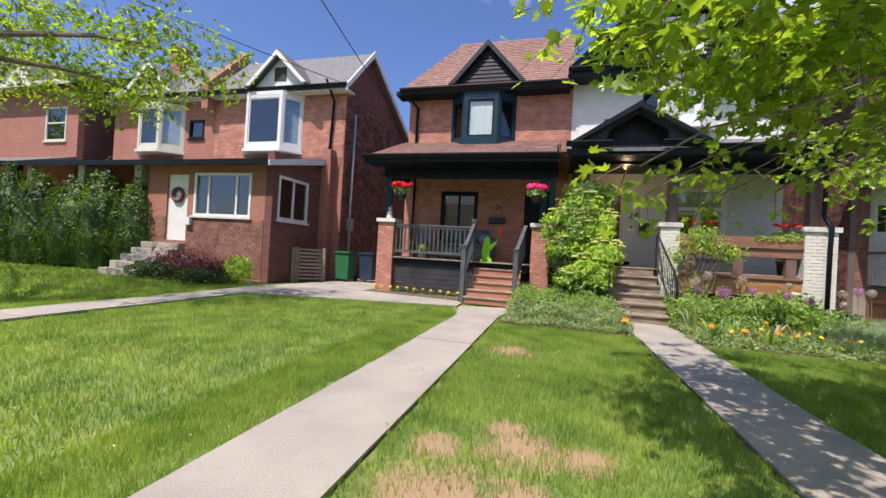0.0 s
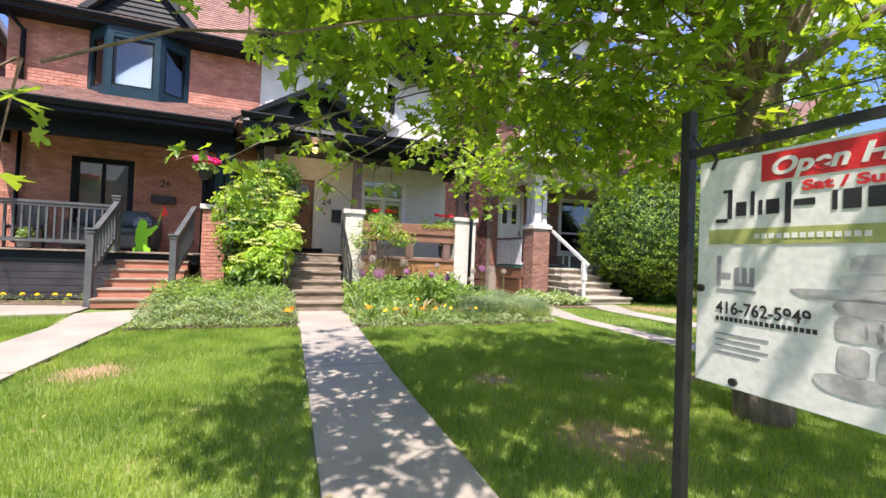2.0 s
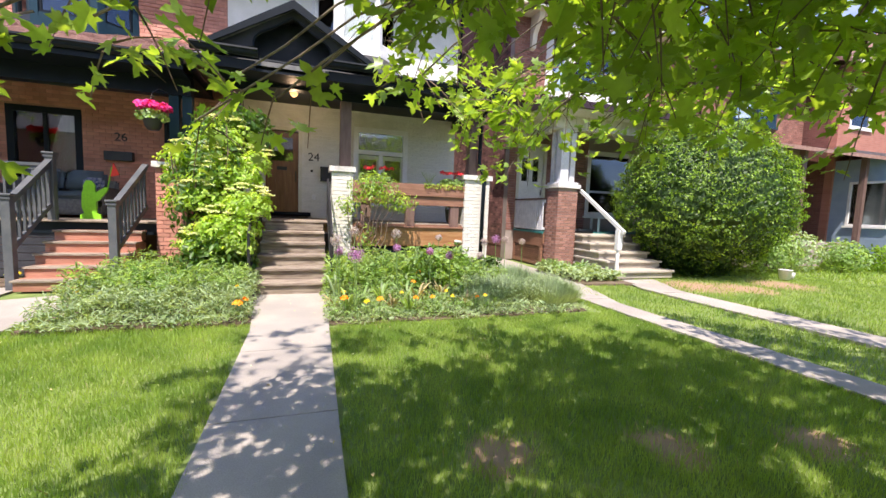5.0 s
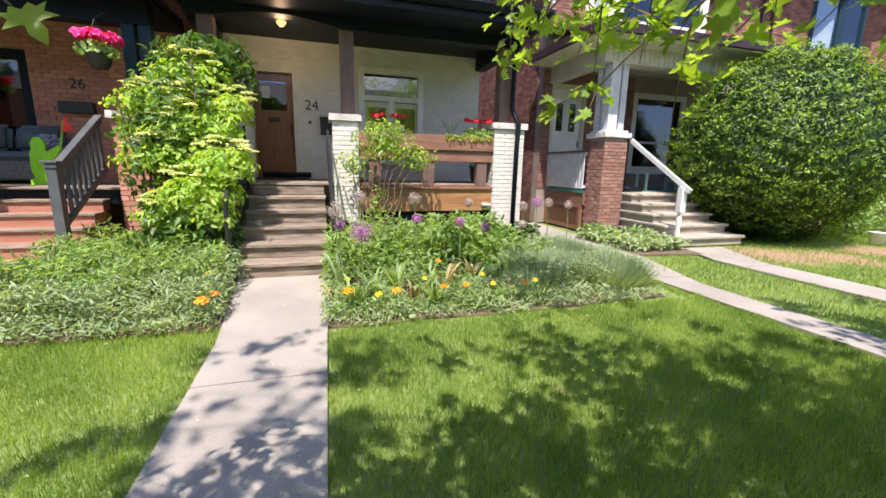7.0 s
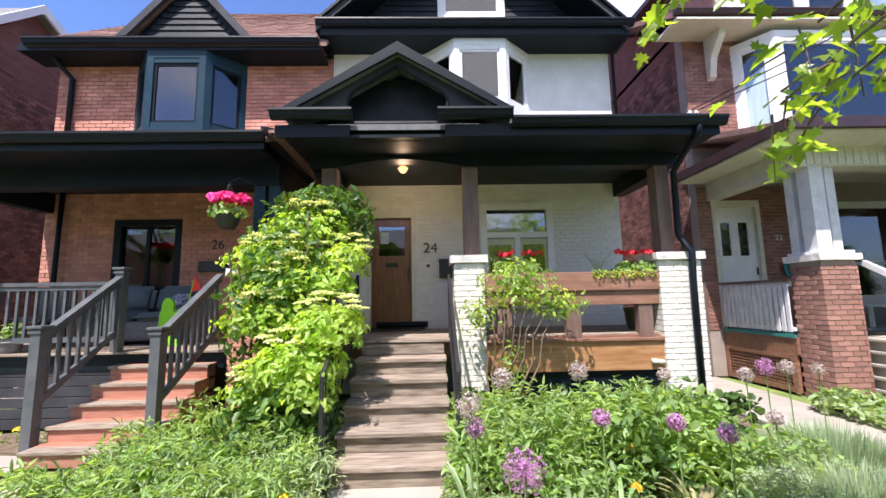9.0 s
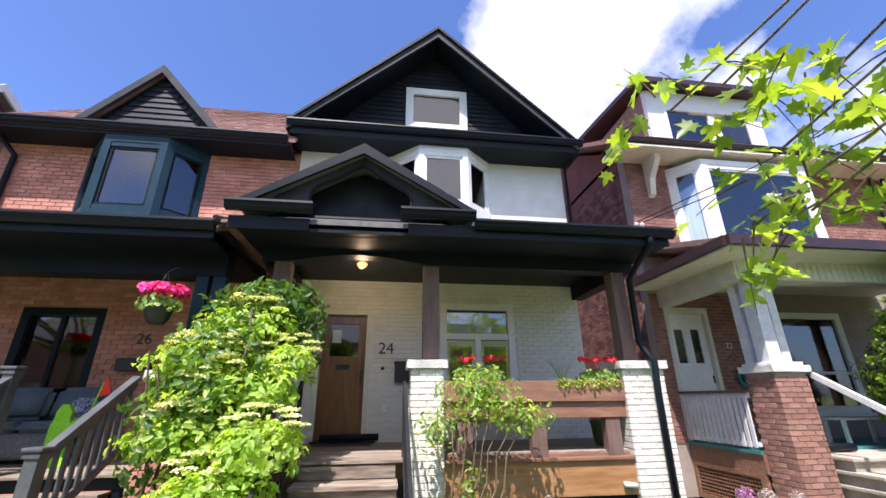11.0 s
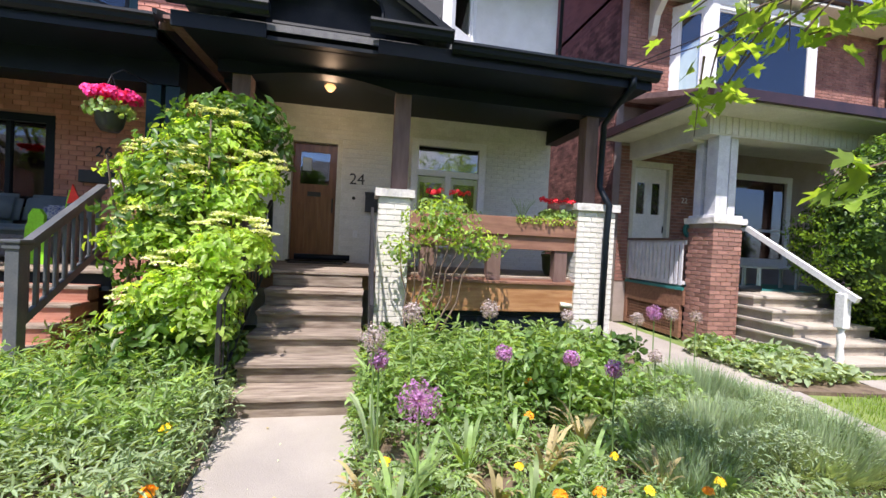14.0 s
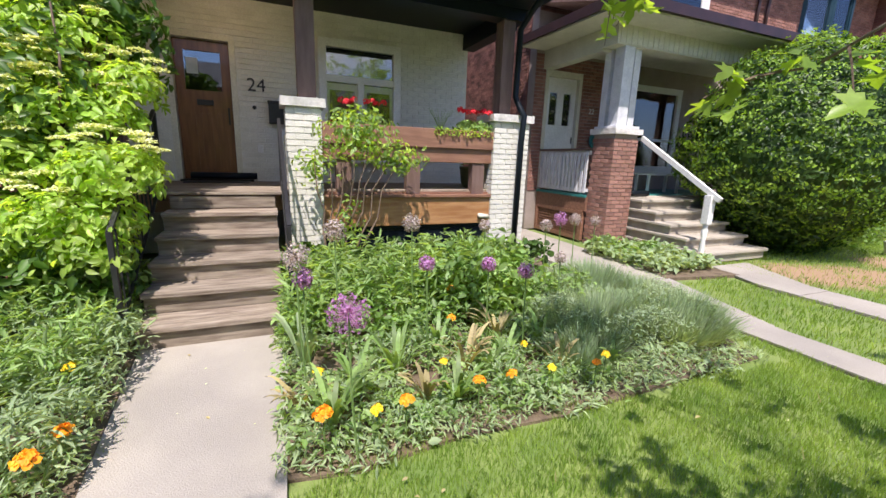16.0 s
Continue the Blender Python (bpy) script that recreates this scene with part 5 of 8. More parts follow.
def plain_house(x0, x1, y, z1, front, label, roof="shingle_grey", porch=None, trim="white", gable=True, door=True):
    h = thing("row_house", ((x0 + x1) / 2, y + 5, G), label, "house", "houses further along the row")
    w = x1 - x0
    holes = [(x0 + 0.5, x0 + 1.4, 1.5, 3.6), (x0 + 2.0, x1 - 0.7, 2.0, 3.6), (x0 + 0.6, x0 + 1.9, 5.6, 7.1), (x1 - 2.0, x1 - 0.7, 5.6, 7.1)]
    part("front_wall", holed(x0, x1, y, y + 0.25, G, z1, holes), front, h)
    part("side_wall", bx(x0, x0 + 0.25, y + 0.25, y + 11, G, z1), "wall_red_y", h)
    part("side_wall", bx(x1 - 0.25, x1, y + 0.25, y + 11, G, z1), "wall_red_y", h)
    part("inner_wall", bx(x0 + 0.25, x1 - 0.25, y + 1.5, y + 1.6, G, z1), "dark", h)
    pane_window(h, x0 + 2.0, x1 - 0.7, 2.0, 3.6, y, trim, bars=((x0 + x1 + 1.3) / 2,), back="blind")
    for a in (x0 + 0.6, x1 - 2.0):
        pane_window(h, a, a + 1.3, 5.6, 7.1, y, trim, hbars=(6.4,), back="blind")
    d = part("door", bx(x0 + 0.5, x0 + 1.4, y + 0.08, y + 0.14, 1.5, 3.6), trim, h)
    part("roof_plane", slab((x0 - 0.2, y - 0.5, z1), (x1 + 0.2, y - 0.5, z1), (x1 + 0.2, y + 5, z1 + 2.6), (x0 - 0.2, y + 5, z1 + 2.6), 0.12), roof, h)
    part("roof_plane", slab((x1 + 0.2, y + 11, z1), (x0 - 0.2, y + 11, z1), (x0 - 0.2, y + 5, z1 + 2.59), (x1 + 0.2, y + 5, z1 + 2.59), 0.12), roof, h)
    part("eave", bx(x0 - 0.2, x1 + 0.2, y - 0.58, y - 0.5, z1 - 0.15, z1 + 0.05), trim, h)
    for a, b in ((x0, x0 + 0.2), (x1 - 0.2, x1)):
        part("end_gable", prism(bmesh.new(), [(y, z1 - 0.1), (y + 10.8, z1 - 0.1), (y + 5, z1 + 2.4)], a, b, "x"), "wall_red_y", h)
    if gable:
        gm_ = (x0 + x1) / 2
        part("gable", prism(bmesh.new(), [(gm_ - 1.3, z1), (gm_, z1 + 1.6), (gm_ + 1.3, z1)], y - 0.3, y + 3), trim, h)
        for s in (-1, 1):
            part("gable_roof", prism(bmesh.new(), [(gm_, z1 + 1.75), (gm_ + s * 1.5, z1), (gm_ + s * 1.5, z1 - 0.1), (gm_, z1 + 1.62)], y - 0.5, y + 3), roof, h)
    if porch:
        part("porch_roof", slab((x0, y - 2.2, 4.2), (x1, y - 2.2, 4.2), (x1, y, 4.9), (x0, y, 4.9), 0.14), roof, h)
        part("porch_floor", bx(x0, x1, y - 2.0, y, G, 1.4), front, h)
        for a in (x0 + 0.1, x1 - 0.4):
            part("porch_post", bx(a, a + 0.3, y - 2.0, y - 1.7, 1.4, 4.2), porch, h)
    return h


plain_house(31.8, 38.4, 12.4, 7.8, "wall_red_x", "brown brick house with dark porch posts", "shingle_brown", "beam_wood")
for x0, m_, lab in ((20.7, "blue_siding", "brick house with a blue-sided enclosed porch"), (26.1, "white", "brick house with a white-sided enclosed porch")):
    h = plain_house(x0, x0 + 5.3, 12.3, 7.8, "wall_red_x", lab, "shingle_brown", gable=x0 < 24)
    part("enclosed_porch", holed(x0 + 0.1, x0 + 5.2, 10.0, 10.2, G, 4.1, [(x0 + 0.5, x0 + 1.5, 1.3, 3.5), (x0 + 2.0, x0 + 4.6, 1.9, 3.5)]), m_, h)
    part("porch_side", holed(x0 + 0.1, x0 + 0.3, 10.2, 12.3, G, 4.3, [(10.6, 11.8, 1.9, 3.5)], "y"), m_, h)
    pane_window(h, x0 + 2.0, x0 + 4.6, 1.9, 3.5, 10.0, "white", bars=(x0 + 3.3,), back="blind")
    pane_window(h, 10.6, 11.8, 1.9, 3.5, x0 + 0.1, "white", back="blind", along="y")
    part("porch_door", bx(x0 + 0.5, x0 + 1.5, 10.06, 10.12, 1.3, 3.5), "white", h)
    part("porch_roof", slab((x0 - 0.1, 9.7, 4.1), (x0 + 5.4, 9.7, 4.1), (x0 + 5.4, 12.3, 4.8), (x0 - 0.1, 12.3, 4.8), 0.14), "shingle_grey", h)
    part("steps", bx(x0 + 0.3, x0 + 1.7, 8.9, 10.0, G, 0.9), "concrete", h)
plain_house(39.0, 45.0, 12.0, 7.8, "wall_red_x", "red brick house far along the row", "shingle_grey", "white")
plain_house(45.6, 52.0, 12.0, 7.8, "wall_red_x", "red brick house at the far end of the row", "shingle_grey", "white")

# left pair of houses
LH = thing("semi_detached_house", (-11.0, 17.0, G), "red-brown brick house with an enclosed brick porch and white bay", "house", "brick houses of the row")
YL = 13.0
holes = [(-11.7, -9.25, 5.3, 7.1), (-14.5, -13.75, 5.7, 6.45), (-17.0, -14.9, 5.3, 6.9)]
part("front_wall", holed(-18.6, -7.45, YL, YL + 0.25, G, 7.2, holes), "wall_red_x", LH)
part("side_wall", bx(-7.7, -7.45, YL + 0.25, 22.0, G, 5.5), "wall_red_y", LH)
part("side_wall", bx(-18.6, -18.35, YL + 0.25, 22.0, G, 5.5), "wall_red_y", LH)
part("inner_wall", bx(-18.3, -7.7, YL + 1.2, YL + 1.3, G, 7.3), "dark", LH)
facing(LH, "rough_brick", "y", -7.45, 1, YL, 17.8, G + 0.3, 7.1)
facing(LH, "red_brick", "x", YL, -1, -13.2, -7.47, 4.9, 7.15, holes)
oriel(LH, -11.75, -9.2, 5.1, 7.2, YL, 0.6, "white", "white", "blind", cut=0.2)
oriel(LH, -17.1, -14.75, 5.15, 7.05, YL, 0.6, "cream", "cream", "blind")
pane_window(LH, -14.5, -13.75, 5.7, 6.45, YL, "charcoal", back="blind")
part("eave_soffit", bx(-18.8, -7.25, YL - 0.5, YL, 7.2, 7.24), "white", LH)
part("eave_soffit", bx(-7.45, -7.25, YL, YL + 0.2, 7.2, 7.24), "white", LH)
gutter(LH, -18.8, -7.2, YL - 0.46, 7.37)
q = [(-18.8, YL - 0.5, 7.3), (-7.25, YL - 0.5, 7.3), (-7.25, 14.5, 9.35), (-18.8, 14.5, 9.35)]
part("roof_plane", slab(*q, 0.12), "shingle_grey", LH)
part("roof_plane", slab((-7.25, 22.0, 5.6), (-18.8, 22.0, 5.6), (-18.8, 14.5, 9.34), (-7.25, 14.5, 9.34), 0.12), "shingle_grey", LH)
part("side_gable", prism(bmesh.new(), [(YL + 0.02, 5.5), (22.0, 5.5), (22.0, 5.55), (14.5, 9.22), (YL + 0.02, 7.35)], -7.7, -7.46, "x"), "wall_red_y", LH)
vb = bmesh.new()
prism(vb, [(YL - 0.5, 7.35), (14.5, 9.43), (14.5, 9.2), (YL - 0.5, 7.12)], -7.24, -7.18, "x")
prism(vb, [(14.5, 9.43), (22.0, 5.65), (22.0, 5.45), (14.5, 9.2)], -7.24, -7.18, "x")
part("verge_board", vb, "white", LH)
part("party_wall", prism(bmesh.new(), [(YL - 0.45, 6.75), (YL - 0.45, 7.75), (14.5, 9.85), (14.5, 9.2), (YL, 6.5)], -13.5, -13.2, "x"), "wall_red_x", LH)
for gx in (-9.95, -16.0):
    part("dormer_face", prism(bmesh.new(), [(gx - 1.08, 7.4), (gx, 8.5), (gx + 1.08, 7.4)], YL - 0.45, YL - 0.3), "white", LH)
    # dark panel in place of glass before an unlit room
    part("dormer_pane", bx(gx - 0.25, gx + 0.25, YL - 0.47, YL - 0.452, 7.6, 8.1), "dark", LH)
    for s in (-1, 1):
        part("dormer_roof", prism(bmesh.new(), [(gx, 8.68), (gx + s * 1.32, 7.4), (gx + s * 1.32, 7.3), (gx, 8.54)], YL - 0.7, 14.3), "shingle_grey", LH)
        part("verge_board", prism(bmesh.new(), [(gx, 8.62), (gx + s * 1.27, 7.38), (gx + s * 1.1, 7.38), (gx, 8.44)], YL - 0.76, YL - 0.7), "white", LH)
chim = bx(-17.2, -16.6, 14.2, 14.8, 8.9, 10.3)
part("chimney", chim, "wall_red_x", LH)
YP = 10.2
hl = [(-12.1, -11.25, 1.6, 3.7), (-11.0, -8.85, 2.4, 3.75)]
part("porch_front", holed(-12.9, -8.35, YP, YP + 0.22, G, 4.0, hl), "wall_red_x", LH)
facing(LH, "brown_brick", "x", YP, -1, -12.9, -8.35, G + 0.1, 2.35, hl)
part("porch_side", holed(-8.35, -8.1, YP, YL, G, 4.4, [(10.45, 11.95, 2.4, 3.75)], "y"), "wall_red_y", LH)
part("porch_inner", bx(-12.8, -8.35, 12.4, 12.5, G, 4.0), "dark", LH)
pane_window(LH, -11.0, -8.85, 2.4, 3.75, YP, "white", bars=(-10.45, -9.4), back="curtain", sill="stone")
pane_window(LH, 10.45, 11.95, 2.4, 3.75, -8.1, "white", bars=(11.2,), back="curtain", along="y", out=1)
part("porch_roof", slab((-20.0, YP - 0.4, 4.05), (-8.0, YP - 0.4, 4.05), (-8.0, YL, 4.85), (-20.0, YL, 4.85), 0.1), "shingle_grey", LH)
part("porch_fascia", bx(-20.0, -8.0, YP - 0.44, YP - 0.4, 3.92, 4.08), "charcoal", LH)
part("side_fascia", prism(bmesh.new(), [(YP - 0.4, 4.06), (YL, 4.86), (YL, 4.6), (YP - 0.4, 3.9)], -8.0, -7.95, "x"), "white", LH)
part("corner_pier", bx(-8.1, -7.75, YL - 0.35, YL, G, 5.1), "wall_red_x", LH)
dl = thing("front_door", (-11.7, YP + 0.1, 1.6), "white front door with a round wreath", "door")
part("door_leaf", bx(-12.1, -11.25, YP + 0.06, YP + 0.12, 1.6, 3.7), "white", dl)
bm = bmesh.new()
tube(bm, [(-11.68 + 0.2 * math.cos(i * math.tau / 16), YP + 0.02, 3.05 + 0.2 * math.sin(i * math.tau / 16)) for i in range(17)], 0.06, 8)
part("wreath", bm, "purple_leaf", dl)
sl = thing("concrete_steps", (-12.0, 9.4, G), "worn stone steps at the enclosed porch", "steps")
for i in range(5):
    part("step", bx(-12.7 - 0.0 * i, -11.2, 8.7 + i * 0.3, 10.2, G + i * 0.2, G + (i + 1) * 0.2, bevel=0.015), "concrete", sl)
mlb = thing("mailbox", (-11.1, YP - 0.1, 2.3), "white mailbox on brown brick", "mailbox")
part("box", bx(-11.22, -10.98 - 0.02, YP - 0.13, YP - 0.013, 2.1, 2.35, bevel=0.01), "white", mlb)
downpipe(LH, [(-7.95, 12.4, 7.5), (-7.9, 12.9, 6.9), (-8.0, 12.92, 5.0)], "charcoal")
downpipe(LH, [(-7.4, 13.6, 6.6), (-7.4, 13.6, 2.7), (-7.38, 13.6, 1.6), (-7.3, 13.9, 0.9)], "grey_metal", 0.05)
mtb = thing("electric_meter", (-7.38, 13.6, 2.5), "grey electric meter on the shade-darkened brick side wall", "meter")
part("meter_box", bx(-7.45, -7.3, 13.45, 13.75, 2.3, 2.75, bevel=0.01), "grey_metal", mtb)
# porch of the further half of the left pair
for x in (-13.4, -16.0, -18.6):
    part("far_post", bx(x - 0.15, x + 0.15, YP, YP + 0.3, 2.0, 4.0), "cream", LH)
part("far_porch_base", bx(-18.8, -12.9, YP, YL, G, 1.6), "wall_red_x", LH)
plain_house(-27.0, -20.0, 12.5, 8.0, "wall_red_x", "dark green-trimmed house behind the trees", "shingle_grey", "charcoal", trim="cream")
plain_house(-35.0, -28.0, 12.5, 8.0, "wall_red_x", "red brick house at the near end of the row", "shingle_grey", "white")
# unseen houses added across the street, for what the panes reflect
for i in range(7):
    h = thing("row_house", (-28 + i * 9, -24, G), "unseen red brick house added across the street for reflections", "house", "houses across the street")
    x0 = -31 + i * 9
    part("front_wall", bx(x0, x0 + 7.5, -28, -22, G - 0.2, 7.5), "wall_red_x", h)
    part("roof", prism(bmesh.new(), [(-28.4, 7.5), (-21.6, 7.5), (-25, 10.0)], x0 - 0.2, x0 + 7.7, "x"), "shingle_grey", h)

# ---- plants ----
nrng = np.random.default_rng(7)


def tri_mesh(name, verts, tris, material, parent=None, label="", kind=""):
    """A mesh of triangles from arrays."""
    me = bpy.data.meshes.new(name)
    nv, nt = len(verts), len(tris)
    me.vertices.add(nv)
    me.vertices.foreach_set("co", np.ascontiguousarray(verts, dtype=np.float32).ravel())
    me.loops.add(nt * 3)
    me.loops.foreach_set("vertex_index", np.ascontiguousarray(tris, dtype=np.int32).ravel())
    me.polygons.add(nt)
    me.polygons.foreach_set("loop_start", np.arange(0, nt * 3, 3, dtype=np.int32))
    me.update(calc_edges=True)
    me.validate()
    me.materials.append(M[material])
    ob = new(name, me)
    if parent:
        ob.parent = parent
        ob.matrix_parent_inverse = Matrix.Translation(-base_of(parent))
    return tagged(ob, label=label, kind=kind)


def fan(outline, fold=0.12):
    """A leaf from its half outline (x, y) pairs from base to tip: both halves fold up from the midrib."""
    mid = [(0, y, 0) for _, y in outline]
    right = [(x, y, fold * x) for x, y in outline[1:-1]]
    left = [(-x, y, fold * x) for x, y in outline[1:-1]]
    v = [(0, outline[0][1], 0), (0, (outline[0][1] + outline[-1][1]) * 0.4, 0), (0, outline[-1][1], -0.1)] + right + left
    n = len(right)
    f = []
    for s in (0, 1):
        ring = [0] + [3 + s * n + i for i in range(n)] + [2]
        for a, b in zip(ring, ring[1:]):
            f.append((1, a, b) if s == 0 else (1, b, a))
    return np.array(v, float), np.array(f)


LEAF = {
    "maple": fan([(0, 0), (0.2, -0.1), (0.3, 0.1), (0.55, 0.1), (0.38, 0.3), (0.6, 0.62), (0.32, 0.52), (0.16, 0.52), (0.2, 0.8), (0, 1.08)], 0.25),
    "oval": fan([(0, 0), (0.24, 0.3), (0.22, 0.65), (0, 1)], 0.5),
    "long": fan([(0, 0), (0.1, 0.35), (0.08, 0.7), (0, 1)], 0.8),
    "round": fan([(0, 0), (0.4, 0.2), (0.42, 0.6), (0, 0.85)], 0.3),
}


def leaves(name, pts, nrm, size, shape, material, parent=None, label="", kind="", droop=0.0, vary=0.35, spin=math.tau):
    """Many leaves as one mesh: places, the way each faces, and a size."""
    pts, nrm = np.asarray(pts, float), np.asarray(nrm, float)
    n = len(pts)
    tv, tf = LEAF[shape]
    nrm = nrm / (np.linalg.norm(nrm, axis=1, keepdims=True) + 1e-9)
    ref = np.where(np.abs(nrm[:, 2:3]) < 0.9, np.array([[0, 0, 1.0]]), np.array([[1.0, 0, 0]]))
    down = -ref + nrm * np.sum(nrm * ref, 1, keepdims=True)
    down /= np.linalg.norm(down, axis=1, keepdims=True) + 1e-9
    side = np.cross(down, nrm)
    a = nrng.uniform(-spin / 2, spin / 2, (n, 1))
    u = side * np.cos(a) + down * np.sin(a)
    v = -side * np.sin(a) + down * np.cos(a)
    v[:, 2] -= droop
    v /= np.linalg.norm(v, axis=1, keepdims=True)
    s = size * nrng.uniform(1 - vary, 1 + vary, (n, 1, 1))
    co = pts[:, None] + s * (tv[None, :, 0:1] * u[:, None] + tv[None, :, 1:2] * v[:, None] + tv[None, :, 2:3] * nrm[:, None])
    tris = (tf[None] + (np.arange(n) * len(tv))[:, None, None]).reshape(-1, 3)
    return tri_mesh(name, co.reshape(-1, 3), tris, material, parent, label, kind)


def shell(center, radii, n, depth=0.35, bottom=-1.0, lump=0.25):
    """Points near the skin of a lumpy ellipsoid, and their outward ways."""
    d = nrng.normal(size=(n * 2, 3))
    d /= np.linalg.norm(d, axis=1, keepdims=True)
    d = d[d[:, 2] > bottom][:n]
    w = 1 + lump * np.sin(d[:, 0:1] * 6.1 + center[0]) * np.sin(d[:, 1:2] * 5.3 + center[1]) * np.cos(d[:, 2:3] * 5.7)
    r = w * (1 - depth * nrng.random((len(d), 1)) ** 2)
    return np.array(center) + d * np.array(radii) * r, d + nrng.normal(size=d.shape) * 0.45


def join(*pairs):
    return np.concatenate([p for p, _ in pairs]), np.concatenate([q for _, q in pairs])


# grass
def blades(name, n, x0, x1, y0, y1, h, w, material, label, keep):
    p = np.stack([nrng.uniform(x0, x1, n), nrng.uniform(y0, y1, n)], 1)
    p = p[keep(p[:, 0], p[:, 1])]
    n = len(p)
    a = nrng.uniform(0, math.tau, n)
    hh = h * nrng.uniform(0.5, 1.3, n)
    lean = nrng.normal(0, 0.75, (n, 2)) * hh[:, None]
    base = np.stack([p[:, 0], p[:, 1], np.full(n, G - 0.04)], 1)
    d = np.stack([np.cos(a), np.sin(a), np.zeros(n)], 1) * w * nrng.uniform(0.7, 1.3, (n, 1))
    tip = base + np.concatenate([lean, hh[:, None] + 0.04], 1)
    midp = base * 0.45 + tip * 0.55 + np.array([0, 0, 0.12]) * hh[:, None]
    co = np.stack([base - d, base + d, midp + d * 0.7, midp - d * 0.7, tip], 1).reshape(-1, 3)
    k = np.arange(n)[:, None, None] * 5
    tris = (np.array([[0, 1, 2], [0, 2, 3], [3, 2, 4]])[None] + k).reshape(-1, 3)
    return tri_mesh(name, co, tris, material, None, label, "stuff")


def on_walk(x, y, m=0.0):
    j = 0.035 * np.sin(y * 9) + 0.02 * np.sin(y * 23)
    a = (x > 1.38 + m + j) & (x < np.where(y < 4.5, 2.2, 2.24) - m + j) & (y < 8.9)
    b = (x > -1.77 + m + j) & (x < -0.95 - m + j) & (y < 9.6)
    c = (x > 6.4 + m + j) & (x < 6.87 - m + j)
    d = (x > 8.37 + m + j) & (x < 9.02 - m + j)
    e = (x > -7.42 + m + j) & (x < -6.7 - m + j)
    f = (y > 9.0) & (x < -1.0) & (x > -7.7)
    g = (x > 6.3) & (x < 7.8) & (y > 9.0)
    return a | b | c | d | e | f | g


def in_bed(x, y):
    a = (x > 2.2) & (x < 6.2) & (y > 7.17 + 0.05 * np.sin(x * 5) + 0.03 * np.sin(x * 13))
    b = (x > -0.85) & (x < 1.38) & (y > 7.38)
    c = (x > 7.3) & (x < 8.7) & (y > 9.1)
    d = (x > -5.2) & (x < 6.3) & (y > 9.8)
    return a | b | c | d


def bare(x, y):
    """Where the lawn is worn: a few dry patches."""
    v = np.zeros_like(x)
    for cx, cy, r in BARE:
        v = np.maximum(v, np.exp(-((x - cx) ** 2 + (y - cy) ** 2) / r**2))
    return v


green = lambda x, y: ~on_walk(x, y) & ~in_bed(x, y) & (nrng.random(len(x)) > 0.97 * bare(x, y))
blades("grass", 420000, -2.5, 6.5, 0.3, 8.2, 0.02, 0.0024, "blade", "short green lawn grass", green)
blades("grass", 130000, -9.0, -2.0, 1.0, 10.0, 0.02, 0.0036, "blade", "short green lawn grass", green)
blades("grass", 75000, 6.3, 15.0, 2.0, 11.0, 0.026, 0.0045, "blade", "short green lawn grass", green)
blades("grass", 35000, -22.0, -9.0, 2.0, 10.0, 0.07, 0.01, "blade", "green lawn grass in the shade", lambda x, y: x < 99)
blades("grass", 40000, 15.0, 45.0, 1.0, 11.0, 0.08, 0.014, "blade", "sunlit lawn grass", lambda x, y: x < 99)
blades("dry_grass", 16000, -2.5, 12.0, 1.0, 9.5, 0.035, 0.003, "blade_dry", "dry tan grass in the worn patches", lambda x, y: ~on_walk(x, y) & ~in_bed(x, y) & (nrng.random(len(x)) < bare(x, y) * 1.5 + 0.04))


# maple
def limb(bm, a, b, r0, r1, sag=0.0, wob=0.12, n=7):
    a, b = Vector(a), Vector(b)
    pts = []
    for i in range(n):
        t = i / (n - 1)
        p = a.lerp(b, t) + Vector((0, 0, sag * 4 * t * (1 - t)))
        p += Vector((noise.noise(p * 1.7), noise.noise(p * 1.7 + Vector((9, 0, 0))), noise.noise(p * 1.7 + Vector((0, 9, 0))))) * wob * min(1, 3 * t * (1 - t) + 0.1)
        pts.append(p)
    tube(bm, pts, [r0 + (r1 - r0) * i / (n - 1) for i in range(n)], 7)
    return pts


def twig_leaves(start, ways, n_twigs, length, per, size, bm, droop=0.5):
    """Twigs about a place with pairs of leaves along them; returns the leaves' places and ways."""
    P, N = [], []
    for _ in range(n_twigs):
        c = Vector(start) + Vector(nrng.normal(size=3)) * Vector(ways).length * 0.0
        o = Vector([nrng.uniform(-w, w) for w in ways])
        if (o.x / ways[0]) ** 2 + (o.y / ways[1]) ** 2 + (o.z / ways[2]) ** 2 > 1.15:
            o *= 0.7
        c = c + o
        d = Vector((o.x / ways[0], o.y / ways[1], -droop * 0.5)) + Vector(nrng.normal(size=3)) * 0.5
        d.normalize()
        pts = [c + d * length * t + Vector((0, 0, -droop * length * t * t * 0.6)) for t in (0, 0.35, 0.7, 1.0)]
        tube(bm, pts, [0.006, 0.004, 0.003, 0.002], 3)
        for k in range(per):
            t = (k + 0.5) / per
            p = c + d * length * t + Vector((0, 0, -droop * length * t * t * 0.6))
            P.append(p + Vector(nrng.normal(size=3)) * 0.05)
            N.append(Vector((d.x * 0.35, d.y * 0.35, 0.75)) + Vector(nrng.normal(size=3)) * 0.42)
    return P, N


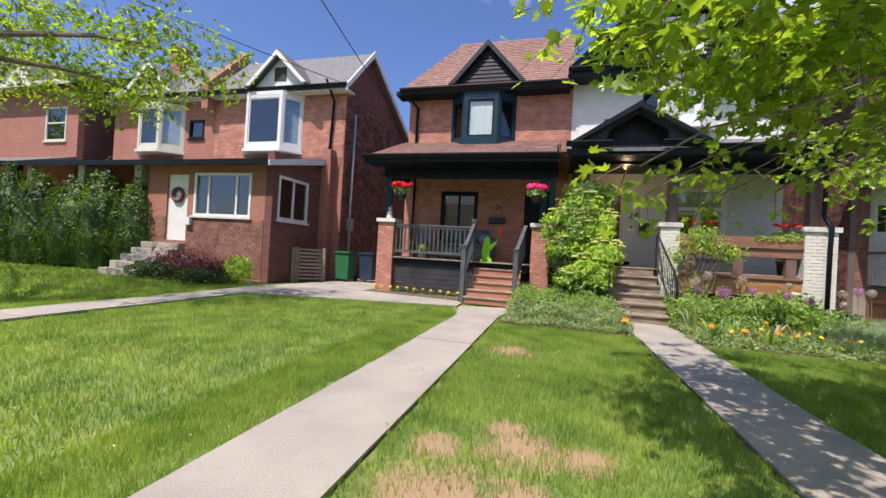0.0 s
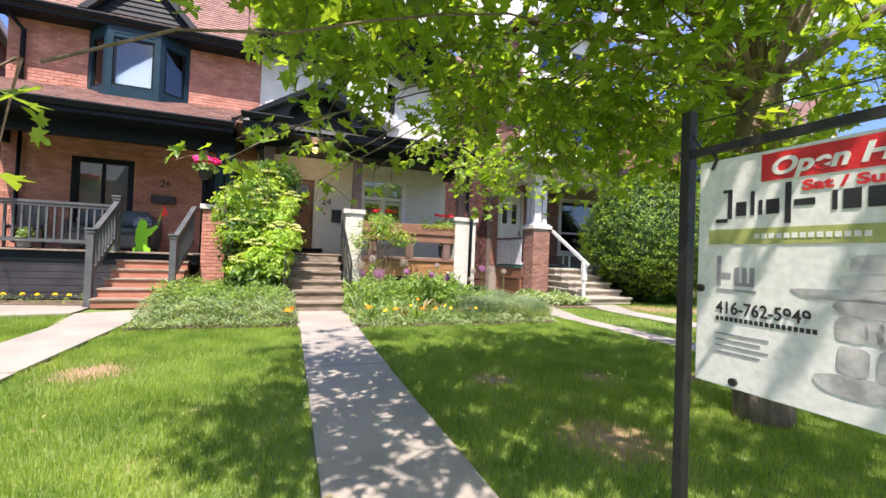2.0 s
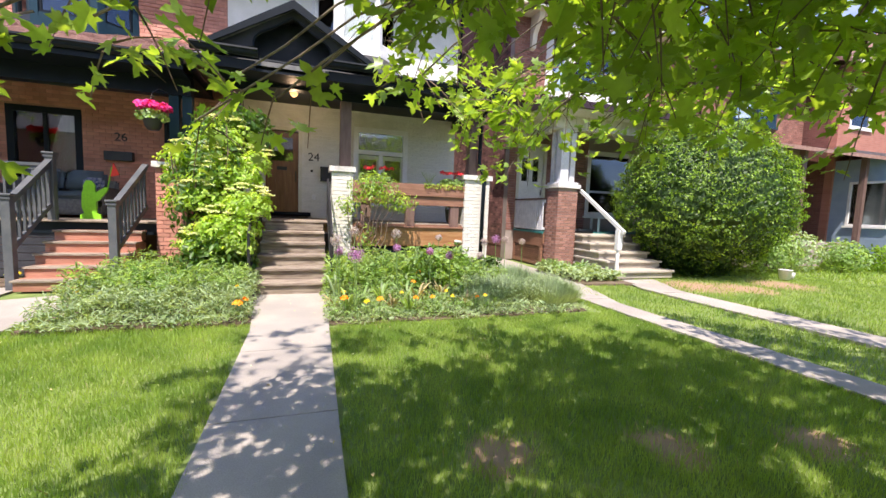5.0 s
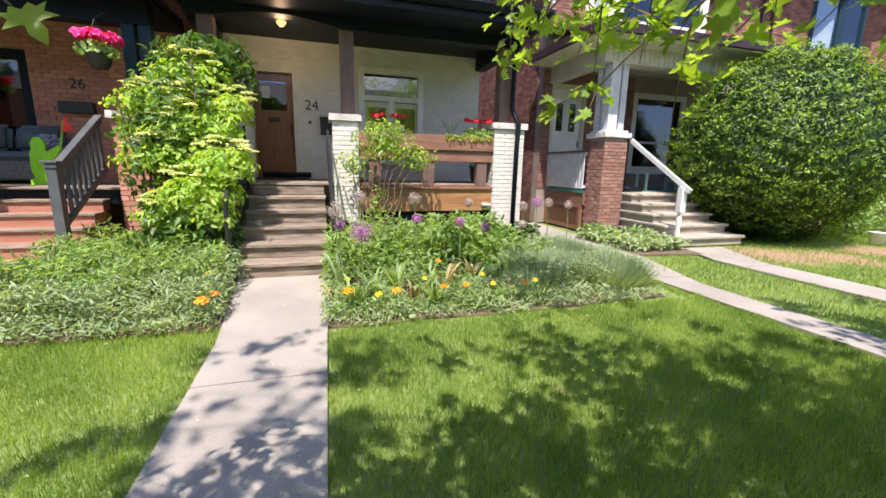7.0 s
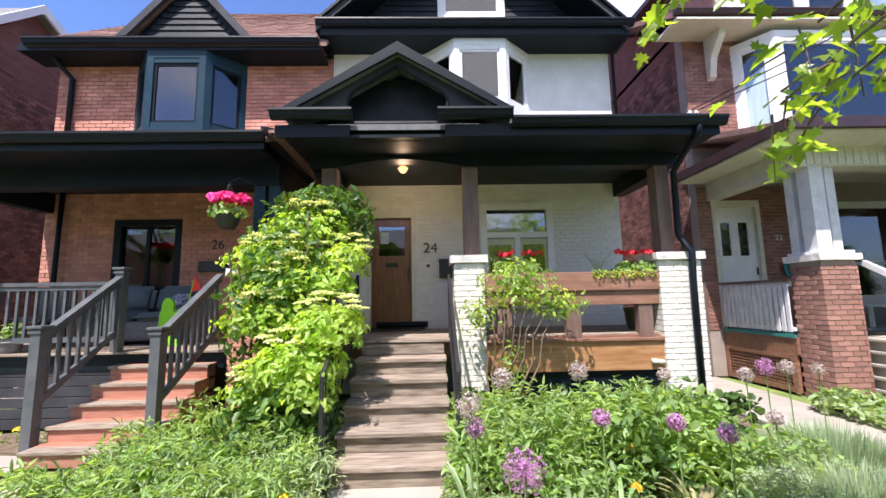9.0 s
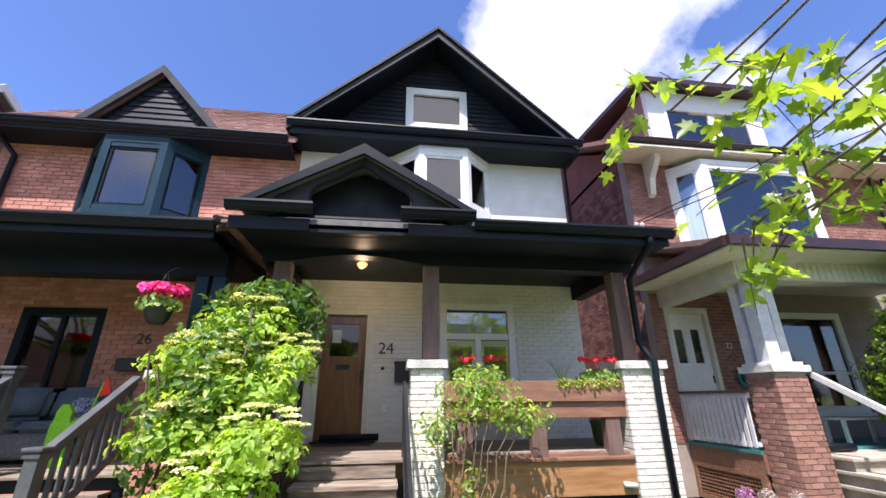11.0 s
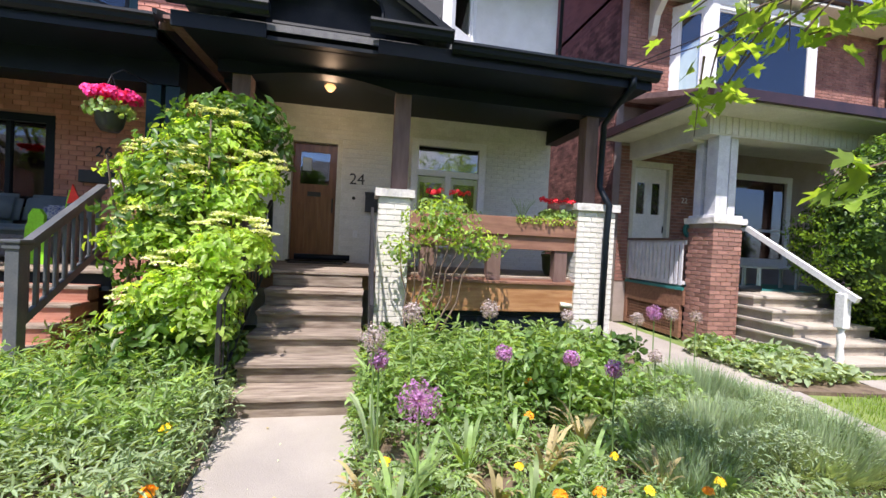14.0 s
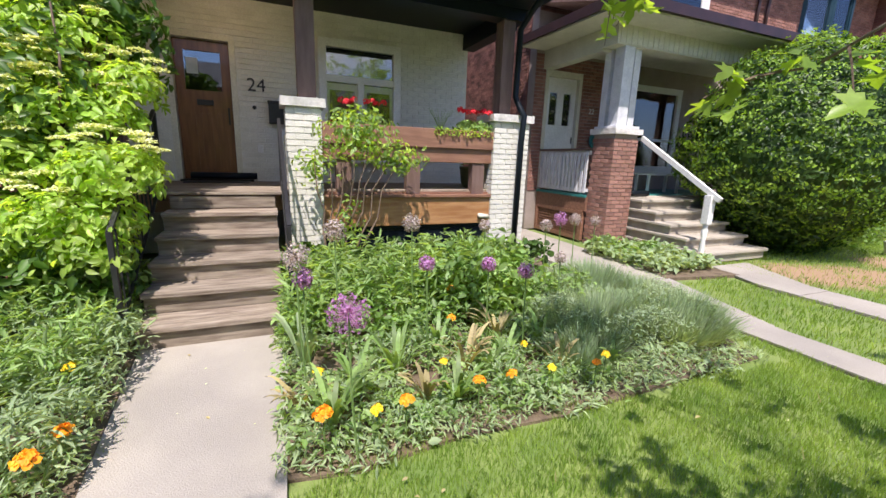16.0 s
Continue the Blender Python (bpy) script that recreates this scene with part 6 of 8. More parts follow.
maple = thing("maple_tree", (4.7, 2.85, G), "maple tree with drooping bright green leaves beside the sign", "tree")
tb = bmesh.new()
limb(tb, (4.7, 2.85, G - 0.1), (4.62, 2.9, 3.2), 0.21, 0.15, 0, 0.1, 9)
part("trunk", tb, "bark", maple, smooth=True)
LUMPS = [  # centre, half sizes, twigs
    # high lumps out of view, added to throw dappled shade on walk and lawn
    ((0.6, 3.0, 6.3), (0.75, 1.1, 0.4), 42), ((1.9, 1.6, 6.0), (0.9, 0.9, 0.4), 40),
    ((4.9, 0.9, 5.4), (2.6, 1.9, 1.1), 150), ((4.2, 1.4, 4.5), (2.4, 1.9, 0.8), 150), ((7.2, 3.2, 5.0), (1.6, 1.4, 0.9), 110), ((2.1, 2.7, 3.75), (1.3, 0.9, 0.5), 120), ((1.15, 2.4, 3.35), (0.9, 0.8, 0.4), 80),
    ((1.0, 1.5, 3.5), (0.6, 0.6, 0.35), 40), ((3.2, 3.8, 3.15), (0.95, 0.6, 0.45), 75), ((4.6, 4.1, 3.1), (1.1, 0.9, 0.5), 80), ((6.2, 3.3, 3.3), (1.2, 1.3, 0.6), 95),
    ((5.9, 1.0, 3.6), (1.8, 1.3, 0.7), 130), ((3.0, 1.8, 3.55), (1.3, 1.0, 0.5), 110), ((2.2, 3.5, 3.1), (0.9, 0.45, 0.38), 60), ((4.0, 3.2, 3.1), (1.2, 0.9, 0.5), 100),
    ((3.92, 6.48, 3.51), (0.3, 0.25, 0.14), 7),
    ((3.78, 6.73, 3.23), (0.18, 0.16, 0.1), 4),
    ((3.41, 6.84, 3.51), (0.14, 0.14, 0.1), 4),
    ((3.68, 6.85, 2.93), (0.1, 0.12, 0.05), 3),
    ((3.86, 6.72, 2.97), (0.2, 0.16, 0.08), 5),
    ((4.13, 6.53, 3.12), (0.22, 0.2, 0.13), 6),
    ((3.63, 6.73, 3.60), (0.2, 0.14, 0.08), 4),
    ((4.25, 6.45, 3.45), (0.3, 0.25, 0.2), 6),
    ((4.84, 5.97, 2.71), (0.25, 0.25, 0.14), 6),
    ((4.11, 6.30, 2.43), (0.14, 0.1, 0.05), 3),
    ((1.64, 4.64, 2.55), (0.14, 0.1, 0.1), 3),
    ((1.87, 4.30, 2.39), (0.05, 0.05, 0.05), 1),
    ((2.03, 4.28, 2.51), (0.06, 0.05, 0.04), 1),
    ((1.43, 4.74, 2.32), (0.08, 0.08, 0.08), 2),
    ((2.79, 5.20, 2.88), (0.3, 0.2, 0.14), 10),
    ((3.46, 5.14, 2.81), (0.35, 0.25, 0.2), 14),
    ((3.96, 4.73, 2.83), (0.35, 0.25, 0.2), 14),
    ((4.33, 4.27, 2.80), (0.5, 0.35, 0.25), 20),
    ((3.58, 5.04, 2.44), (0.14, 0.12, 0.1), 4),
    ((0.75, 4.06, 2.29), (0.16, 0.12, 0.06), 4),
    ((1.20, 4.28, 2.61), (0.26, 0.2, 0.15), 9),
    ((0.45, 2.41, 2.21), (0.08, 0.08, 0.1), 2),
    ((0.3, 2.55, 2.95), (0.25, 0.25, 0.2), 9), ((3.6, 4.9, 2.75), (0.4, 0.3, 0.15), 9), ((3.0, 3.4, 2.6), (0.3, 0.3, 0.15), 10),
    ((7.3, 1.4, 4.2), (1.3, 1.6, 0.9), 90), ((2.4, 0.6, 4.2), (1.6, 1.0, 0.5), 90), ((1.4, 3.5, 3.35), (0.7, 0.35, 0.28), 32), ((0.3, 2.6, 3.35), (0.35, 0.4, 0.25), 16),
]
tw = bmesh.new()
P, N = [], []
fork = (4.62, 2.9, 3.0)
bm = bmesh.new()
for c, w, n in LUMPS:
    end = (c[0], c[1], c[2])
    far = (Vector(end) - Vector(fork)).length
    mid = Vector(fork).lerp(Vector(end), 0.5) + Vector((0, 0, 0.35))
    thin = 0.25 if n < 25 else 0.65
    limb(bm, fork, mid, (0.03 + 0.012 * math.sqrt(n) * 0.35) * thin, (0.02 + 0.004 * math.sqrt(n) * 0.5) * thin, 0.1, 0.12 if n > 24 else 0.45)
    limb(bm, mid, end, (0.02 + 0.004 * math.sqrt(n) * 0.5) * thin, 0.006, 0.12)
    for k in range(4 if n > 24 else 0):
        q = Vector(end) + Vector([nrng.uniform(-a, a) * 0.8 for a in w])
        limb(bm, mid.lerp(Vector(end), 0.3 + 0.2 * k), q, 0.012 * thin, 0.004, 0.05, 0.1, 5)
    p, q = twig_leaves(c, w, n, 0.42 if n > 11 else 0.26, 12 if n > 25 else 7 if n > 11 else 5, 0.1, tw)
    P += p
    N += q
part("branchwork", bm, "bark", maple, kind="stuff", smooth=True)
part("twig", tw, "twig", maple, kind="stuff")
leaves("crown", P, N, 0.09, "maple", "maple", maple, droop=0.35)

# street tree on the other side, its crown over the lawn
tree2 = thing("street_tree", (-9.3, 2.6, G), "street tree with fine green leaves beyond the lawn", "tree")
tb = bmesh.new()
limb(tb, (-9.3, 2.6, G - 0.1), (-9.2, 2.8, 4.0), 0.22, 0.16, 0, 0.1)
part("trunk", tb, "bark", tree2, smooth=True)
bm, tw, P, N = bmesh.new(), bmesh.new(), [], []
for c, w, n in (((-9.0, 4.6, 6.3), (2.2, 2.0, 1.3), 330), ((-7.2, 6.3, 5.3), (0.9, 1.0, 0.6), 100), ((-10.8, 6.2, 5.6), (1.8, 1.2, 0.9), 200), ((-9.3, 6.8, 4.9), (1.0, 0.8, 0.5), 90), ((-12.5, 4.0, 6.3), (2.0, 2.0, 1.5), 200), ((-14.8, 5.6, 6.0), (2.4, 2.0, 1.2), 230), ((-18.0, 5.8, 6.3), (2.4, 2.0, 1.2), 190)):
    limb(bm, (-9.2, 2.8, 3.8), c, 0.08, 0.015, 0.3)
    p, q = twig_leaves(c, w, n, 0.5, 8, 0.09, tw)
    P += p
    N += q
part("branchwork", bm, "bark", tree2, kind="stuff")
part("twig", tw, "twig", tree2, kind="stuff")
leaves("crown", P, N, 0.12, "oval", "maple", tree2, droop=0.3)

# cedars and shrubs at the left pair
for i, (x, y, h, r) in enumerate(((-13.3, 10.2, 3.2, 0.75), (-14.4, 9.9, 3.5, 0.8), (-15.6, 9.9, 3.1, 0.9), (-17.0, 9.7, 3.2, 0.9), (-18.4, 9.6, 3.5, 0.9), (-19.8, 9.5, 3.3, 0.9))):
    t = thing("cedar_shrub", (x, y, G), "dense yellow-green cedar shrub in a row before the porch", "shrub", "cedar row")
    part("stem", tube(bmesh.new(), [(x, y, G - 0.1), (x, y, G + h * 0.7)], [0.06, 0.02]), "bark", t)
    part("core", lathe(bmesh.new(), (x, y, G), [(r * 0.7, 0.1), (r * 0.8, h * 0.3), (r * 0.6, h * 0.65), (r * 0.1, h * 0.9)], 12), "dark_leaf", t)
    p, q = shell((x, y, G + h * 0.42), (r, r, h * 0.55), 4200, 0.3, -0.9, 0.3)
    zz = np.clip((p[:, 2] - G) / h, 0, 1)
    p[:, :2] = np.array([x, y]) + (p[:, :2] - np.array([x, y])) * (1.1 - 0.5 * zz[:, None] ** 2)
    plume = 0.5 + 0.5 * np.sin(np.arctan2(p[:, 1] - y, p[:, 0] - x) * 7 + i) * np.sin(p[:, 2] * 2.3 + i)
    p[:, :2] = np.array([x, y]) + (p[:, :2] - np.array([x, y])) * (0.88 + 0.22 * plume[:, None])
    # tree shade and plume hollows are put into the dark leaves; crests stay bright
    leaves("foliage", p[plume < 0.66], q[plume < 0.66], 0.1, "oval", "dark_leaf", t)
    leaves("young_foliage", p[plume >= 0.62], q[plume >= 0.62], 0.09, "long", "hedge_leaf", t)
for x, y, r, h, m_, lab in ((-10.3, 9.3, 1.0, 0.75, "purple_leaf", "low purple-leaved shrub before the brick porch"), (-9.4, 9.4, 0.6, 0.5, "purple_leaf", "low purple-leaved shrub before the brick porch"), (-8.55, 9.5, 0.45, 0.6, "vine_leaf", "small bright green shrub at the porch corner"), (-10.8, 8.9, 0.9, 0.4, "dark_leaf", "low dark green shrub beside the stone steps"), (-9.3, 9.0, 0.9, 0.3, "dark_leaf", "low dark green shrub beside the stone steps")):
    t = thing("low_shrub", (x, y, G), lab, "shrub")
    part("stem", tube(bmesh.new(), [(x, y, G - 0.1), (x, y, G + h * 0.6)], 0.02), "twig", t)
    p, q = shell((x, y, G + h * 0.55), (r, r * 0.6, h * 0.75), 1500, 0.8, -0.9)
    leaves("foliage", p, q, 0.08, "oval", m_, t)

# big round hedge by the concrete steps
hedge = thing("round_hedge", (11.75, 10.15, G), "large clipped round yew bush with yellow-green tips", "shrub")
part("stem", tube(bmesh.new(), [(11.75, 10.15, G - 0.1), (11.75, 10.15, G + 2)], [0.15, 0.05]), "bark", hedge)
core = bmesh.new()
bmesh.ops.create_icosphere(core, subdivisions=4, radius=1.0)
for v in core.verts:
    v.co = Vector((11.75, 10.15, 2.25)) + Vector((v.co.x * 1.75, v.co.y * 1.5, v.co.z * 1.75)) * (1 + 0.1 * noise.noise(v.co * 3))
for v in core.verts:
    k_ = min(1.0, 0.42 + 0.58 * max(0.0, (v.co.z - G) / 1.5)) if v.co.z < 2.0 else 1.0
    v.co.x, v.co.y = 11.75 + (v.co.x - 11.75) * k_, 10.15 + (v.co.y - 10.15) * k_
# core and inner leaves are darkened to paint the bush's shaded hollows
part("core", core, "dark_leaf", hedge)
C_H = np.array([11.75, 10.15, 2.3])
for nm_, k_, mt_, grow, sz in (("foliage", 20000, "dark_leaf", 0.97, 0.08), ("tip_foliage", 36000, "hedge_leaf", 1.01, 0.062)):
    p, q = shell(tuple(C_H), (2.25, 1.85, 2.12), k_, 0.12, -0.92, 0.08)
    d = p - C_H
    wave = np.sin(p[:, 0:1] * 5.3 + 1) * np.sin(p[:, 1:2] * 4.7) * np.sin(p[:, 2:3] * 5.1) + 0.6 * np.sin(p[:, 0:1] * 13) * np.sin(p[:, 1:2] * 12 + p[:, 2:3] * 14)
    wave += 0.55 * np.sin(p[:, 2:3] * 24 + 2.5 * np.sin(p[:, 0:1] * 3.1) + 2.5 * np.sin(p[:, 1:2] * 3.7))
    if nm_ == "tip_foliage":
        # light tips kept to bulges and upper parts, painting the sunlit top
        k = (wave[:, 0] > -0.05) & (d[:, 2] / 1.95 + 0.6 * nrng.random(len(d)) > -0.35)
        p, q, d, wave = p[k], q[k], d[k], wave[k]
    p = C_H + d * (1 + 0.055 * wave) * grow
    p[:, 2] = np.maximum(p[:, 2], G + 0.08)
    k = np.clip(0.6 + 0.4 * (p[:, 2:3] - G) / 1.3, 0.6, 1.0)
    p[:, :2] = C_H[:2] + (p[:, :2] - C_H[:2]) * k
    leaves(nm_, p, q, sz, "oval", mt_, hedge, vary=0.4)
for x, y, r, h, m_ in ((14.4, 10.2, 0.9, 1.1, "bed_leaf"), (15.8, 10.4, 0.9, 1.0, "sage_leaf"), (17.4, 10.0, 0.8, 0.8, "bed_leaf"), (19.5, 9.8, 1.2, 0.7, "hedge_leaf"), (24, 9.8, 1.6, 0.9, "bed_leaf"), (28, 9.5, 1.6, 0.9, "hedge_leaf"), (33, 9.5, 2.0, 1.0, "bed_leaf")):
    t = thing("leafy_shrub", (x, y, G), "loose leafy green shrub at the edge of the lawn", "shrub", "shrubs along the far fronts")
    part("stem", tube(bmesh.new(), [(x, y, G - 0.1), (x, y, G + h * 0.6)], 0.02), "twig", t)
    p, q = shell((x, y, G + h * 0.5), (r, r * 0.7, h * 0.7), 1500, 0.8, -0.9)
    leaves("foliage", p, q, 0.11, "oval", m_, t)
# trees far along the row
for x, y, s in ((40, 7.5, 3.0), (52, 7, 4.0), (-30, 8, 3.5), (22, 30, 4.5), (-6.2, 30, 3.5), (62, 20, 6)):
    t = thing("distant_tree", (x, y, G), "leafy green tree in the distance", "tree", "distant trees")
    part("trunk", tube(bmesh.new(), [(x, y, G - 0.2), (x, y, G + s * 1.1)], [0.25, 0.12]), "bark", t)
    prs = [shell((x + dx * s, y + dy * s, G + s * (1.4 + dz)), (s * 0.6, s * 0.6, s * 0.5), 900, 0.7) for dx, dy, dz in ((0, 0, 0.4), (0.4, 0.1, 0), (-0.4, 0.2, 0.1), (0.1, -0.4, -0.1))]
    p, q = join(*prs)
    leaves("crown", p, q, 0.3, "oval", "maple", t)

# climbing hydrangea over the metal railing
vine = thing("climbing_hydrangea", (0.5, 9.8, G), "yellow-green climbing hydrangea with cream flower clusters by the stairs", "climbing plant")
st = bmesh.new()
for i in range(9):
    a = i * 0.7
    limb(st, (0.55 + 0.35 * math.cos(a), 9.6 + 0.4 * math.sin(a), G - 0.05), (0.45 + 0.5 * math.cos(a * 1.3), 9.9 + 0.4 * math.sin(a * 1.7), 2.2 + 0.12 * i), 0.022, 0.008, 0, 0.2)
part("stem", st, "twig", vine, kind="stuff")
VL = [((0.6, 10.3, 3.0), (0.5, 0.4, 0.26)), ((0.3, 10.15, 2.62), (0.55, 0.42, 0.24)), ((0.7, 9.95, 2.3), (0.55, 0.45, 0.26)), ((0.4, 9.85, 1.9), (0.5, 0.45, 0.26)), ((1.08, 9.5, 1.85), (0.36, 0.42, 0.24)),
      ((0.8, 9.4, 1.5), (0.48, 0.4, 0.24)), ((0.5, 9.5, 1.25), (0.4, 0.36, 0.2)), ((-0.1, 10.3, 2.3), (0.22, 0.26, 0.15)), ((0.95, 9.3, 1.25), (0.26, 0.32, 0.2)), ((1.1, 10.1, 2.6), (0.26, 0.33, 0.22))]
P, Q, F, FN = [], [], [], []
for c, w in VL:
    k = int(1900 * w[0] * w[1] / 0.3)
    p, q = shell(c, w, k, 0.5, -0.55, 0.35)
    q[:, 2] += 0.7
    P.append(p)
    Q.append(q)
leaves("foliage", np.concatenate(P), np.concatenate(Q), 0.08, "oval", "vine_leaf", vine, droop=0.3)
# inner leaves coloured darker to give the shade in the vine's gaps
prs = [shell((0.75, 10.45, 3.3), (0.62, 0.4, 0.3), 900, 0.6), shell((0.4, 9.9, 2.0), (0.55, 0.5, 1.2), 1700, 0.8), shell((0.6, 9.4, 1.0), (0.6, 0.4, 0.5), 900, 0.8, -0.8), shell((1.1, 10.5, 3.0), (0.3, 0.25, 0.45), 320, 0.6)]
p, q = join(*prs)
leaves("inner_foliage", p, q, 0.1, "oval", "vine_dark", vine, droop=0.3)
for c, w in VL:
    for _ in range(int(24 * w[0] / 0.5)):
        a, b = nrng.uniform(0, math.tau), math.sqrt(nrng.uniform(0.05, 0.95))
        x, y = c[0] + w[0] * b * math.cos(a), c[1] + w[1] * b * math.sin(a)
        z = c[2] + w[2] * math.sqrt(max(0.05, 1 - b * b)) * 1.25 + 0.05
        k = 90
        ang, rr = nrng.uniform(0, math.tau, k), 0.085 * np.sqrt(nrng.random(k))
        p = np.stack([x + rr * np.cos(ang), y + rr * np.sin(ang), z + 0.012 * nrng.random(k) + 0.03 - 2.5 * rr**2], 1)
        q = np.stack([nrng.normal(0, 0.4, k), nrng.normal(0, 0.4, k), np.ones(k)], 1)
        leaves("lacecap", p, q, 0.022, "round", "cream_flower", vine)

# rose at the pillar
rose = thing("rose_shrub", (2.9, 10.55, G), "rose shrub with thin stems trained before the timber planks", "shrub")
st = bmesh.new()
for i in range(8):
    limb(st, (2.85 + 0.03 * i, 10.45, G - 0.05), (2.75 + 0.16 * i, 10.45 + 0.03 * (i % 3), 2.3 - 0.05 * abs(i - 3)), 0.016, 0.005, 0.1, 0.25)
part("stem", st, "twig", rose, kind="stuff")
prs = [shell((3.25, 10.5, 2.3), (0.5, 0.25, 0.35), 620, 0.9), shell((3.75, 10.5, 2.05), (0.4, 0.2, 0.22), 320, 0.9), shell((2.75, 10.5, 1.9), (0.28, 0.2, 0.25), 150, 0.9), shell((3.1, 10.45, 1.2), (0.25, 0.2, 0.4), 130, 0.9)]
p, q = join(*prs)
leaves("foliage", p[::2], q[::2], 0.075, "oval", "bed_leaf", rose, droop=0.2)
leaves("young_foliage", p[1::2], q[1::2], 0.07, "oval", "vine_leaf", rose, droop=0.2)


def leaf_patch(name, x0, x1, y0, y1, h0, h1, n, size, shape, material, label, up=0.8, inside=None):
    x, y = nrng.uniform(x0, x1, n), nrng.uniform(y0, y1, n)
    if inside is not None:
        k = inside(x, y)
        x, y = x[k], y[k]
    n = len(x)
    lump = 0.6 + 0.4 * np.sin(x * 5 + 1.3) * np.sin(y * 6 + 0.4)
    z = G + (h0 + (h1 - h0) * lump) * nrng.random(n) ** 0.5
    q = nrng.normal(size=(n, 3)) * 0.5
    q[:, 2] += up
    return leaves(name, np.stack([x, y, z], 1), q, size, shape, material, None, label, "stuff", droop=-0.1)


# beds
bed = lambda x, y: (x > 2.22 + 0.06 * np.sin(y * 7)) & (y > 7.2 + 0.07 * np.sin(x * 6)) & ~((x > 6.1))
gaps = lambda x, y: bed(x, y) & (np.sin(x * 7.1 + 2 * np.sin(y * 3)) * np.sin(y * 8.3 + x) > -0.45)
leaf_patch("bed_foliage", 2.2, 4.4, 7.25, 8.9, 0.03, 0.2, 2600, 0.06, "oval", "bed_leaf", "mixed green leaves of the flower bed", inside=gaps)
leaf_patch("bed_foliage", 2.2, 4.9, 7.2, 9.0, 0.02, 0.26, 7500, 0.055, "long", "sage_leaf", "fine grey-green ferny leaves of the bed", inside=gaps)
leaf_patch("bed_foliage", 2.2, 5.3, 8.3, 10.4, 0.1, 0.5, 7500, 0.07, "oval", "bed_leaf", "lush green leaves of the flower bed", inside=gaps)
leaf_patch("bed_foliage", 2.3, 4.9, 8.5, 10.4, 0.25, 0.7, 5200, 0.13, "long", "bed_leaf", "taller green leaves in the middle of the bed", inside=gaps)
leaf_patch("bed_foliage", 3.6, 4.7, 8.4, 9.4, 0.3, 0.85, 1200, 0.1, "oval", "bed_leaf", "bright green leafy plant in the bed", inside=bed)
leaf_patch("bed_foliage", 2.3, 5.9, 9.9, 10.8, 0.1, 0.45, 2600, 0.1, "round", "dark_leaf", "dark green leaves, deepened for shade under the timber planks", inside=bed)
leaf_patch("bed_foliage", 2.2, 5.8, 7.15, 8.3, 0.02, 0.12, 1300, 0.065, "oval", "sage_leaf", "low grey-green leaves along the bed's edge", inside=gaps)
leaf_patch("bed_edge_foliage", 2.2, 6.0, 7.1, 7.6, 0.0, 0.1, 3200, 0.06, "long", "sage_leaf", "low leaves spilling over the bed's edge", inside=lambda x, y: y > 7.14 + 0.05 * np.sin(x * 9))
leaf_patch("side_bed_edge_foliage", -0.8, 1.34, 7.28, 7.75, 0.0, 0.18, 2600, 0.065, "long", "sage_leaf", "low leaves spilling over the side bed's edge")
leaf_patch("side_bed_foliage", -0.8, 1.3, 7.45, 9.4, 0.1, 0.45, 11000, 0.075, "long", "sage_leaf", "grey-green leaves of the bed beside the stairs")
leaf_patch("side_bed_foliage", -0.75, 1.18, 8.0, 10.2, 0.2, 0.6, 8000, 0.09, "long", "bed_leaf", "green leaves of the bed beside the stairs")
leaf_patch("step_bed_foliage", 7.3, 8.6, 9.3, 10.9, 0.05, 0.3, 1500, 0.11, "oval", "sage_leaf", "low leaves beside the concrete steps")
leaf_patch("step_bed_foliage", 7.4, 8.3, 10.0, 11.0, 0.1, 0.3, 500, 0.1, "oval", "bed_leaf", "yellow-green leaves beside the brick pillar")


def strap_clump(x, y, r, h, n, material, label, width=0.018):
    """A clump of arching strap leaves."""
    t = thing("strap_leaf_clump", (x, y, G), label, "plant", "strap-leaved plants of the bed")
    V, T = [], []
    for i in range(n):
        a = nrng.uniform(0, math.tau)
        hh, rr = h * nrng.uniform(0.6, 1.1), r * nrng.uniform(0.5, 1.3)
        s = np.array([-math.sin(a), math.cos(a), 0]) * width
        k = len(V)
        m_ = 6
        for j in range(m_):
            u = j / (m_ - 1)
            c = np.array([x + math.cos(a) * rr * u, y + math.sin(a) * rr * u, G + hh * (1.9 * u - 1.15 * u * u)])
            w = s * (1 - u**3) * (0.6 + 0.8 * u * (1 - u) * 2)
            V += [c - w, c + w]
            if j:
                b = k + 2 * j
                T += [(b - 2, b - 1, b + 1), (b - 2, b + 1, b)]
    tri_mesh("blade", np.array(V), np.array(T), material, t, kind="stuff")
    return t


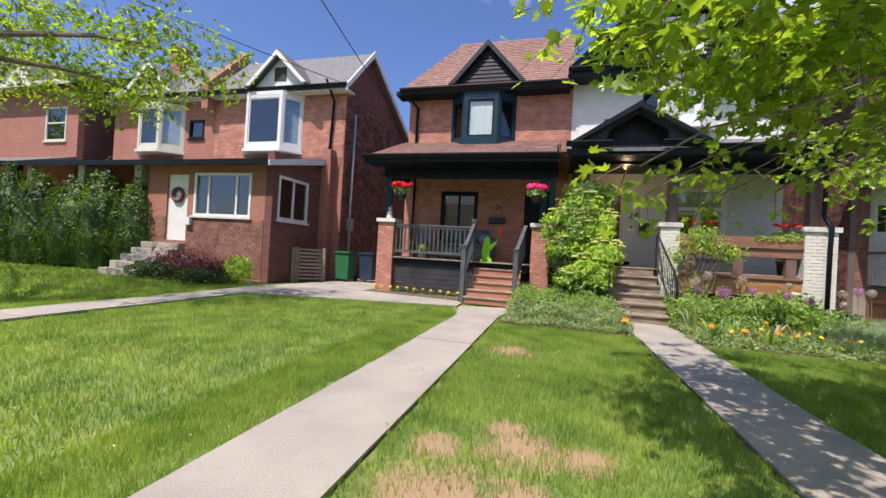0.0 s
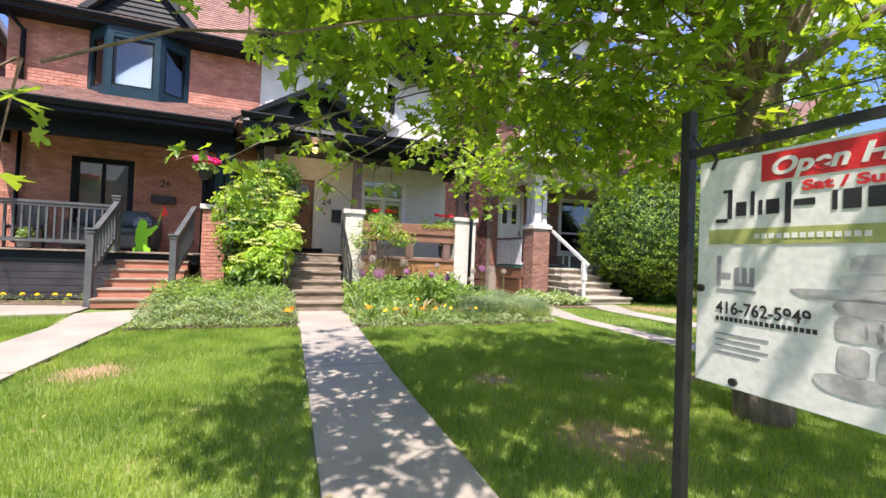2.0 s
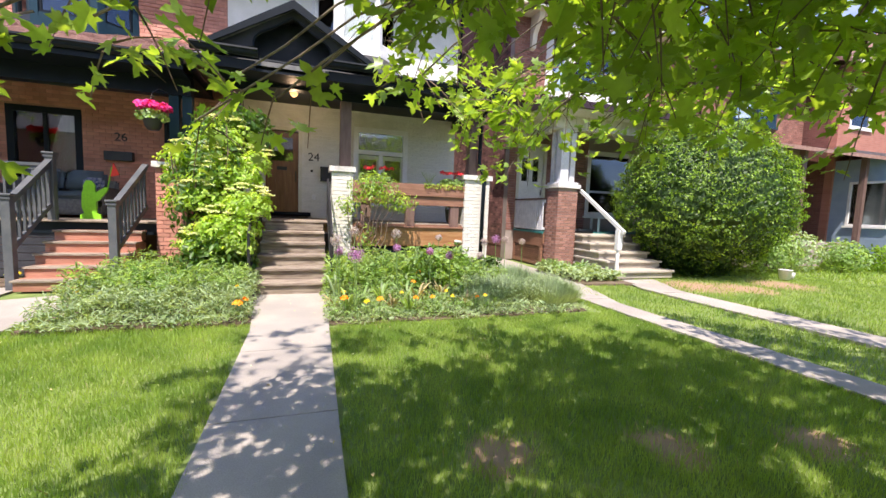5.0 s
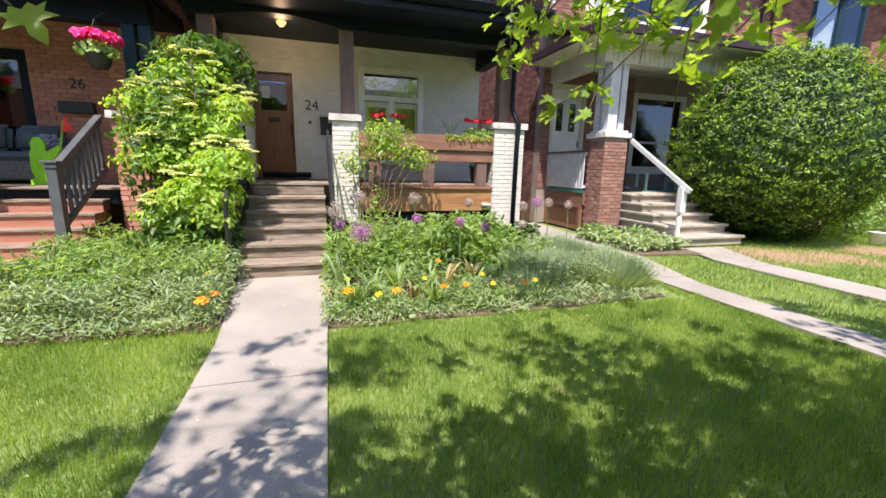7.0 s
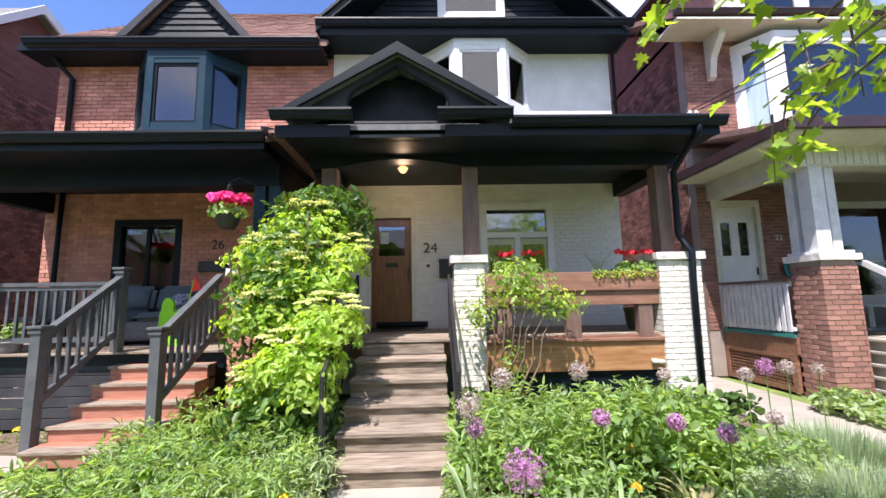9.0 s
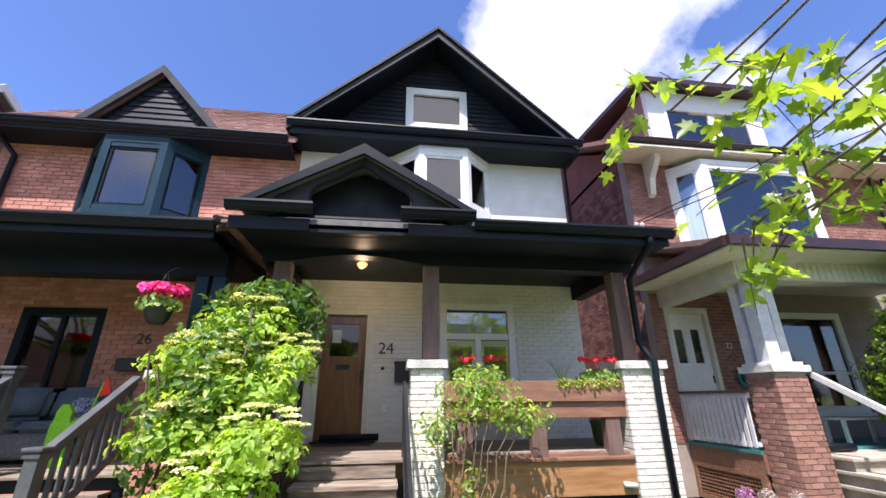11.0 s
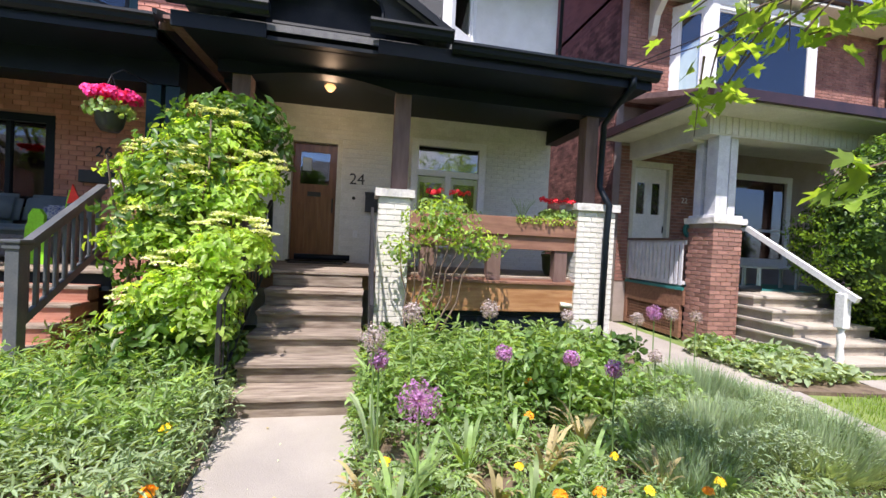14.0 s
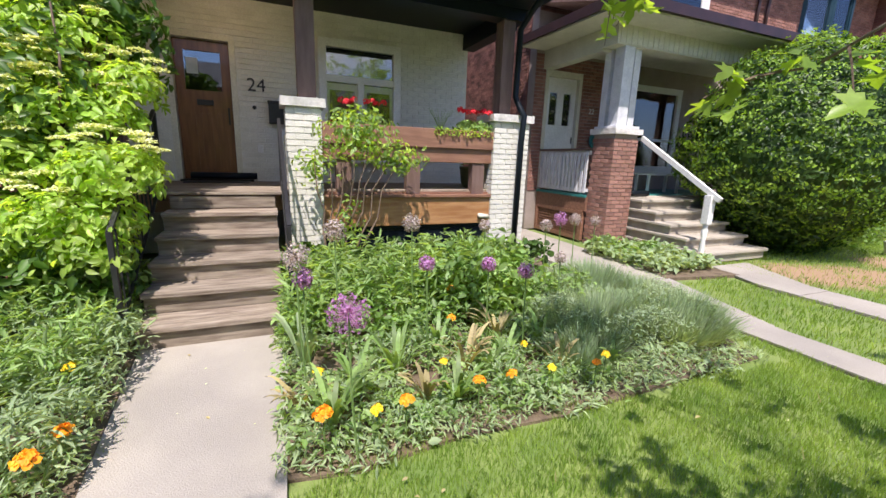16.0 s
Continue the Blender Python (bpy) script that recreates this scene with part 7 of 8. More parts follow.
for x, y, r, h, n, m_ in ((2.5, 7.45, 0.25, 0.4, 16, "bed_leaf"), (2.7, 7.75, 0.22, 0.42, 14, "bed_leaf"), (3.3, 7.5, 0.25, 0.35, 14, "bed_leaf"), (3.5, 7.8, 0.25, 0.42, 15, "blade_dry"), (3.9, 7.9, 0.25, 0.35, 12, "bed_leaf"),
                       (2.35, 7.7, 0.2, 0.3, 12, "blade_dry"), (4.2, 7.6, 0.2, 0.3, 12, "blade_dry"), (3.0, 7.9, 0.25, 0.45, 14, "bed_leaf"), (2.4, 8.2, 0.25, 0.5, 14, "sage_leaf"), (4.6, 7.5, 0.2, 0.25, 10, "bed_leaf"), (2.55, 7.6, 0.25, 0.3, 16, "bed_leaf"), (3.1, 7.55, 0.2, 0.3, 12, "blade_dry"), (3.65, 7.7, 0.2, 0.32, 12, "bed_leaf"), (4.0, 8.2, 0.25, 0.4, 14, "blade_dry"), (3.4, 8.1, 0.25, 0.4, 14, "bed_leaf"), (4.3, 8.0, 0.25, 0.35, 14, "bed_leaf"), (2.45, 9.0, 0.25, 0.5, 14, "bed_leaf")):
    strap_clump(x, y, r, h, n, m_, "yellowing dry strap leaves in the flower bed" if m_ == "blade_dry" else "arching green strap leaves in the flower bed")
for x, y, z in ((-0.1, 8.5, 1.0), (0.3, 8.9, 1.1)):
    strap_clump(x, y, 0.3, 0.6, 9, "vine_dark", "broad green leaves beside the vine", 0.05)

# lavender mound
lav = thing("lavender_mound", (5.5, 8.0, G), "grey-green lavender mound at the lawn's edge", "plant")
V, T = [], []
for cx, cy, rx, ry, h, n in ((5.0, 8.1, 0.7, 0.55, 0.42, 2300), (5.75, 7.9, 0.6, 0.6, 0.42, 2000), (4.5, 7.7, 0.4, 0.35, 0.3, 800), (5.5, 8.8, 0.7, 0.6, 0.5, 1800), (5.9, 8.4, 0.4, 0.5, 0.4, 900)):
    n = int(n * 1.5)
    a, b = nrng.uniform(0, math.tau, n), np.sqrt(nrng.random(n))
    x, y = cx + rx * b * np.cos(a) * 0.7, cy + ry * b * np.sin(a) * 0.7
    tip = np.stack([cx + rx * b * np.cos(a) * 0.98, cy + ry * b * np.sin(a) * 0.98, G + h * np.sqrt(1 - 0.7 * b * b) * nrng.uniform(0.6, 1.08, n)], 1) + nrng.normal(0, 0.06, (n, 3)) * [1, 1, 0.3]
    base = np.stack([x, y, np.full(n, G)], 1)
    s = np.stack([-np.sin(a), np.cos(a), np.zeros(n)], 1) * 0.0035
    md = base * 0.4 + tip * 0.6
    k = sum(len(v) for v in V)
    V.append(np.stack([base - s, base + s, md - s * 1.6, md + s * 1.6, tip], 1).reshape(-1, 3))
    T.append((np.array([[0, 1, 3], [0, 3, 2], [2, 3, 4]])[None] + (np.arange(n) * 5 + k)[:, None, None]).reshape(-1, 3))
tri_mesh("sprig", np.concatenate(V), np.concatenate(T), "lavender", lav, kind="stuff")
leaf_patch("lavender_base", 4.3, 6.2, 7.5, 9.1, 0.12, 0.44, 16000, 0.04, "long", "lavender", "fine grey-green leaves inside the lavender", inside=lambda x, y: ((x - 5.3) / 0.95) ** 2 + ((y - 8.2) / 0.85) ** 2 < 1)


def allium(x, y, z, r, material):
    t = thing("allium", (x, y, G), "purple globe allium on a tall stem" if material == "allium" else "faded brownish allium globe on a tall stem", "flower", "alliums of the bed")
    part("stem", tube(bmesh.new(), [(x + 0.04, y + 0.02, G), (x + 0.01, y, (G + z) / 2), (x, y, z)], 0.006, 5), "stem", t)
    n = 260
    d = nrng.normal(size=(n, 3))
    d /= np.linalg.norm(d, axis=1, keepdims=True)
    c = np.array([x, y, z])
    rr = r * nrng.uniform(0.75, 1.05, (n, 1))
    s = np.cross(d, nrng.normal(size=(n, 3)))
    s /= np.linalg.norm(s, axis=1, keepdims=True)
    V = np.stack([c + d * 0.01 - s * 0.0015, c + d * 0.01 + s * 0.0015, c + d * rr], 1).reshape(-1, 3)
    tri_mesh("pedicel", V, np.arange(n * 3).reshape(-1, 3), material, t, kind="stuff")
    leaves("floret", c + d * rr, d + nrng.normal(size=d.shape) * 0.3, 0.015, "round", material, t, kind="stuff")


for x, y, z, r, m_ in ((2.55, 7.16, 1.33, 0.09, "allium"), (3.2, 7.86, 1.35, 0.05, "allium"), (3.7, 7.9, 1.3, 0.05, "allium"), (3.98, 7.82, 1.25, 0.055, "allium"), (3.35, 8.65, 1.5, 0.075, "allium_faded"), (2.63, 8.15, 1.55, 0.07, "allium_faded"),
                    (4.07, 8.66, 1.45, 0.05, "allium_faded"), (2.36, 7.85, 1.45, 0.08, "allium_faded"), (5.38, 9.2, 1.4, 0.075, "allium"), (5.1, 9.1, 1.35, 0.065, "allium_faded"), (5.55, 9.15, 1.4, 0.065, "allium_faded"), (6.0, 9.3, 1.35, 0.06, "allium_faded"),
                    (4.66, 8.27, 1.2, 0.05, "allium_faded"), (2.4, 7.9, 1.3, 0.06, "allium")):
    allium(x, y, z, r * 1.12, m_)


def marigold(x, y, z, r, material):
    t = thing("marigold", (x, y, G), "orange marigold bloom in the bed" if material == "orange" else "small yellow marigold bloom in the bed", "flower", "marigolds of the beds")
    part("stem", tube(bmesh.new(), [(x, y, G), (x, y, z)], 0.004, 4), "stem", t)
    n = 60
    a, b = nrng.uniform(0, math.tau, n), np.sqrt(nrng.random(n))
    p = np.stack([x + r * b * 0.8 * np.cos(a), y + r * b * 0.8 * np.sin(a), z + r * 0.5 * (1 - b * b)], 1)
    q = np.stack([np.cos(a) * b, np.sin(a) * b, 0.6 + 0 * a], 1) + nrng.normal(size=(n, 3)) * 0.25
    leaves("petals", p, q, r * 0.55, "round", material, t)
    leaves("leaves", np.stack([nrng.normal(x, 0.06, 26), nrng.normal(y, 0.06, 26), nrng.uniform(G + 0.02, z - 0.02, 26)], 1), nrng.normal(size=(26, 3)) + [0, 0, 1], 0.06, "long", "bed_leaf", t)


for x, y, z, r, m_ in ((2.33, 7.4, 0.76, 0.05, "orange"), (2.77, 7.42, 0.73, 0.042, "orange"), (3.25, 7.48, 0.72, 0.038, "orange"), (3.48, 7.48, 0.72, 0.036, "orange"), (3.42, 8.3, 0.78, 0.035, "orange"), (3.63, 8.8, 0.85, 0.035, "orange"), (4.1, 7.42, 0.72, 0.03, "orange"),
                    (2.35, 7.86, 0.74, 0.035, "yellow"), (2.61, 7.43, 0.7, 0.038, "yellow"), (3.12, 7.73, 0.74, 0.03, "yellow"), (3.75, 7.44, 0.73, 0.032, "yellow"), (4.25, 7.49, 0.72, 0.032, "yellow"), (3.78, 7.8, 0.73, 0.028, "yellow"),
                    (1.22, 7.42, 0.7, 0.05, "orange"), (1.28, 7.6, 0.7, 0.045, "orange"), (1.1, 8.2, 0.75, 0.035, "yellow"), (-0.8, 8.6, 0.72, 0.05, "yellow"), (-0.7, 8.3, 0.7, 0.04, "yellow")):
    marigold(x + (0.1 if x > 2 else 0), y - (0.17 if x > 2 else 0), z + 0.03, r * 1.05, m_)
for i in range(11):
    x = -4.85 + i * 0.25
    marigold(x, 10.55 - 0.12 * (i % 2) * 0.5 - 0.1 * i * 0.3 + 0.1, 0.66, 0.045, "yellow")


def flower_heads(parent, c, w, n, r, material):
    for _ in range(n):
        a = nrng.uniform(0, math.tau)
        b = math.sqrt(nrng.random())
        k = 26
        d = nrng.normal(size=(k, 3))
        d /= np.linalg.norm(d, axis=1, keepdims=True)
        d[:, 2] = np.abs(d[:, 2])
        ctr = np.array([c[0] + w[0] * b * math.cos(a), c[1] + w[1] * b * math.sin(a), c[2] + w[2] * nrng.uniform(-0.4, 1) * (1 - 0.4 * b)])
        leaves("bloom", ctr + d * r, d, r * 0.75, "round", material, parent, kind="stuff")


def hanging_basket(x, y, z, material, lab):
    t = thing("hanging_basket", (x, y, z), lab, "hanging basket", "hanging baskets of the porch")
    part("pot", lathe(bmesh.new(), (x, y, z - 0.2), [(0.08, 0), (0.12, 0.06), (0.145, 0.18), (0.15, 0.2)], 18), "black_metal", t, smooth=True)
    wires = bmesh.new()
    for i in range(3):
        a = i * math.tau / 3
        tube(wires, [(x + 0.14 * math.cos(a), y + 0.14 * math.sin(a), z), (x, y, z + 0.42)], 0.003, 4)
    tube(wires, [(x, y, z + 0.42), (x + 0.08, y + 0.05, z + 0.5), (x + 0.2, y + 0.45, z + 0.5)], 0.008, 5)
    part("hanger", wires, "black_metal", t)
    p, q = shell((x, y, z + 0.03), (0.24, 0.2, 0.12), 300, 0.9, -0.7)
    leaves("leaves", p, q, 0.06, "round", "bed_leaf", t)
    flower_heads(t, (x, y, z + 0.17), (0.25, 0.21, 0.08), 34, 0.06, material)


hanging_basket(-0.5, 10.45, 3.27, "pink", "black hanging basket of magenta geraniums at the porch post")
hanging_basket(-4.12, 10.45, 3.28, "red", "black hanging basket of red geraniums at the porch corner")
for x, n in ((3.25, 5), (3.55, 5), (4.95, 6), (5.2, 5)):
    t = thing("geranium", (x, 11.0, 2.42), "red geranium growing in the timber planter", "flower", "geraniums in the planter")
    p, q = shell((x, 11.0, 2.52), (0.16, 0.12, 0.1), 150, 0.9, -0.6)
    leaves("leaves", p, q, 0.06, "round", "bed_leaf", t)
    flower_heads(t, (x, 10.95, 2.72), (0.14, 0.08, 0.05), n, 0.042, "red")
strap = thing("grass_plant", (4.55, 11.02, 2.42), "spiky green grass plant in the timber planter", "plant")
tw = bmesh.new()
for i in range(22):
    a = i * 2.4
    tube(tw, [(4.55, 11.02, 2.42), (4.55 + 0.1 * math.cos(a), 11.02 + 0.06 * math.sin(a), 2.62), (4.55 + 0.2 * math.cos(a), 11.02 + 0.1 * math.sin(a), 2.72 + 0.01 * (i % 5))], [0.004, 0.003, 0.001], 3)
part("blades", tw, "sage_leaf", strap)
leaf_patch_trail = leaves("planter_trailing", np.stack([nrng.uniform(4.4, 5.35, 260), nrng.uniform(10.82, 10.9, 260), nrng.uniform(2.38, 2.48, 260)], 1), nrng.normal(size=(260, 3)) + [0, -1, 1], 0.035, "round", "vine_leaf", None, "trailing yellow-green leaves over the planter's edge", "stuff")

# fallen petals and leaves
for nm_, n_, sz, mt_, lab in (("fallen_petals", 420, 0.014, "cream_flower", "pale fallen petals on lawn and walks"), ("fallen_leaves", 90, 0.035, "blade_dry", "small dry fallen leaves on lawn and walks")):
    x, y = nrng.uniform(-6, 8, n_), nrng.uniform(1.2, 9.2, n_)
    k = ~in_bed(x, y)
    x, y = x[k], y[k]
    q = nrng.normal(size=(len(x), 3)) * 0.25 + [0, 0, 1]
    leaves(nm_, np.stack([x, y, np.where(on_walk(x, y), G + 0.012, G + 0.015)], 1), q, sz, "oval", mt_, None, lab, "stuff")

# ---- sign ----
# the board hangs across the walk's direction: u runs along the board, from the post towards the street
SX, SY, SZ0 = 2.655, 1.87, 1.228
bu = Vector((0.04, -0.999, 0)).normalized()
bn = Vector((-bu.y, bu.x, 0)) * -1  # faces the walk
S_M = Matrix(((bu.x, 0, bn.x, SX), (bu.y, 0, bn.y, SY), (0, 1, 0, SZ0), (0, 0, 0, 1))) @ Matrix.Diagonal((0.81, 0.81, 0.81, 1))  # local x: along, y: up, z: out
W_S, H_S = 1.25, 1.0
sign = thing("estate_agent_sign", (SX, SY, G), "white real estate sign board hanging from a black metal post", "sign")
part("post", bx(SX - 0.02, SX + 0.02, SY + 0.03, SY + 0.07, G - 0.1, 2.25, bevel=0.004), "black_metal", sign)
part("arm", box(bmesh.new(), -0.06, 1.45, 1.035, 1.07, -0.015, 0.015, m=S_M), "black_metal", sign)
part("board", box(bmesh.new(), 0.0, W_S, 0.0, H_S, -0.012, 0.0, m=S_M, bevel=0.003), "sign_white", sign)
for u in (0.06, 1.15):
    part("hook", tube(bmesh.new(), [S_M @ Vector((u, 1.04, 0.0)), S_M @ Vector((u + 0.02, 1.0, 0.008)), S_M @ Vector((u, 0.96, 0.006))], 0.006, 6), "black_metal", sign)
for u, v in ((0.02, 0.42), (0.17, 0.03)):
    part("bolt", tube(bmesh.new(), [S_M @ Vector((u, v, 0.0)), S_M @ Vector((u, v, 0.012))], 0.014, 10), "black_metal", sign)
part("wire", tube(bmesh.new(), [S_M @ Vector((-0.03, 1.2, 0)), S_M @ Vector((0.6, 1.17, 0)), S_M @ Vector((1.5, 1.12, 0))], 0.003, 4), "black_metal", sign)
part("wire_tie", tube(bmesh.new(), [S_M @ Vector((-0.04, 1.15, 0.0)), S_M @ Vector((0.0, 1.08, 0.01)), S_M @ Vector((0.03, 1.05, 0.01))], 0.004, 4), "black_metal", sign)


def on_board(name, u0, u1, v0, v1, material, h=0.003):
    return part(name, box(bmesh.new(), u0, u1, v0, v1, 0.0005, h, m=S_M), material, sign)


def board_text(text, u, v, size, material, h=0.0, shear=0.0, sx=1.0, bold=0.0):
    cu = bpy.data.curves.new("lettering", "FONT")
    cu.body, cu.size, cu.extrude, cu.shear, cu.offset = text, size, 0.0012, shear, bold
    tmp = bpy.data.objects.new("lettering", cu)
    me = bpy.data.meshes.new_from_object(tmp)
    bpy.data.objects.remove(tmp)
    me.transform(S_M @ Matrix.Translation((u, v, 0.0025 + h)) @ Matrix.Diagonal((sx, 1, 1, 1)))
    me.materials.clear()
    me.materials.append(M[material])
    ob = new("lettering", me)
    ob.parent = sign
    ob.matrix_parent_inverse = Matrix.Translation(-base_of(sign))
    return ob


on_board("red_strip", 0.26, 1.16, 0.875, 0.985, "sign_red")
board_text("Open House", 0.29, 0.897, 0.092, "sign_white", 0.002, 0.25, 1.15, 0.003)
board_text("Sat / Sun 2 - 4", 0.4, 0.822, 0.052, "sign_red", 0, 0, 1.45, 0.0018)
# the agent's name and logo as plain shapes
for u0, u1, v0, v1 in ((0.13, 0.148, 0.73, 0.85), (0.08, 0.13, 0.715, 0.732), (0.11, 0.148, 0.845, 0.858), (0.165, 0.205, 0.74, 0.8), (0.222, 0.236, 0.74, 0.84), (0.252, 0.266, 0.74, 0.8), (0.28, 0.325, 0.74, 0.8), (0.345, 0.365, 0.7, 0.86),
                       (0.375, 0.44, 0.765, 0.79), (0.49, 0.504, 0.74, 0.81), (0.52, 0.568, 0.74, 0.81), (0.585, 0.633, 0.74, 0.81), (0.65, 0.7, 0.74, 0.81), (0.715, 0.765, 0.74, 0.81), (0.782, 0.81, 0.74, 0.81)):
    on_board("name_bar", u0, u1, v0, v1, "sign_black")
on_board("name_bar", 0.74, 0.84, 0.69, 0.708, "sign_grey")
on_board("olive_strip", 0.05, 1.2, 0.62, 0.685, "sign_olive")
for i in range(14):
    on_board("motto_bar", 0.24 + i * 0.026, 0.258 + i * 0.026, 0.642, 0.662, "sign_white", 0.005)
for u0, u1, v0, v1 in ((0.09, 0.108, 0.44, 0.57), (0.112, 0.15, 0.475, 0.495), (0.165, 0.182, 0.445, 0.52), (0.195, 0.212, 0.445, 0.52), (0.225, 0.242, 0.445, 0.52), (0.165, 0.242, 0.44, 0.455), (0.09, 0.25, 0.415, 0.425)):
    on_board("logo_bar", u0, u1, v0, v1, "sign_grey")
board_text("416-762-5949", 0.09, 0.318, 0.074, "sign_black", 0, 0, 0.83, 0.0008)
for i in range(19):
    on_board("web_bar", 0.09 + i * 0.0195, 0.103 + i * 0.0195, 0.285, 0.303, "sign_black")
for j in range(4):
    on_board("fine_print", 0.09, 0.3 - 0.03 * (j % 2), 0.225 - j * 0.026, 0.232 - j * 0.026, "sign_grey")
# the stacked stones of the picture
def stone_shape(pts):
    bm = bmesh.new()
    lo = [bm.verts.new(S_M @ Vector((u, v, 0.0008))) for u, v in pts]
    hi = [bm.verts.new(S_M @ Vector((u, v, 0.003))) for u, v in pts]
    bm.faces.new(hi)
    for i in range(len(pts)):
        bm.faces.new([lo[i], lo[(i + 1) % len(pts)], hi[(i + 1) % len(pts)], hi[i]])
    return part("stone_drawing", bm, "sign_sketch", sign)


for c, w, h in (((0.6, 0.545), 0.06, 0.035), ((0.6, 0.485), 0.1, 0.025), ((0.61, 0.435), 0.25, 0.02), ((0.61, 0.395), 0.115, 0.035), ((0.55, 0.32), 0.045, 0.045), ((0.665, 0.32), 0.055, 0.05), ((0.605, 0.32), 0.025, 0.04), ((0.555, 0.215), 0.045, 0.055), ((0.66, 0.21), 0.05, 0.06), ((0.62, 0.125), 0.18, 0.04)):
    rng = random.Random(int(c[0] * 1000 + c[1] * 77))
    stone_shape([(c[0] + w * math.copysign(abs(math.cos(a)) ** 0.6, math.cos(a)) * rng.uniform(0.88, 1.05), c[1] + h * math.copysign(abs(math.sin(a)) ** 0.6, math.sin(a)) * rng.uniform(0.85, 1.05)) for a in [i * math.tau / 14 for i in range(14)]])

# ---- loose things ----
def soft_box(x0, x1, y0, y1, z0, z1, r=0.05, m=None):
    bm = bx(x0, x1, y0, y1, z0, z1)
    bmesh.ops.bevel(bm, geom=list(bm.edges), offset=r, segments=4, affect="EDGES")
    if m:
        bmesh.ops.transform(bm, matrix=m, verts=bm.verts)
    return bm


sofa = thing("wicker_sofa", (-2.6, 12.1, D2), "grey wicker sofa with blue-grey cushions on the shaded porch", "sofa")
part("frame", soft_box(-3.4, -1.75, 11.75, 12.45, D2 + 0.06, D2 + 0.36, 0.03), "wicker", sofa)
part("backrest", soft_box(-3.4, -1.75, 12.38, 12.48, D2 + 0.3, D2 + 0.75, 0.03), "wicker", sofa)
for x in (-3.42, -1.86):
    part("arm", soft_box(x, x + 0.13, 11.75, 12.45, D2 + 0.2, D2 + 0.6, 0.03), "wicker", sofa)
for x in (-3.36, -1.86):
    for y in (11.8, 12.4):
        part("leg", bx(x, x + 0.06, y, y + 0.05, D2, D2 + 0.08), "wicker", sofa)
for i in range(2):
    part("seat_cushion", soft_box(-3.28 + i * 0.71, -2.58 + i * 0.71, 11.74, 12.36, D2 + 0.36, D2 + 0.5, 0.05), "cushion", sofa, smooth=True)
    part("back_cushion", soft_box(-3.26 + i * 0.7, -2.6 + i * 0.7, -0.08, 0.08, 0, 0.46, 0.07, Matrix.Translation((0, 12.26, D2 + 0.49)) @ pose(0, 0, 0, -14)), "cushion", sofa, smooth=True)
pil = thing("throw_pillow", (-2.0, 12.0, D2 + 0.5), "blue and white patterned throw pillow on the wicker sofa", "pillow")
part("cover", soft_box(-2.2, -1.85, -0.06, 0.06, 0, 0.3, 0.055, Matrix.Translation((0, 12.02, D2 + 0.51)) @ pose(0, 0, 0, -20)), mat("blue patterned cloth", (0.04, 0.07, 0.25), (0.55, 0.58, 0.62), 34, 0.9, 0.2, 60), pil, smooth=True)
ch = thing("patio_chair", (-3.95, 11.7, D2), "dark patio chair with a patterned seat on the shaded porch", "chair")
part("seat", soft_box(-4.2, -3.7, 11.45, 11.95, D2 + 0.38, D2 + 0.46, 0.03), mat("dark patterned cloth", (0.03, 0.03, 0.05), (0.4, 0.38, 0.4), 22, 0.9, 0.2, 60), ch)
part("backrest", soft_box(-4.2, -3.7, 11.92, 11.98, D2 + 0.46, D2 + 0.9, 0.02), "wicker", ch)
for x in (-4.18, -3.76):
    for y in (11.47, 11.9):
        part("leg", bx(x, x + 0.04, y, y + 0.04, D2, D2 + 0.39), "black_metal", ch)
lime = thing("garden_figure", (-1.85, 11.5, D2), "flat lime green plastic figure holding up a red flag", "safety sign")
body = [(-0.17, 0), (0.17, 0), (0.16, 0.08), (0.1, 0.1), (0.1, 0.3), (0.16, 0.34), (0.3, 0.52), (0.26, 0.56), (0.1, 0.46), (0.08, 0.5), (0.09, 0.58), (0.03, 0.66), (-0.05, 0.66), (-0.1, 0.58), (-0.1, 0.5), (-0.13, 0.44), (-0.14, 0.2), (-0.1, 0.1), (-0.17, 0.07)]
lb = prism(bmesh.new(), [(-1.85 + u * 0.95, D2 + v * 1.08) for u, v in body], 11.48, 11.53)
part("figure", lb, "lime", lime)
part("flag_pole", tube(bmesh.new(), [(-1.58, 11.5, D2 + 0.56), (-1.5, 11.5, D2 + 0.98)], 0.01, 6), "lime", lime)
part("flag", prism(bmesh.new(), [(-1.53, D2 + 0.8), (-1.38, D2 + 0.84), (-1.47, D2 + 1.06)], 11.49, 11.505), "flag", lime)
cat = thing("cat_figure", (-4.68, 11.02, 2.58), "white stone sitting cat figure on the brick pillar", "ornament")
cb = lathe(bmesh.new(), (-4.68, 11.02, 2.58), [(0.09, 0), (0.1, 0.06), (0.075, 0.18), (0.05, 0.25), (0.06, 0.3), (0.055, 0.35), (0.02, 0.38)], 14)
beam(cb, (-4.72, 11.02, 2.93), (-4.73, 11.02, 3.0), 0.03, 0.02)
beam(cb, (-4.64, 11.02, 2.93), (-4.63, 11.02, 3.0), 0.03, 0.02)
part("cat", cb, "stone", cat, smooth=True)
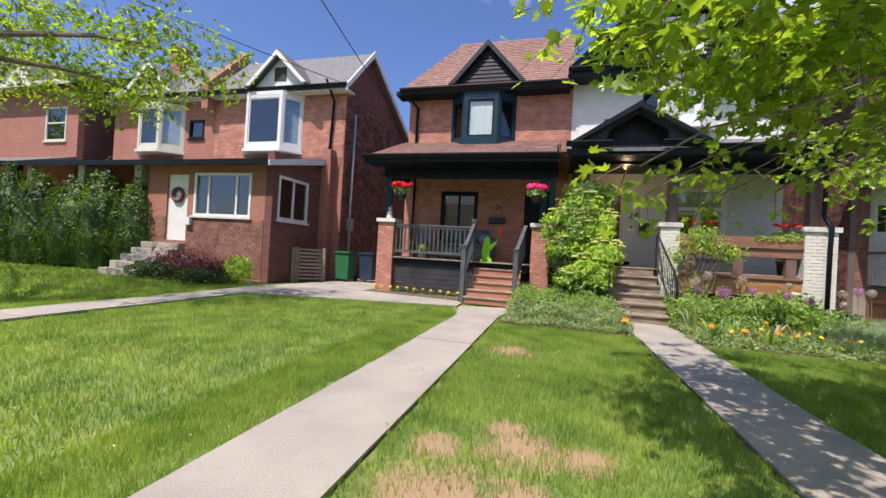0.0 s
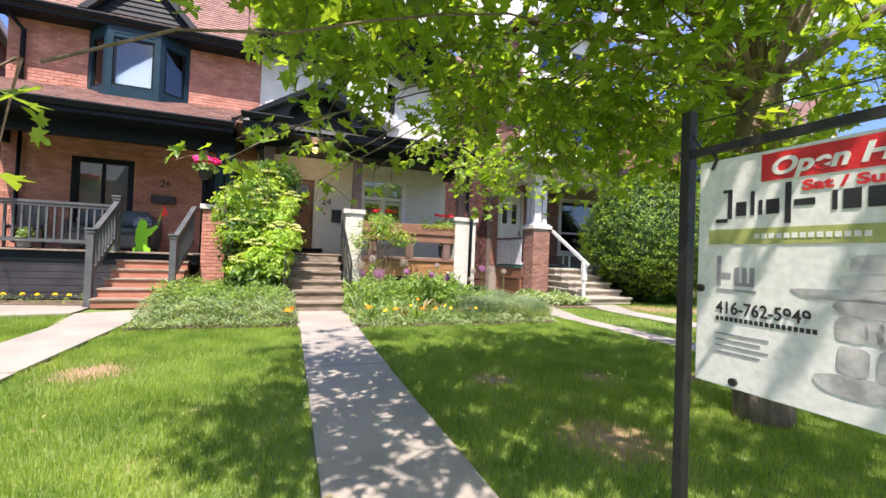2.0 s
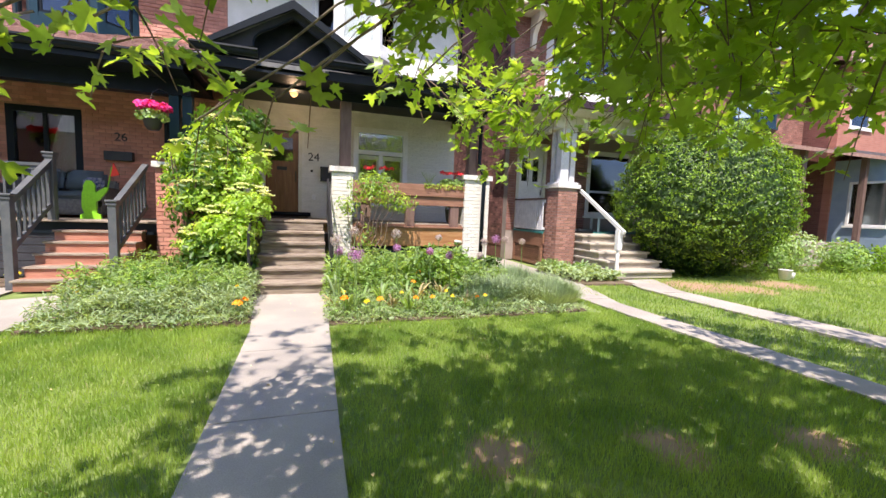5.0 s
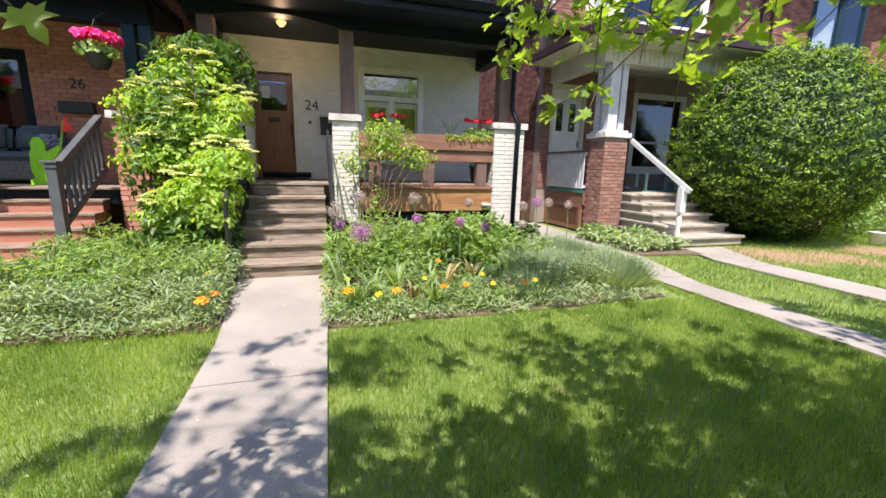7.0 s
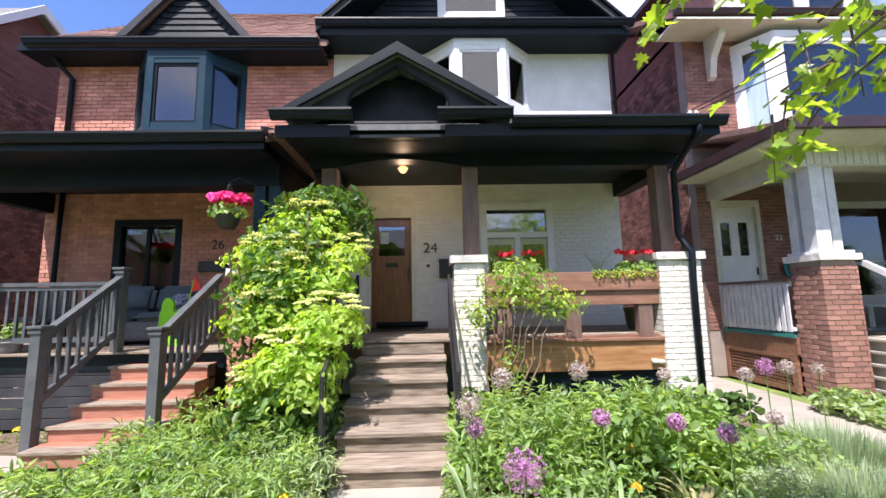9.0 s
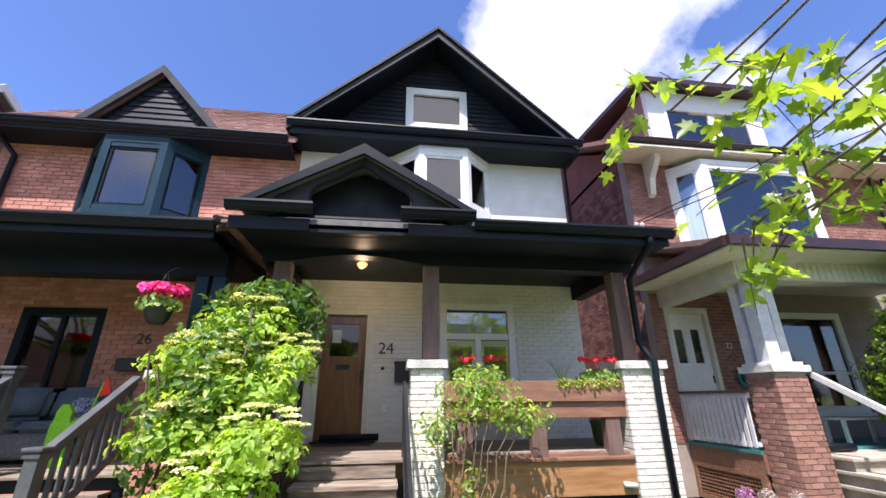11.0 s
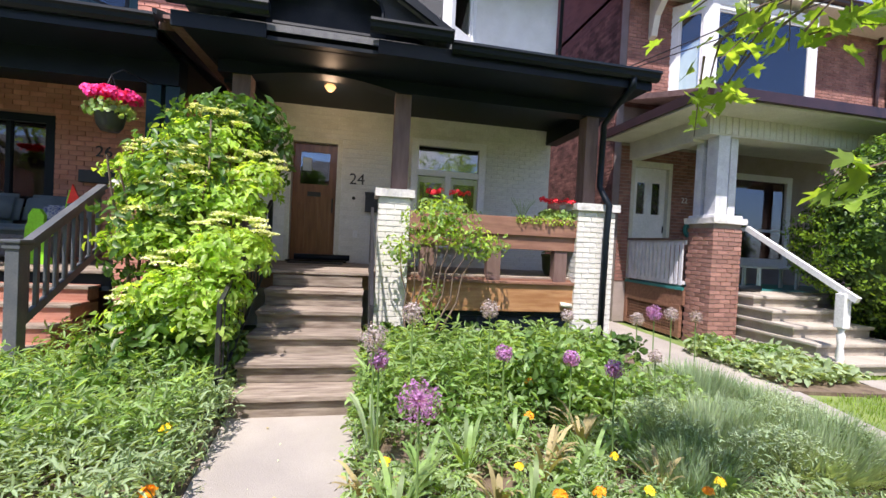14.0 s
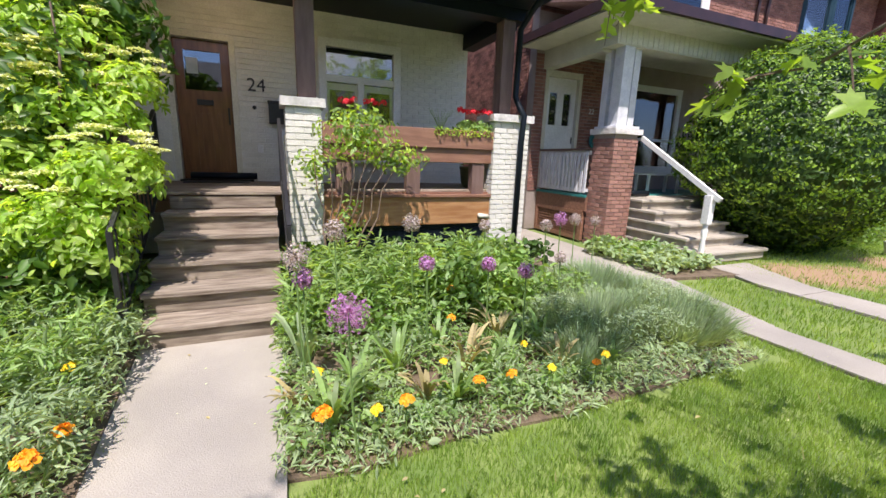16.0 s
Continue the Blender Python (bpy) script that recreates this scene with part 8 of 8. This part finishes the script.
for x, y, z, r, h, m_, lab in ((5.3, 11.5, DZ, 0.17, 0.34, "pot_green", "olive green glazed pot on the porch deck"), (-3.6, 10.98, D2, 0.12, 0.16, "wicker", "small grey pot on the porch edge"), (-0.25, 11.35, D2, 0.1, 0.2, "red", "small red pot behind the brick pillar")):
    t = thing("plant_pot", (x, y, z), lab, "pot")
    part("pot", lathe(bmesh.new(), (x, y, z), [(r * 0.7, 0), (r * 0.9, h * 0.3), (r, h * 0.85), (r * 1.08, h * 0.88), (r * 1.08, h), (r * 0.95, h), (r * 0.9, h * 0.9)], 20), m_, t, smooth=True)
    p, q = shell((x, y, z + h + 0.1), (r, r, 0.15), 160, 0.9, -0.4)
    leaves("leaves", p, q, 0.07, "oval", "bed_leaf", t)


def wheelie_bin(x, y, material, lab):
    t = thing("wheelie_bin", (x, y, G), lab, "bin", "bins between the houses")
    b = bx(x - 0.27, x + 0.27, y - 0.3, y + 0.3, G + 0.08, G + 0.95, bevel=0.03)
    for v in b.verts:
        k_ = 0.82 + 0.18 * (v.co.z - G) / 0.95
        v.co.x, v.co.y = x + (v.co.x - x) * k_, y + (v.co.y - y) * k_
    part("body", b, material, t)
    part("lid", soft_box(x - 0.3, x + 0.3, y - 0.34, y + 0.33, G + 0.95, G + 1.04, 0.03), material, t)
    part("handle", tube(bmesh.new(), [(x - 0.22, y + 0.36, G + 0.92), (x + 0.22, y + 0.36, G + 0.92)], 0.02), material, t)
    for s in (-1, 1):
        part("wheel", tube(bmesh.new(), [(x + s * 0.24, y + 0.26, G + 0.1), (x + s * 0.3, y + 0.26, G + 0.1)], 0.1, 14), "black_metal", t)


wheelie_bin(-6.95, 12.7, "bin_green", "green wheelie bin beside the shade-darkened brick wall")
wheelie_bin(-6.25, 13.1, "bin_blue", "dark blue wheelie bin beside the green one")


def slat_fence(a, b, z1, n, lab):
    a, b = Vector((*a, 0)), Vector((*b, 0))
    t = thing("slat_fence", ((a.x + b.x) / 2, (a.y + b.y) / 2, G), lab, "fence", "slat fences between the houses")
    d = (b - a).normalized()
    for p in (a, b):
        part("fence_post", bx(p.x - 0.045, p.x + 0.045, p.y - 0.045, p.y + 0.045, G - 0.1, z1 + 0.05), "deck", t)
    for i in range(n):
        z = G + 0.1 + (z1 - G - 0.12) * i / (n - 1)
        part("slat", beam(bmesh.new(), a + d * 0.05 + Vector((0, 0, z)), b - d * 0.05 + Vector((0, 0, z)), 0.02, 0.065), "deck", t)


slat_fence((-8.95, 11.3), (-8.0, 11.25), 1.55, 9, "weathered grey slat fence panel at the porch corner")
slat_fence((-7.9, 11.3), (-7.3, 11.9), 1.55, 9, "weathered brown slat fence panel before the bins")
brd = thing("garden_edging", (-8.6, 10.0, G), "flat grey stone edging before the shrubs", "edging")
for i in range(6):
    part("edge_stone", soft_box(-10.8 + i * 0.45, -10.4 + i * 0.45, 8.9 + 0.12 * i, 9.1 + 0.12 * i, G - 0.05, G + 0.07, 0.02), "stone", brd)


def metal_rail(x, y0, z0, y1, z1, lab):
    t = thing("metal_stair_rail", (x, (y0 + y1) / 2, G), lab, "railing", "black metal stair rails")
    part("top_rail", beam(bmesh.new(), (x, y0, z0), (x, y1, z1), 0.035, 0.02), "black_metal", t)
    part("low_rail", beam(bmesh.new(), (x, y0, z0 - 0.72), (x, y1, z1 - 0.72), 0.025, 0.02), "black_metal", t)
    part("post", bx(x - 0.018, x + 0.018, y0 - 0.02, y0 + 0.02, G, z0, bevel=0.003), "black_metal", t)
    part("post", bx(x - 0.018, x + 0.018, y1 - 0.02, y1 + 0.02, DZ - 0.1, z1, bevel=0.003), "black_metal", t)
    k_ = 13
    for i in range(1, k_):
        y, z = y0 + (y1 - y0) * i / k_, z0 + (z1 - z0) * i / k_
        part("baluster", bx(x - 0.006, x + 0.006, y - 0.006, y + 0.006, z - 0.72, z), "black_metal", t)
        if i % 3 == 2:
            sc = bmesh.new()
            tube(sc, [(x, y + 0.05 * math.sin(a) * (1 - a / 9), z - 0.36 + 0.2 * math.cos(a * 0.5)) for a in [j * 0.5 for j in range(13)]], 0.006, 5)
            part("scroll", sc, "black_metal", t)


metal_rail(2.37, 8.98, 1.45, 10.8, 2.45, "thin black metal stair rail with scrolls beside the pillar")
metal_rail(1.14, 8.98, 1.45, 10.7, 2.45, "thin black metal stair rail grown over by the vine")
sm = thing("porch_side_rail", (5.85, 11.9, DZ), "black metal railing at the porch side", "railing")
part("top_rail", beam(bmesh.new(), (5.88, 11.3, 2.35), (5.88, 12.5, 2.35), 0.03, 0.02), "black_metal", sm)
for i in range(10):
    part("baluster", bx(5.874, 5.886, 11.35 + i * 0.12, 11.362 + i * 0.12, DZ, 2.35), "black_metal", sm)
hose = thing("hose_reel", (9.45, Y2 - 0.12, 2.6), "teal hose reel on the brown brick porch wall", "hose reel")
part("reel", tube(bmesh.new(), [(9.45 + 0.13 * math.cos(a), Y2 - 0.1, 2.6 + 0.16 * math.sin(a)) for a in [i * math.tau / 14 for i in range(15)]], 0.035, 8), "teal", hose)
part("bracket", bx(9.42, 9.48, Y2 - 0.14, Y2 - 0.013, 2.5, 2.72), "teal", hose)
bench = thing("porch_bench", (10.6, 12.3, D3), "white slatted porch bench in the shade", "bench")
for i in range(4):
    part("slat", bx(10.0, 11.2, 12.1 + i * 0.11, 12.19 + i * 0.11, D3 + 0.42, D3 + 0.45), "white", bench)
for x in (10.1, 11.05):
    for y in (12.12, 12.45):
        part("leg", bx(x, x + 0.05, y, y + 0.05, D3 + 0.01, D3 + 0.42), "white", bench)
mat22 = thing("rolled_mat", (8.95, 11.6, D3), "dark rolled mat on the concrete porch", "mat")
part("roll", tube(bmesh.new(), [(8.75, 11.55, D3 + 0.07), (9.4, 11.5, D3 + 0.07)], 0.06, 12), "charcoal", mat22, smooth=True)
bk = thing("bucket", (13.4, 9.1, G), "small white bucket on the lawn by the hedge", "bucket")
part("bucket", lathe(bmesh.new(), (13.4, 9.1, G), [(0.11, 0), (0.15, 0.24), (0.16, 0.25), (0.14, 0.25)], 16), "white", bk, smooth=True)
part("bucket_dent", lathe(bmesh.new(), (13.62, 9.12, G), [(0.08, 0), (0.11, 0.16), (0.1, 0.17)], 12), "stone", bk, smooth=True)
pf = thing("pvc_pipe", (5.45, 10.86, 1.2), "short capped white pipe through the orange plank", "pipe")
part("pipe", tube(bmesh.new(), [(5.15, 10.85, 1.22), (5.32, 10.85, 1.2)], 0.035, 10), "cream", pf, smooth=True)
ins = thing("wire_insulator", (7.95, 13.2, 6.2), "white insulators of the house wires on the brick corner", "insulator")
for i in range(2):
    part("insulator", lathe(bmesh.new(), (7.6 + i * 0.14, 13.15, 5.75), [(0.03, 0), (0.05, 0.05), (0.02, 0.1), (0.05, 0.15), (0.02, 0.2)], 10), "white", ins)
part("insulator_bracket", beam(bmesh.new(), (7.5, 13.2, 5.75), (7.9, 13.36, 5.75), 0.03, 0.03), "grey_metal", ins)


def wire(a, b, sag, lab):
    t = thing("overhead_wire", a, lab, "wire", "overhead wires")
    a, b = Vector(a), Vector(b)
    part("wire", tube(bmesh.new(), [a.lerp(b, i / 12) - Vector((0, 0, sag * 4 * (i / 12) * (1 - i / 12))) for i in range(13)], 0.012, 5), "black_metal", t)


wire((-7.3, 12.8, 7.4), (-17.0, -1.0, 9.0), 0.25, "black house wire rising towards the street")
wire((-5.3, 12.2, 6.2), (-4.4, -5.0, 9.5), 0.2, "black house wire rising towards the street")
wire((7.6, 13.15, 5.95), (16.0, -4.0, 8.8), 0.3, "black house wire rising towards the street")
wire((7.74, 13.15, 5.95), (19.0, -4.0, 8.8), 0.3, "black house wire rising towards the street")

# ---- brickwork, last ----
lay_bricks()
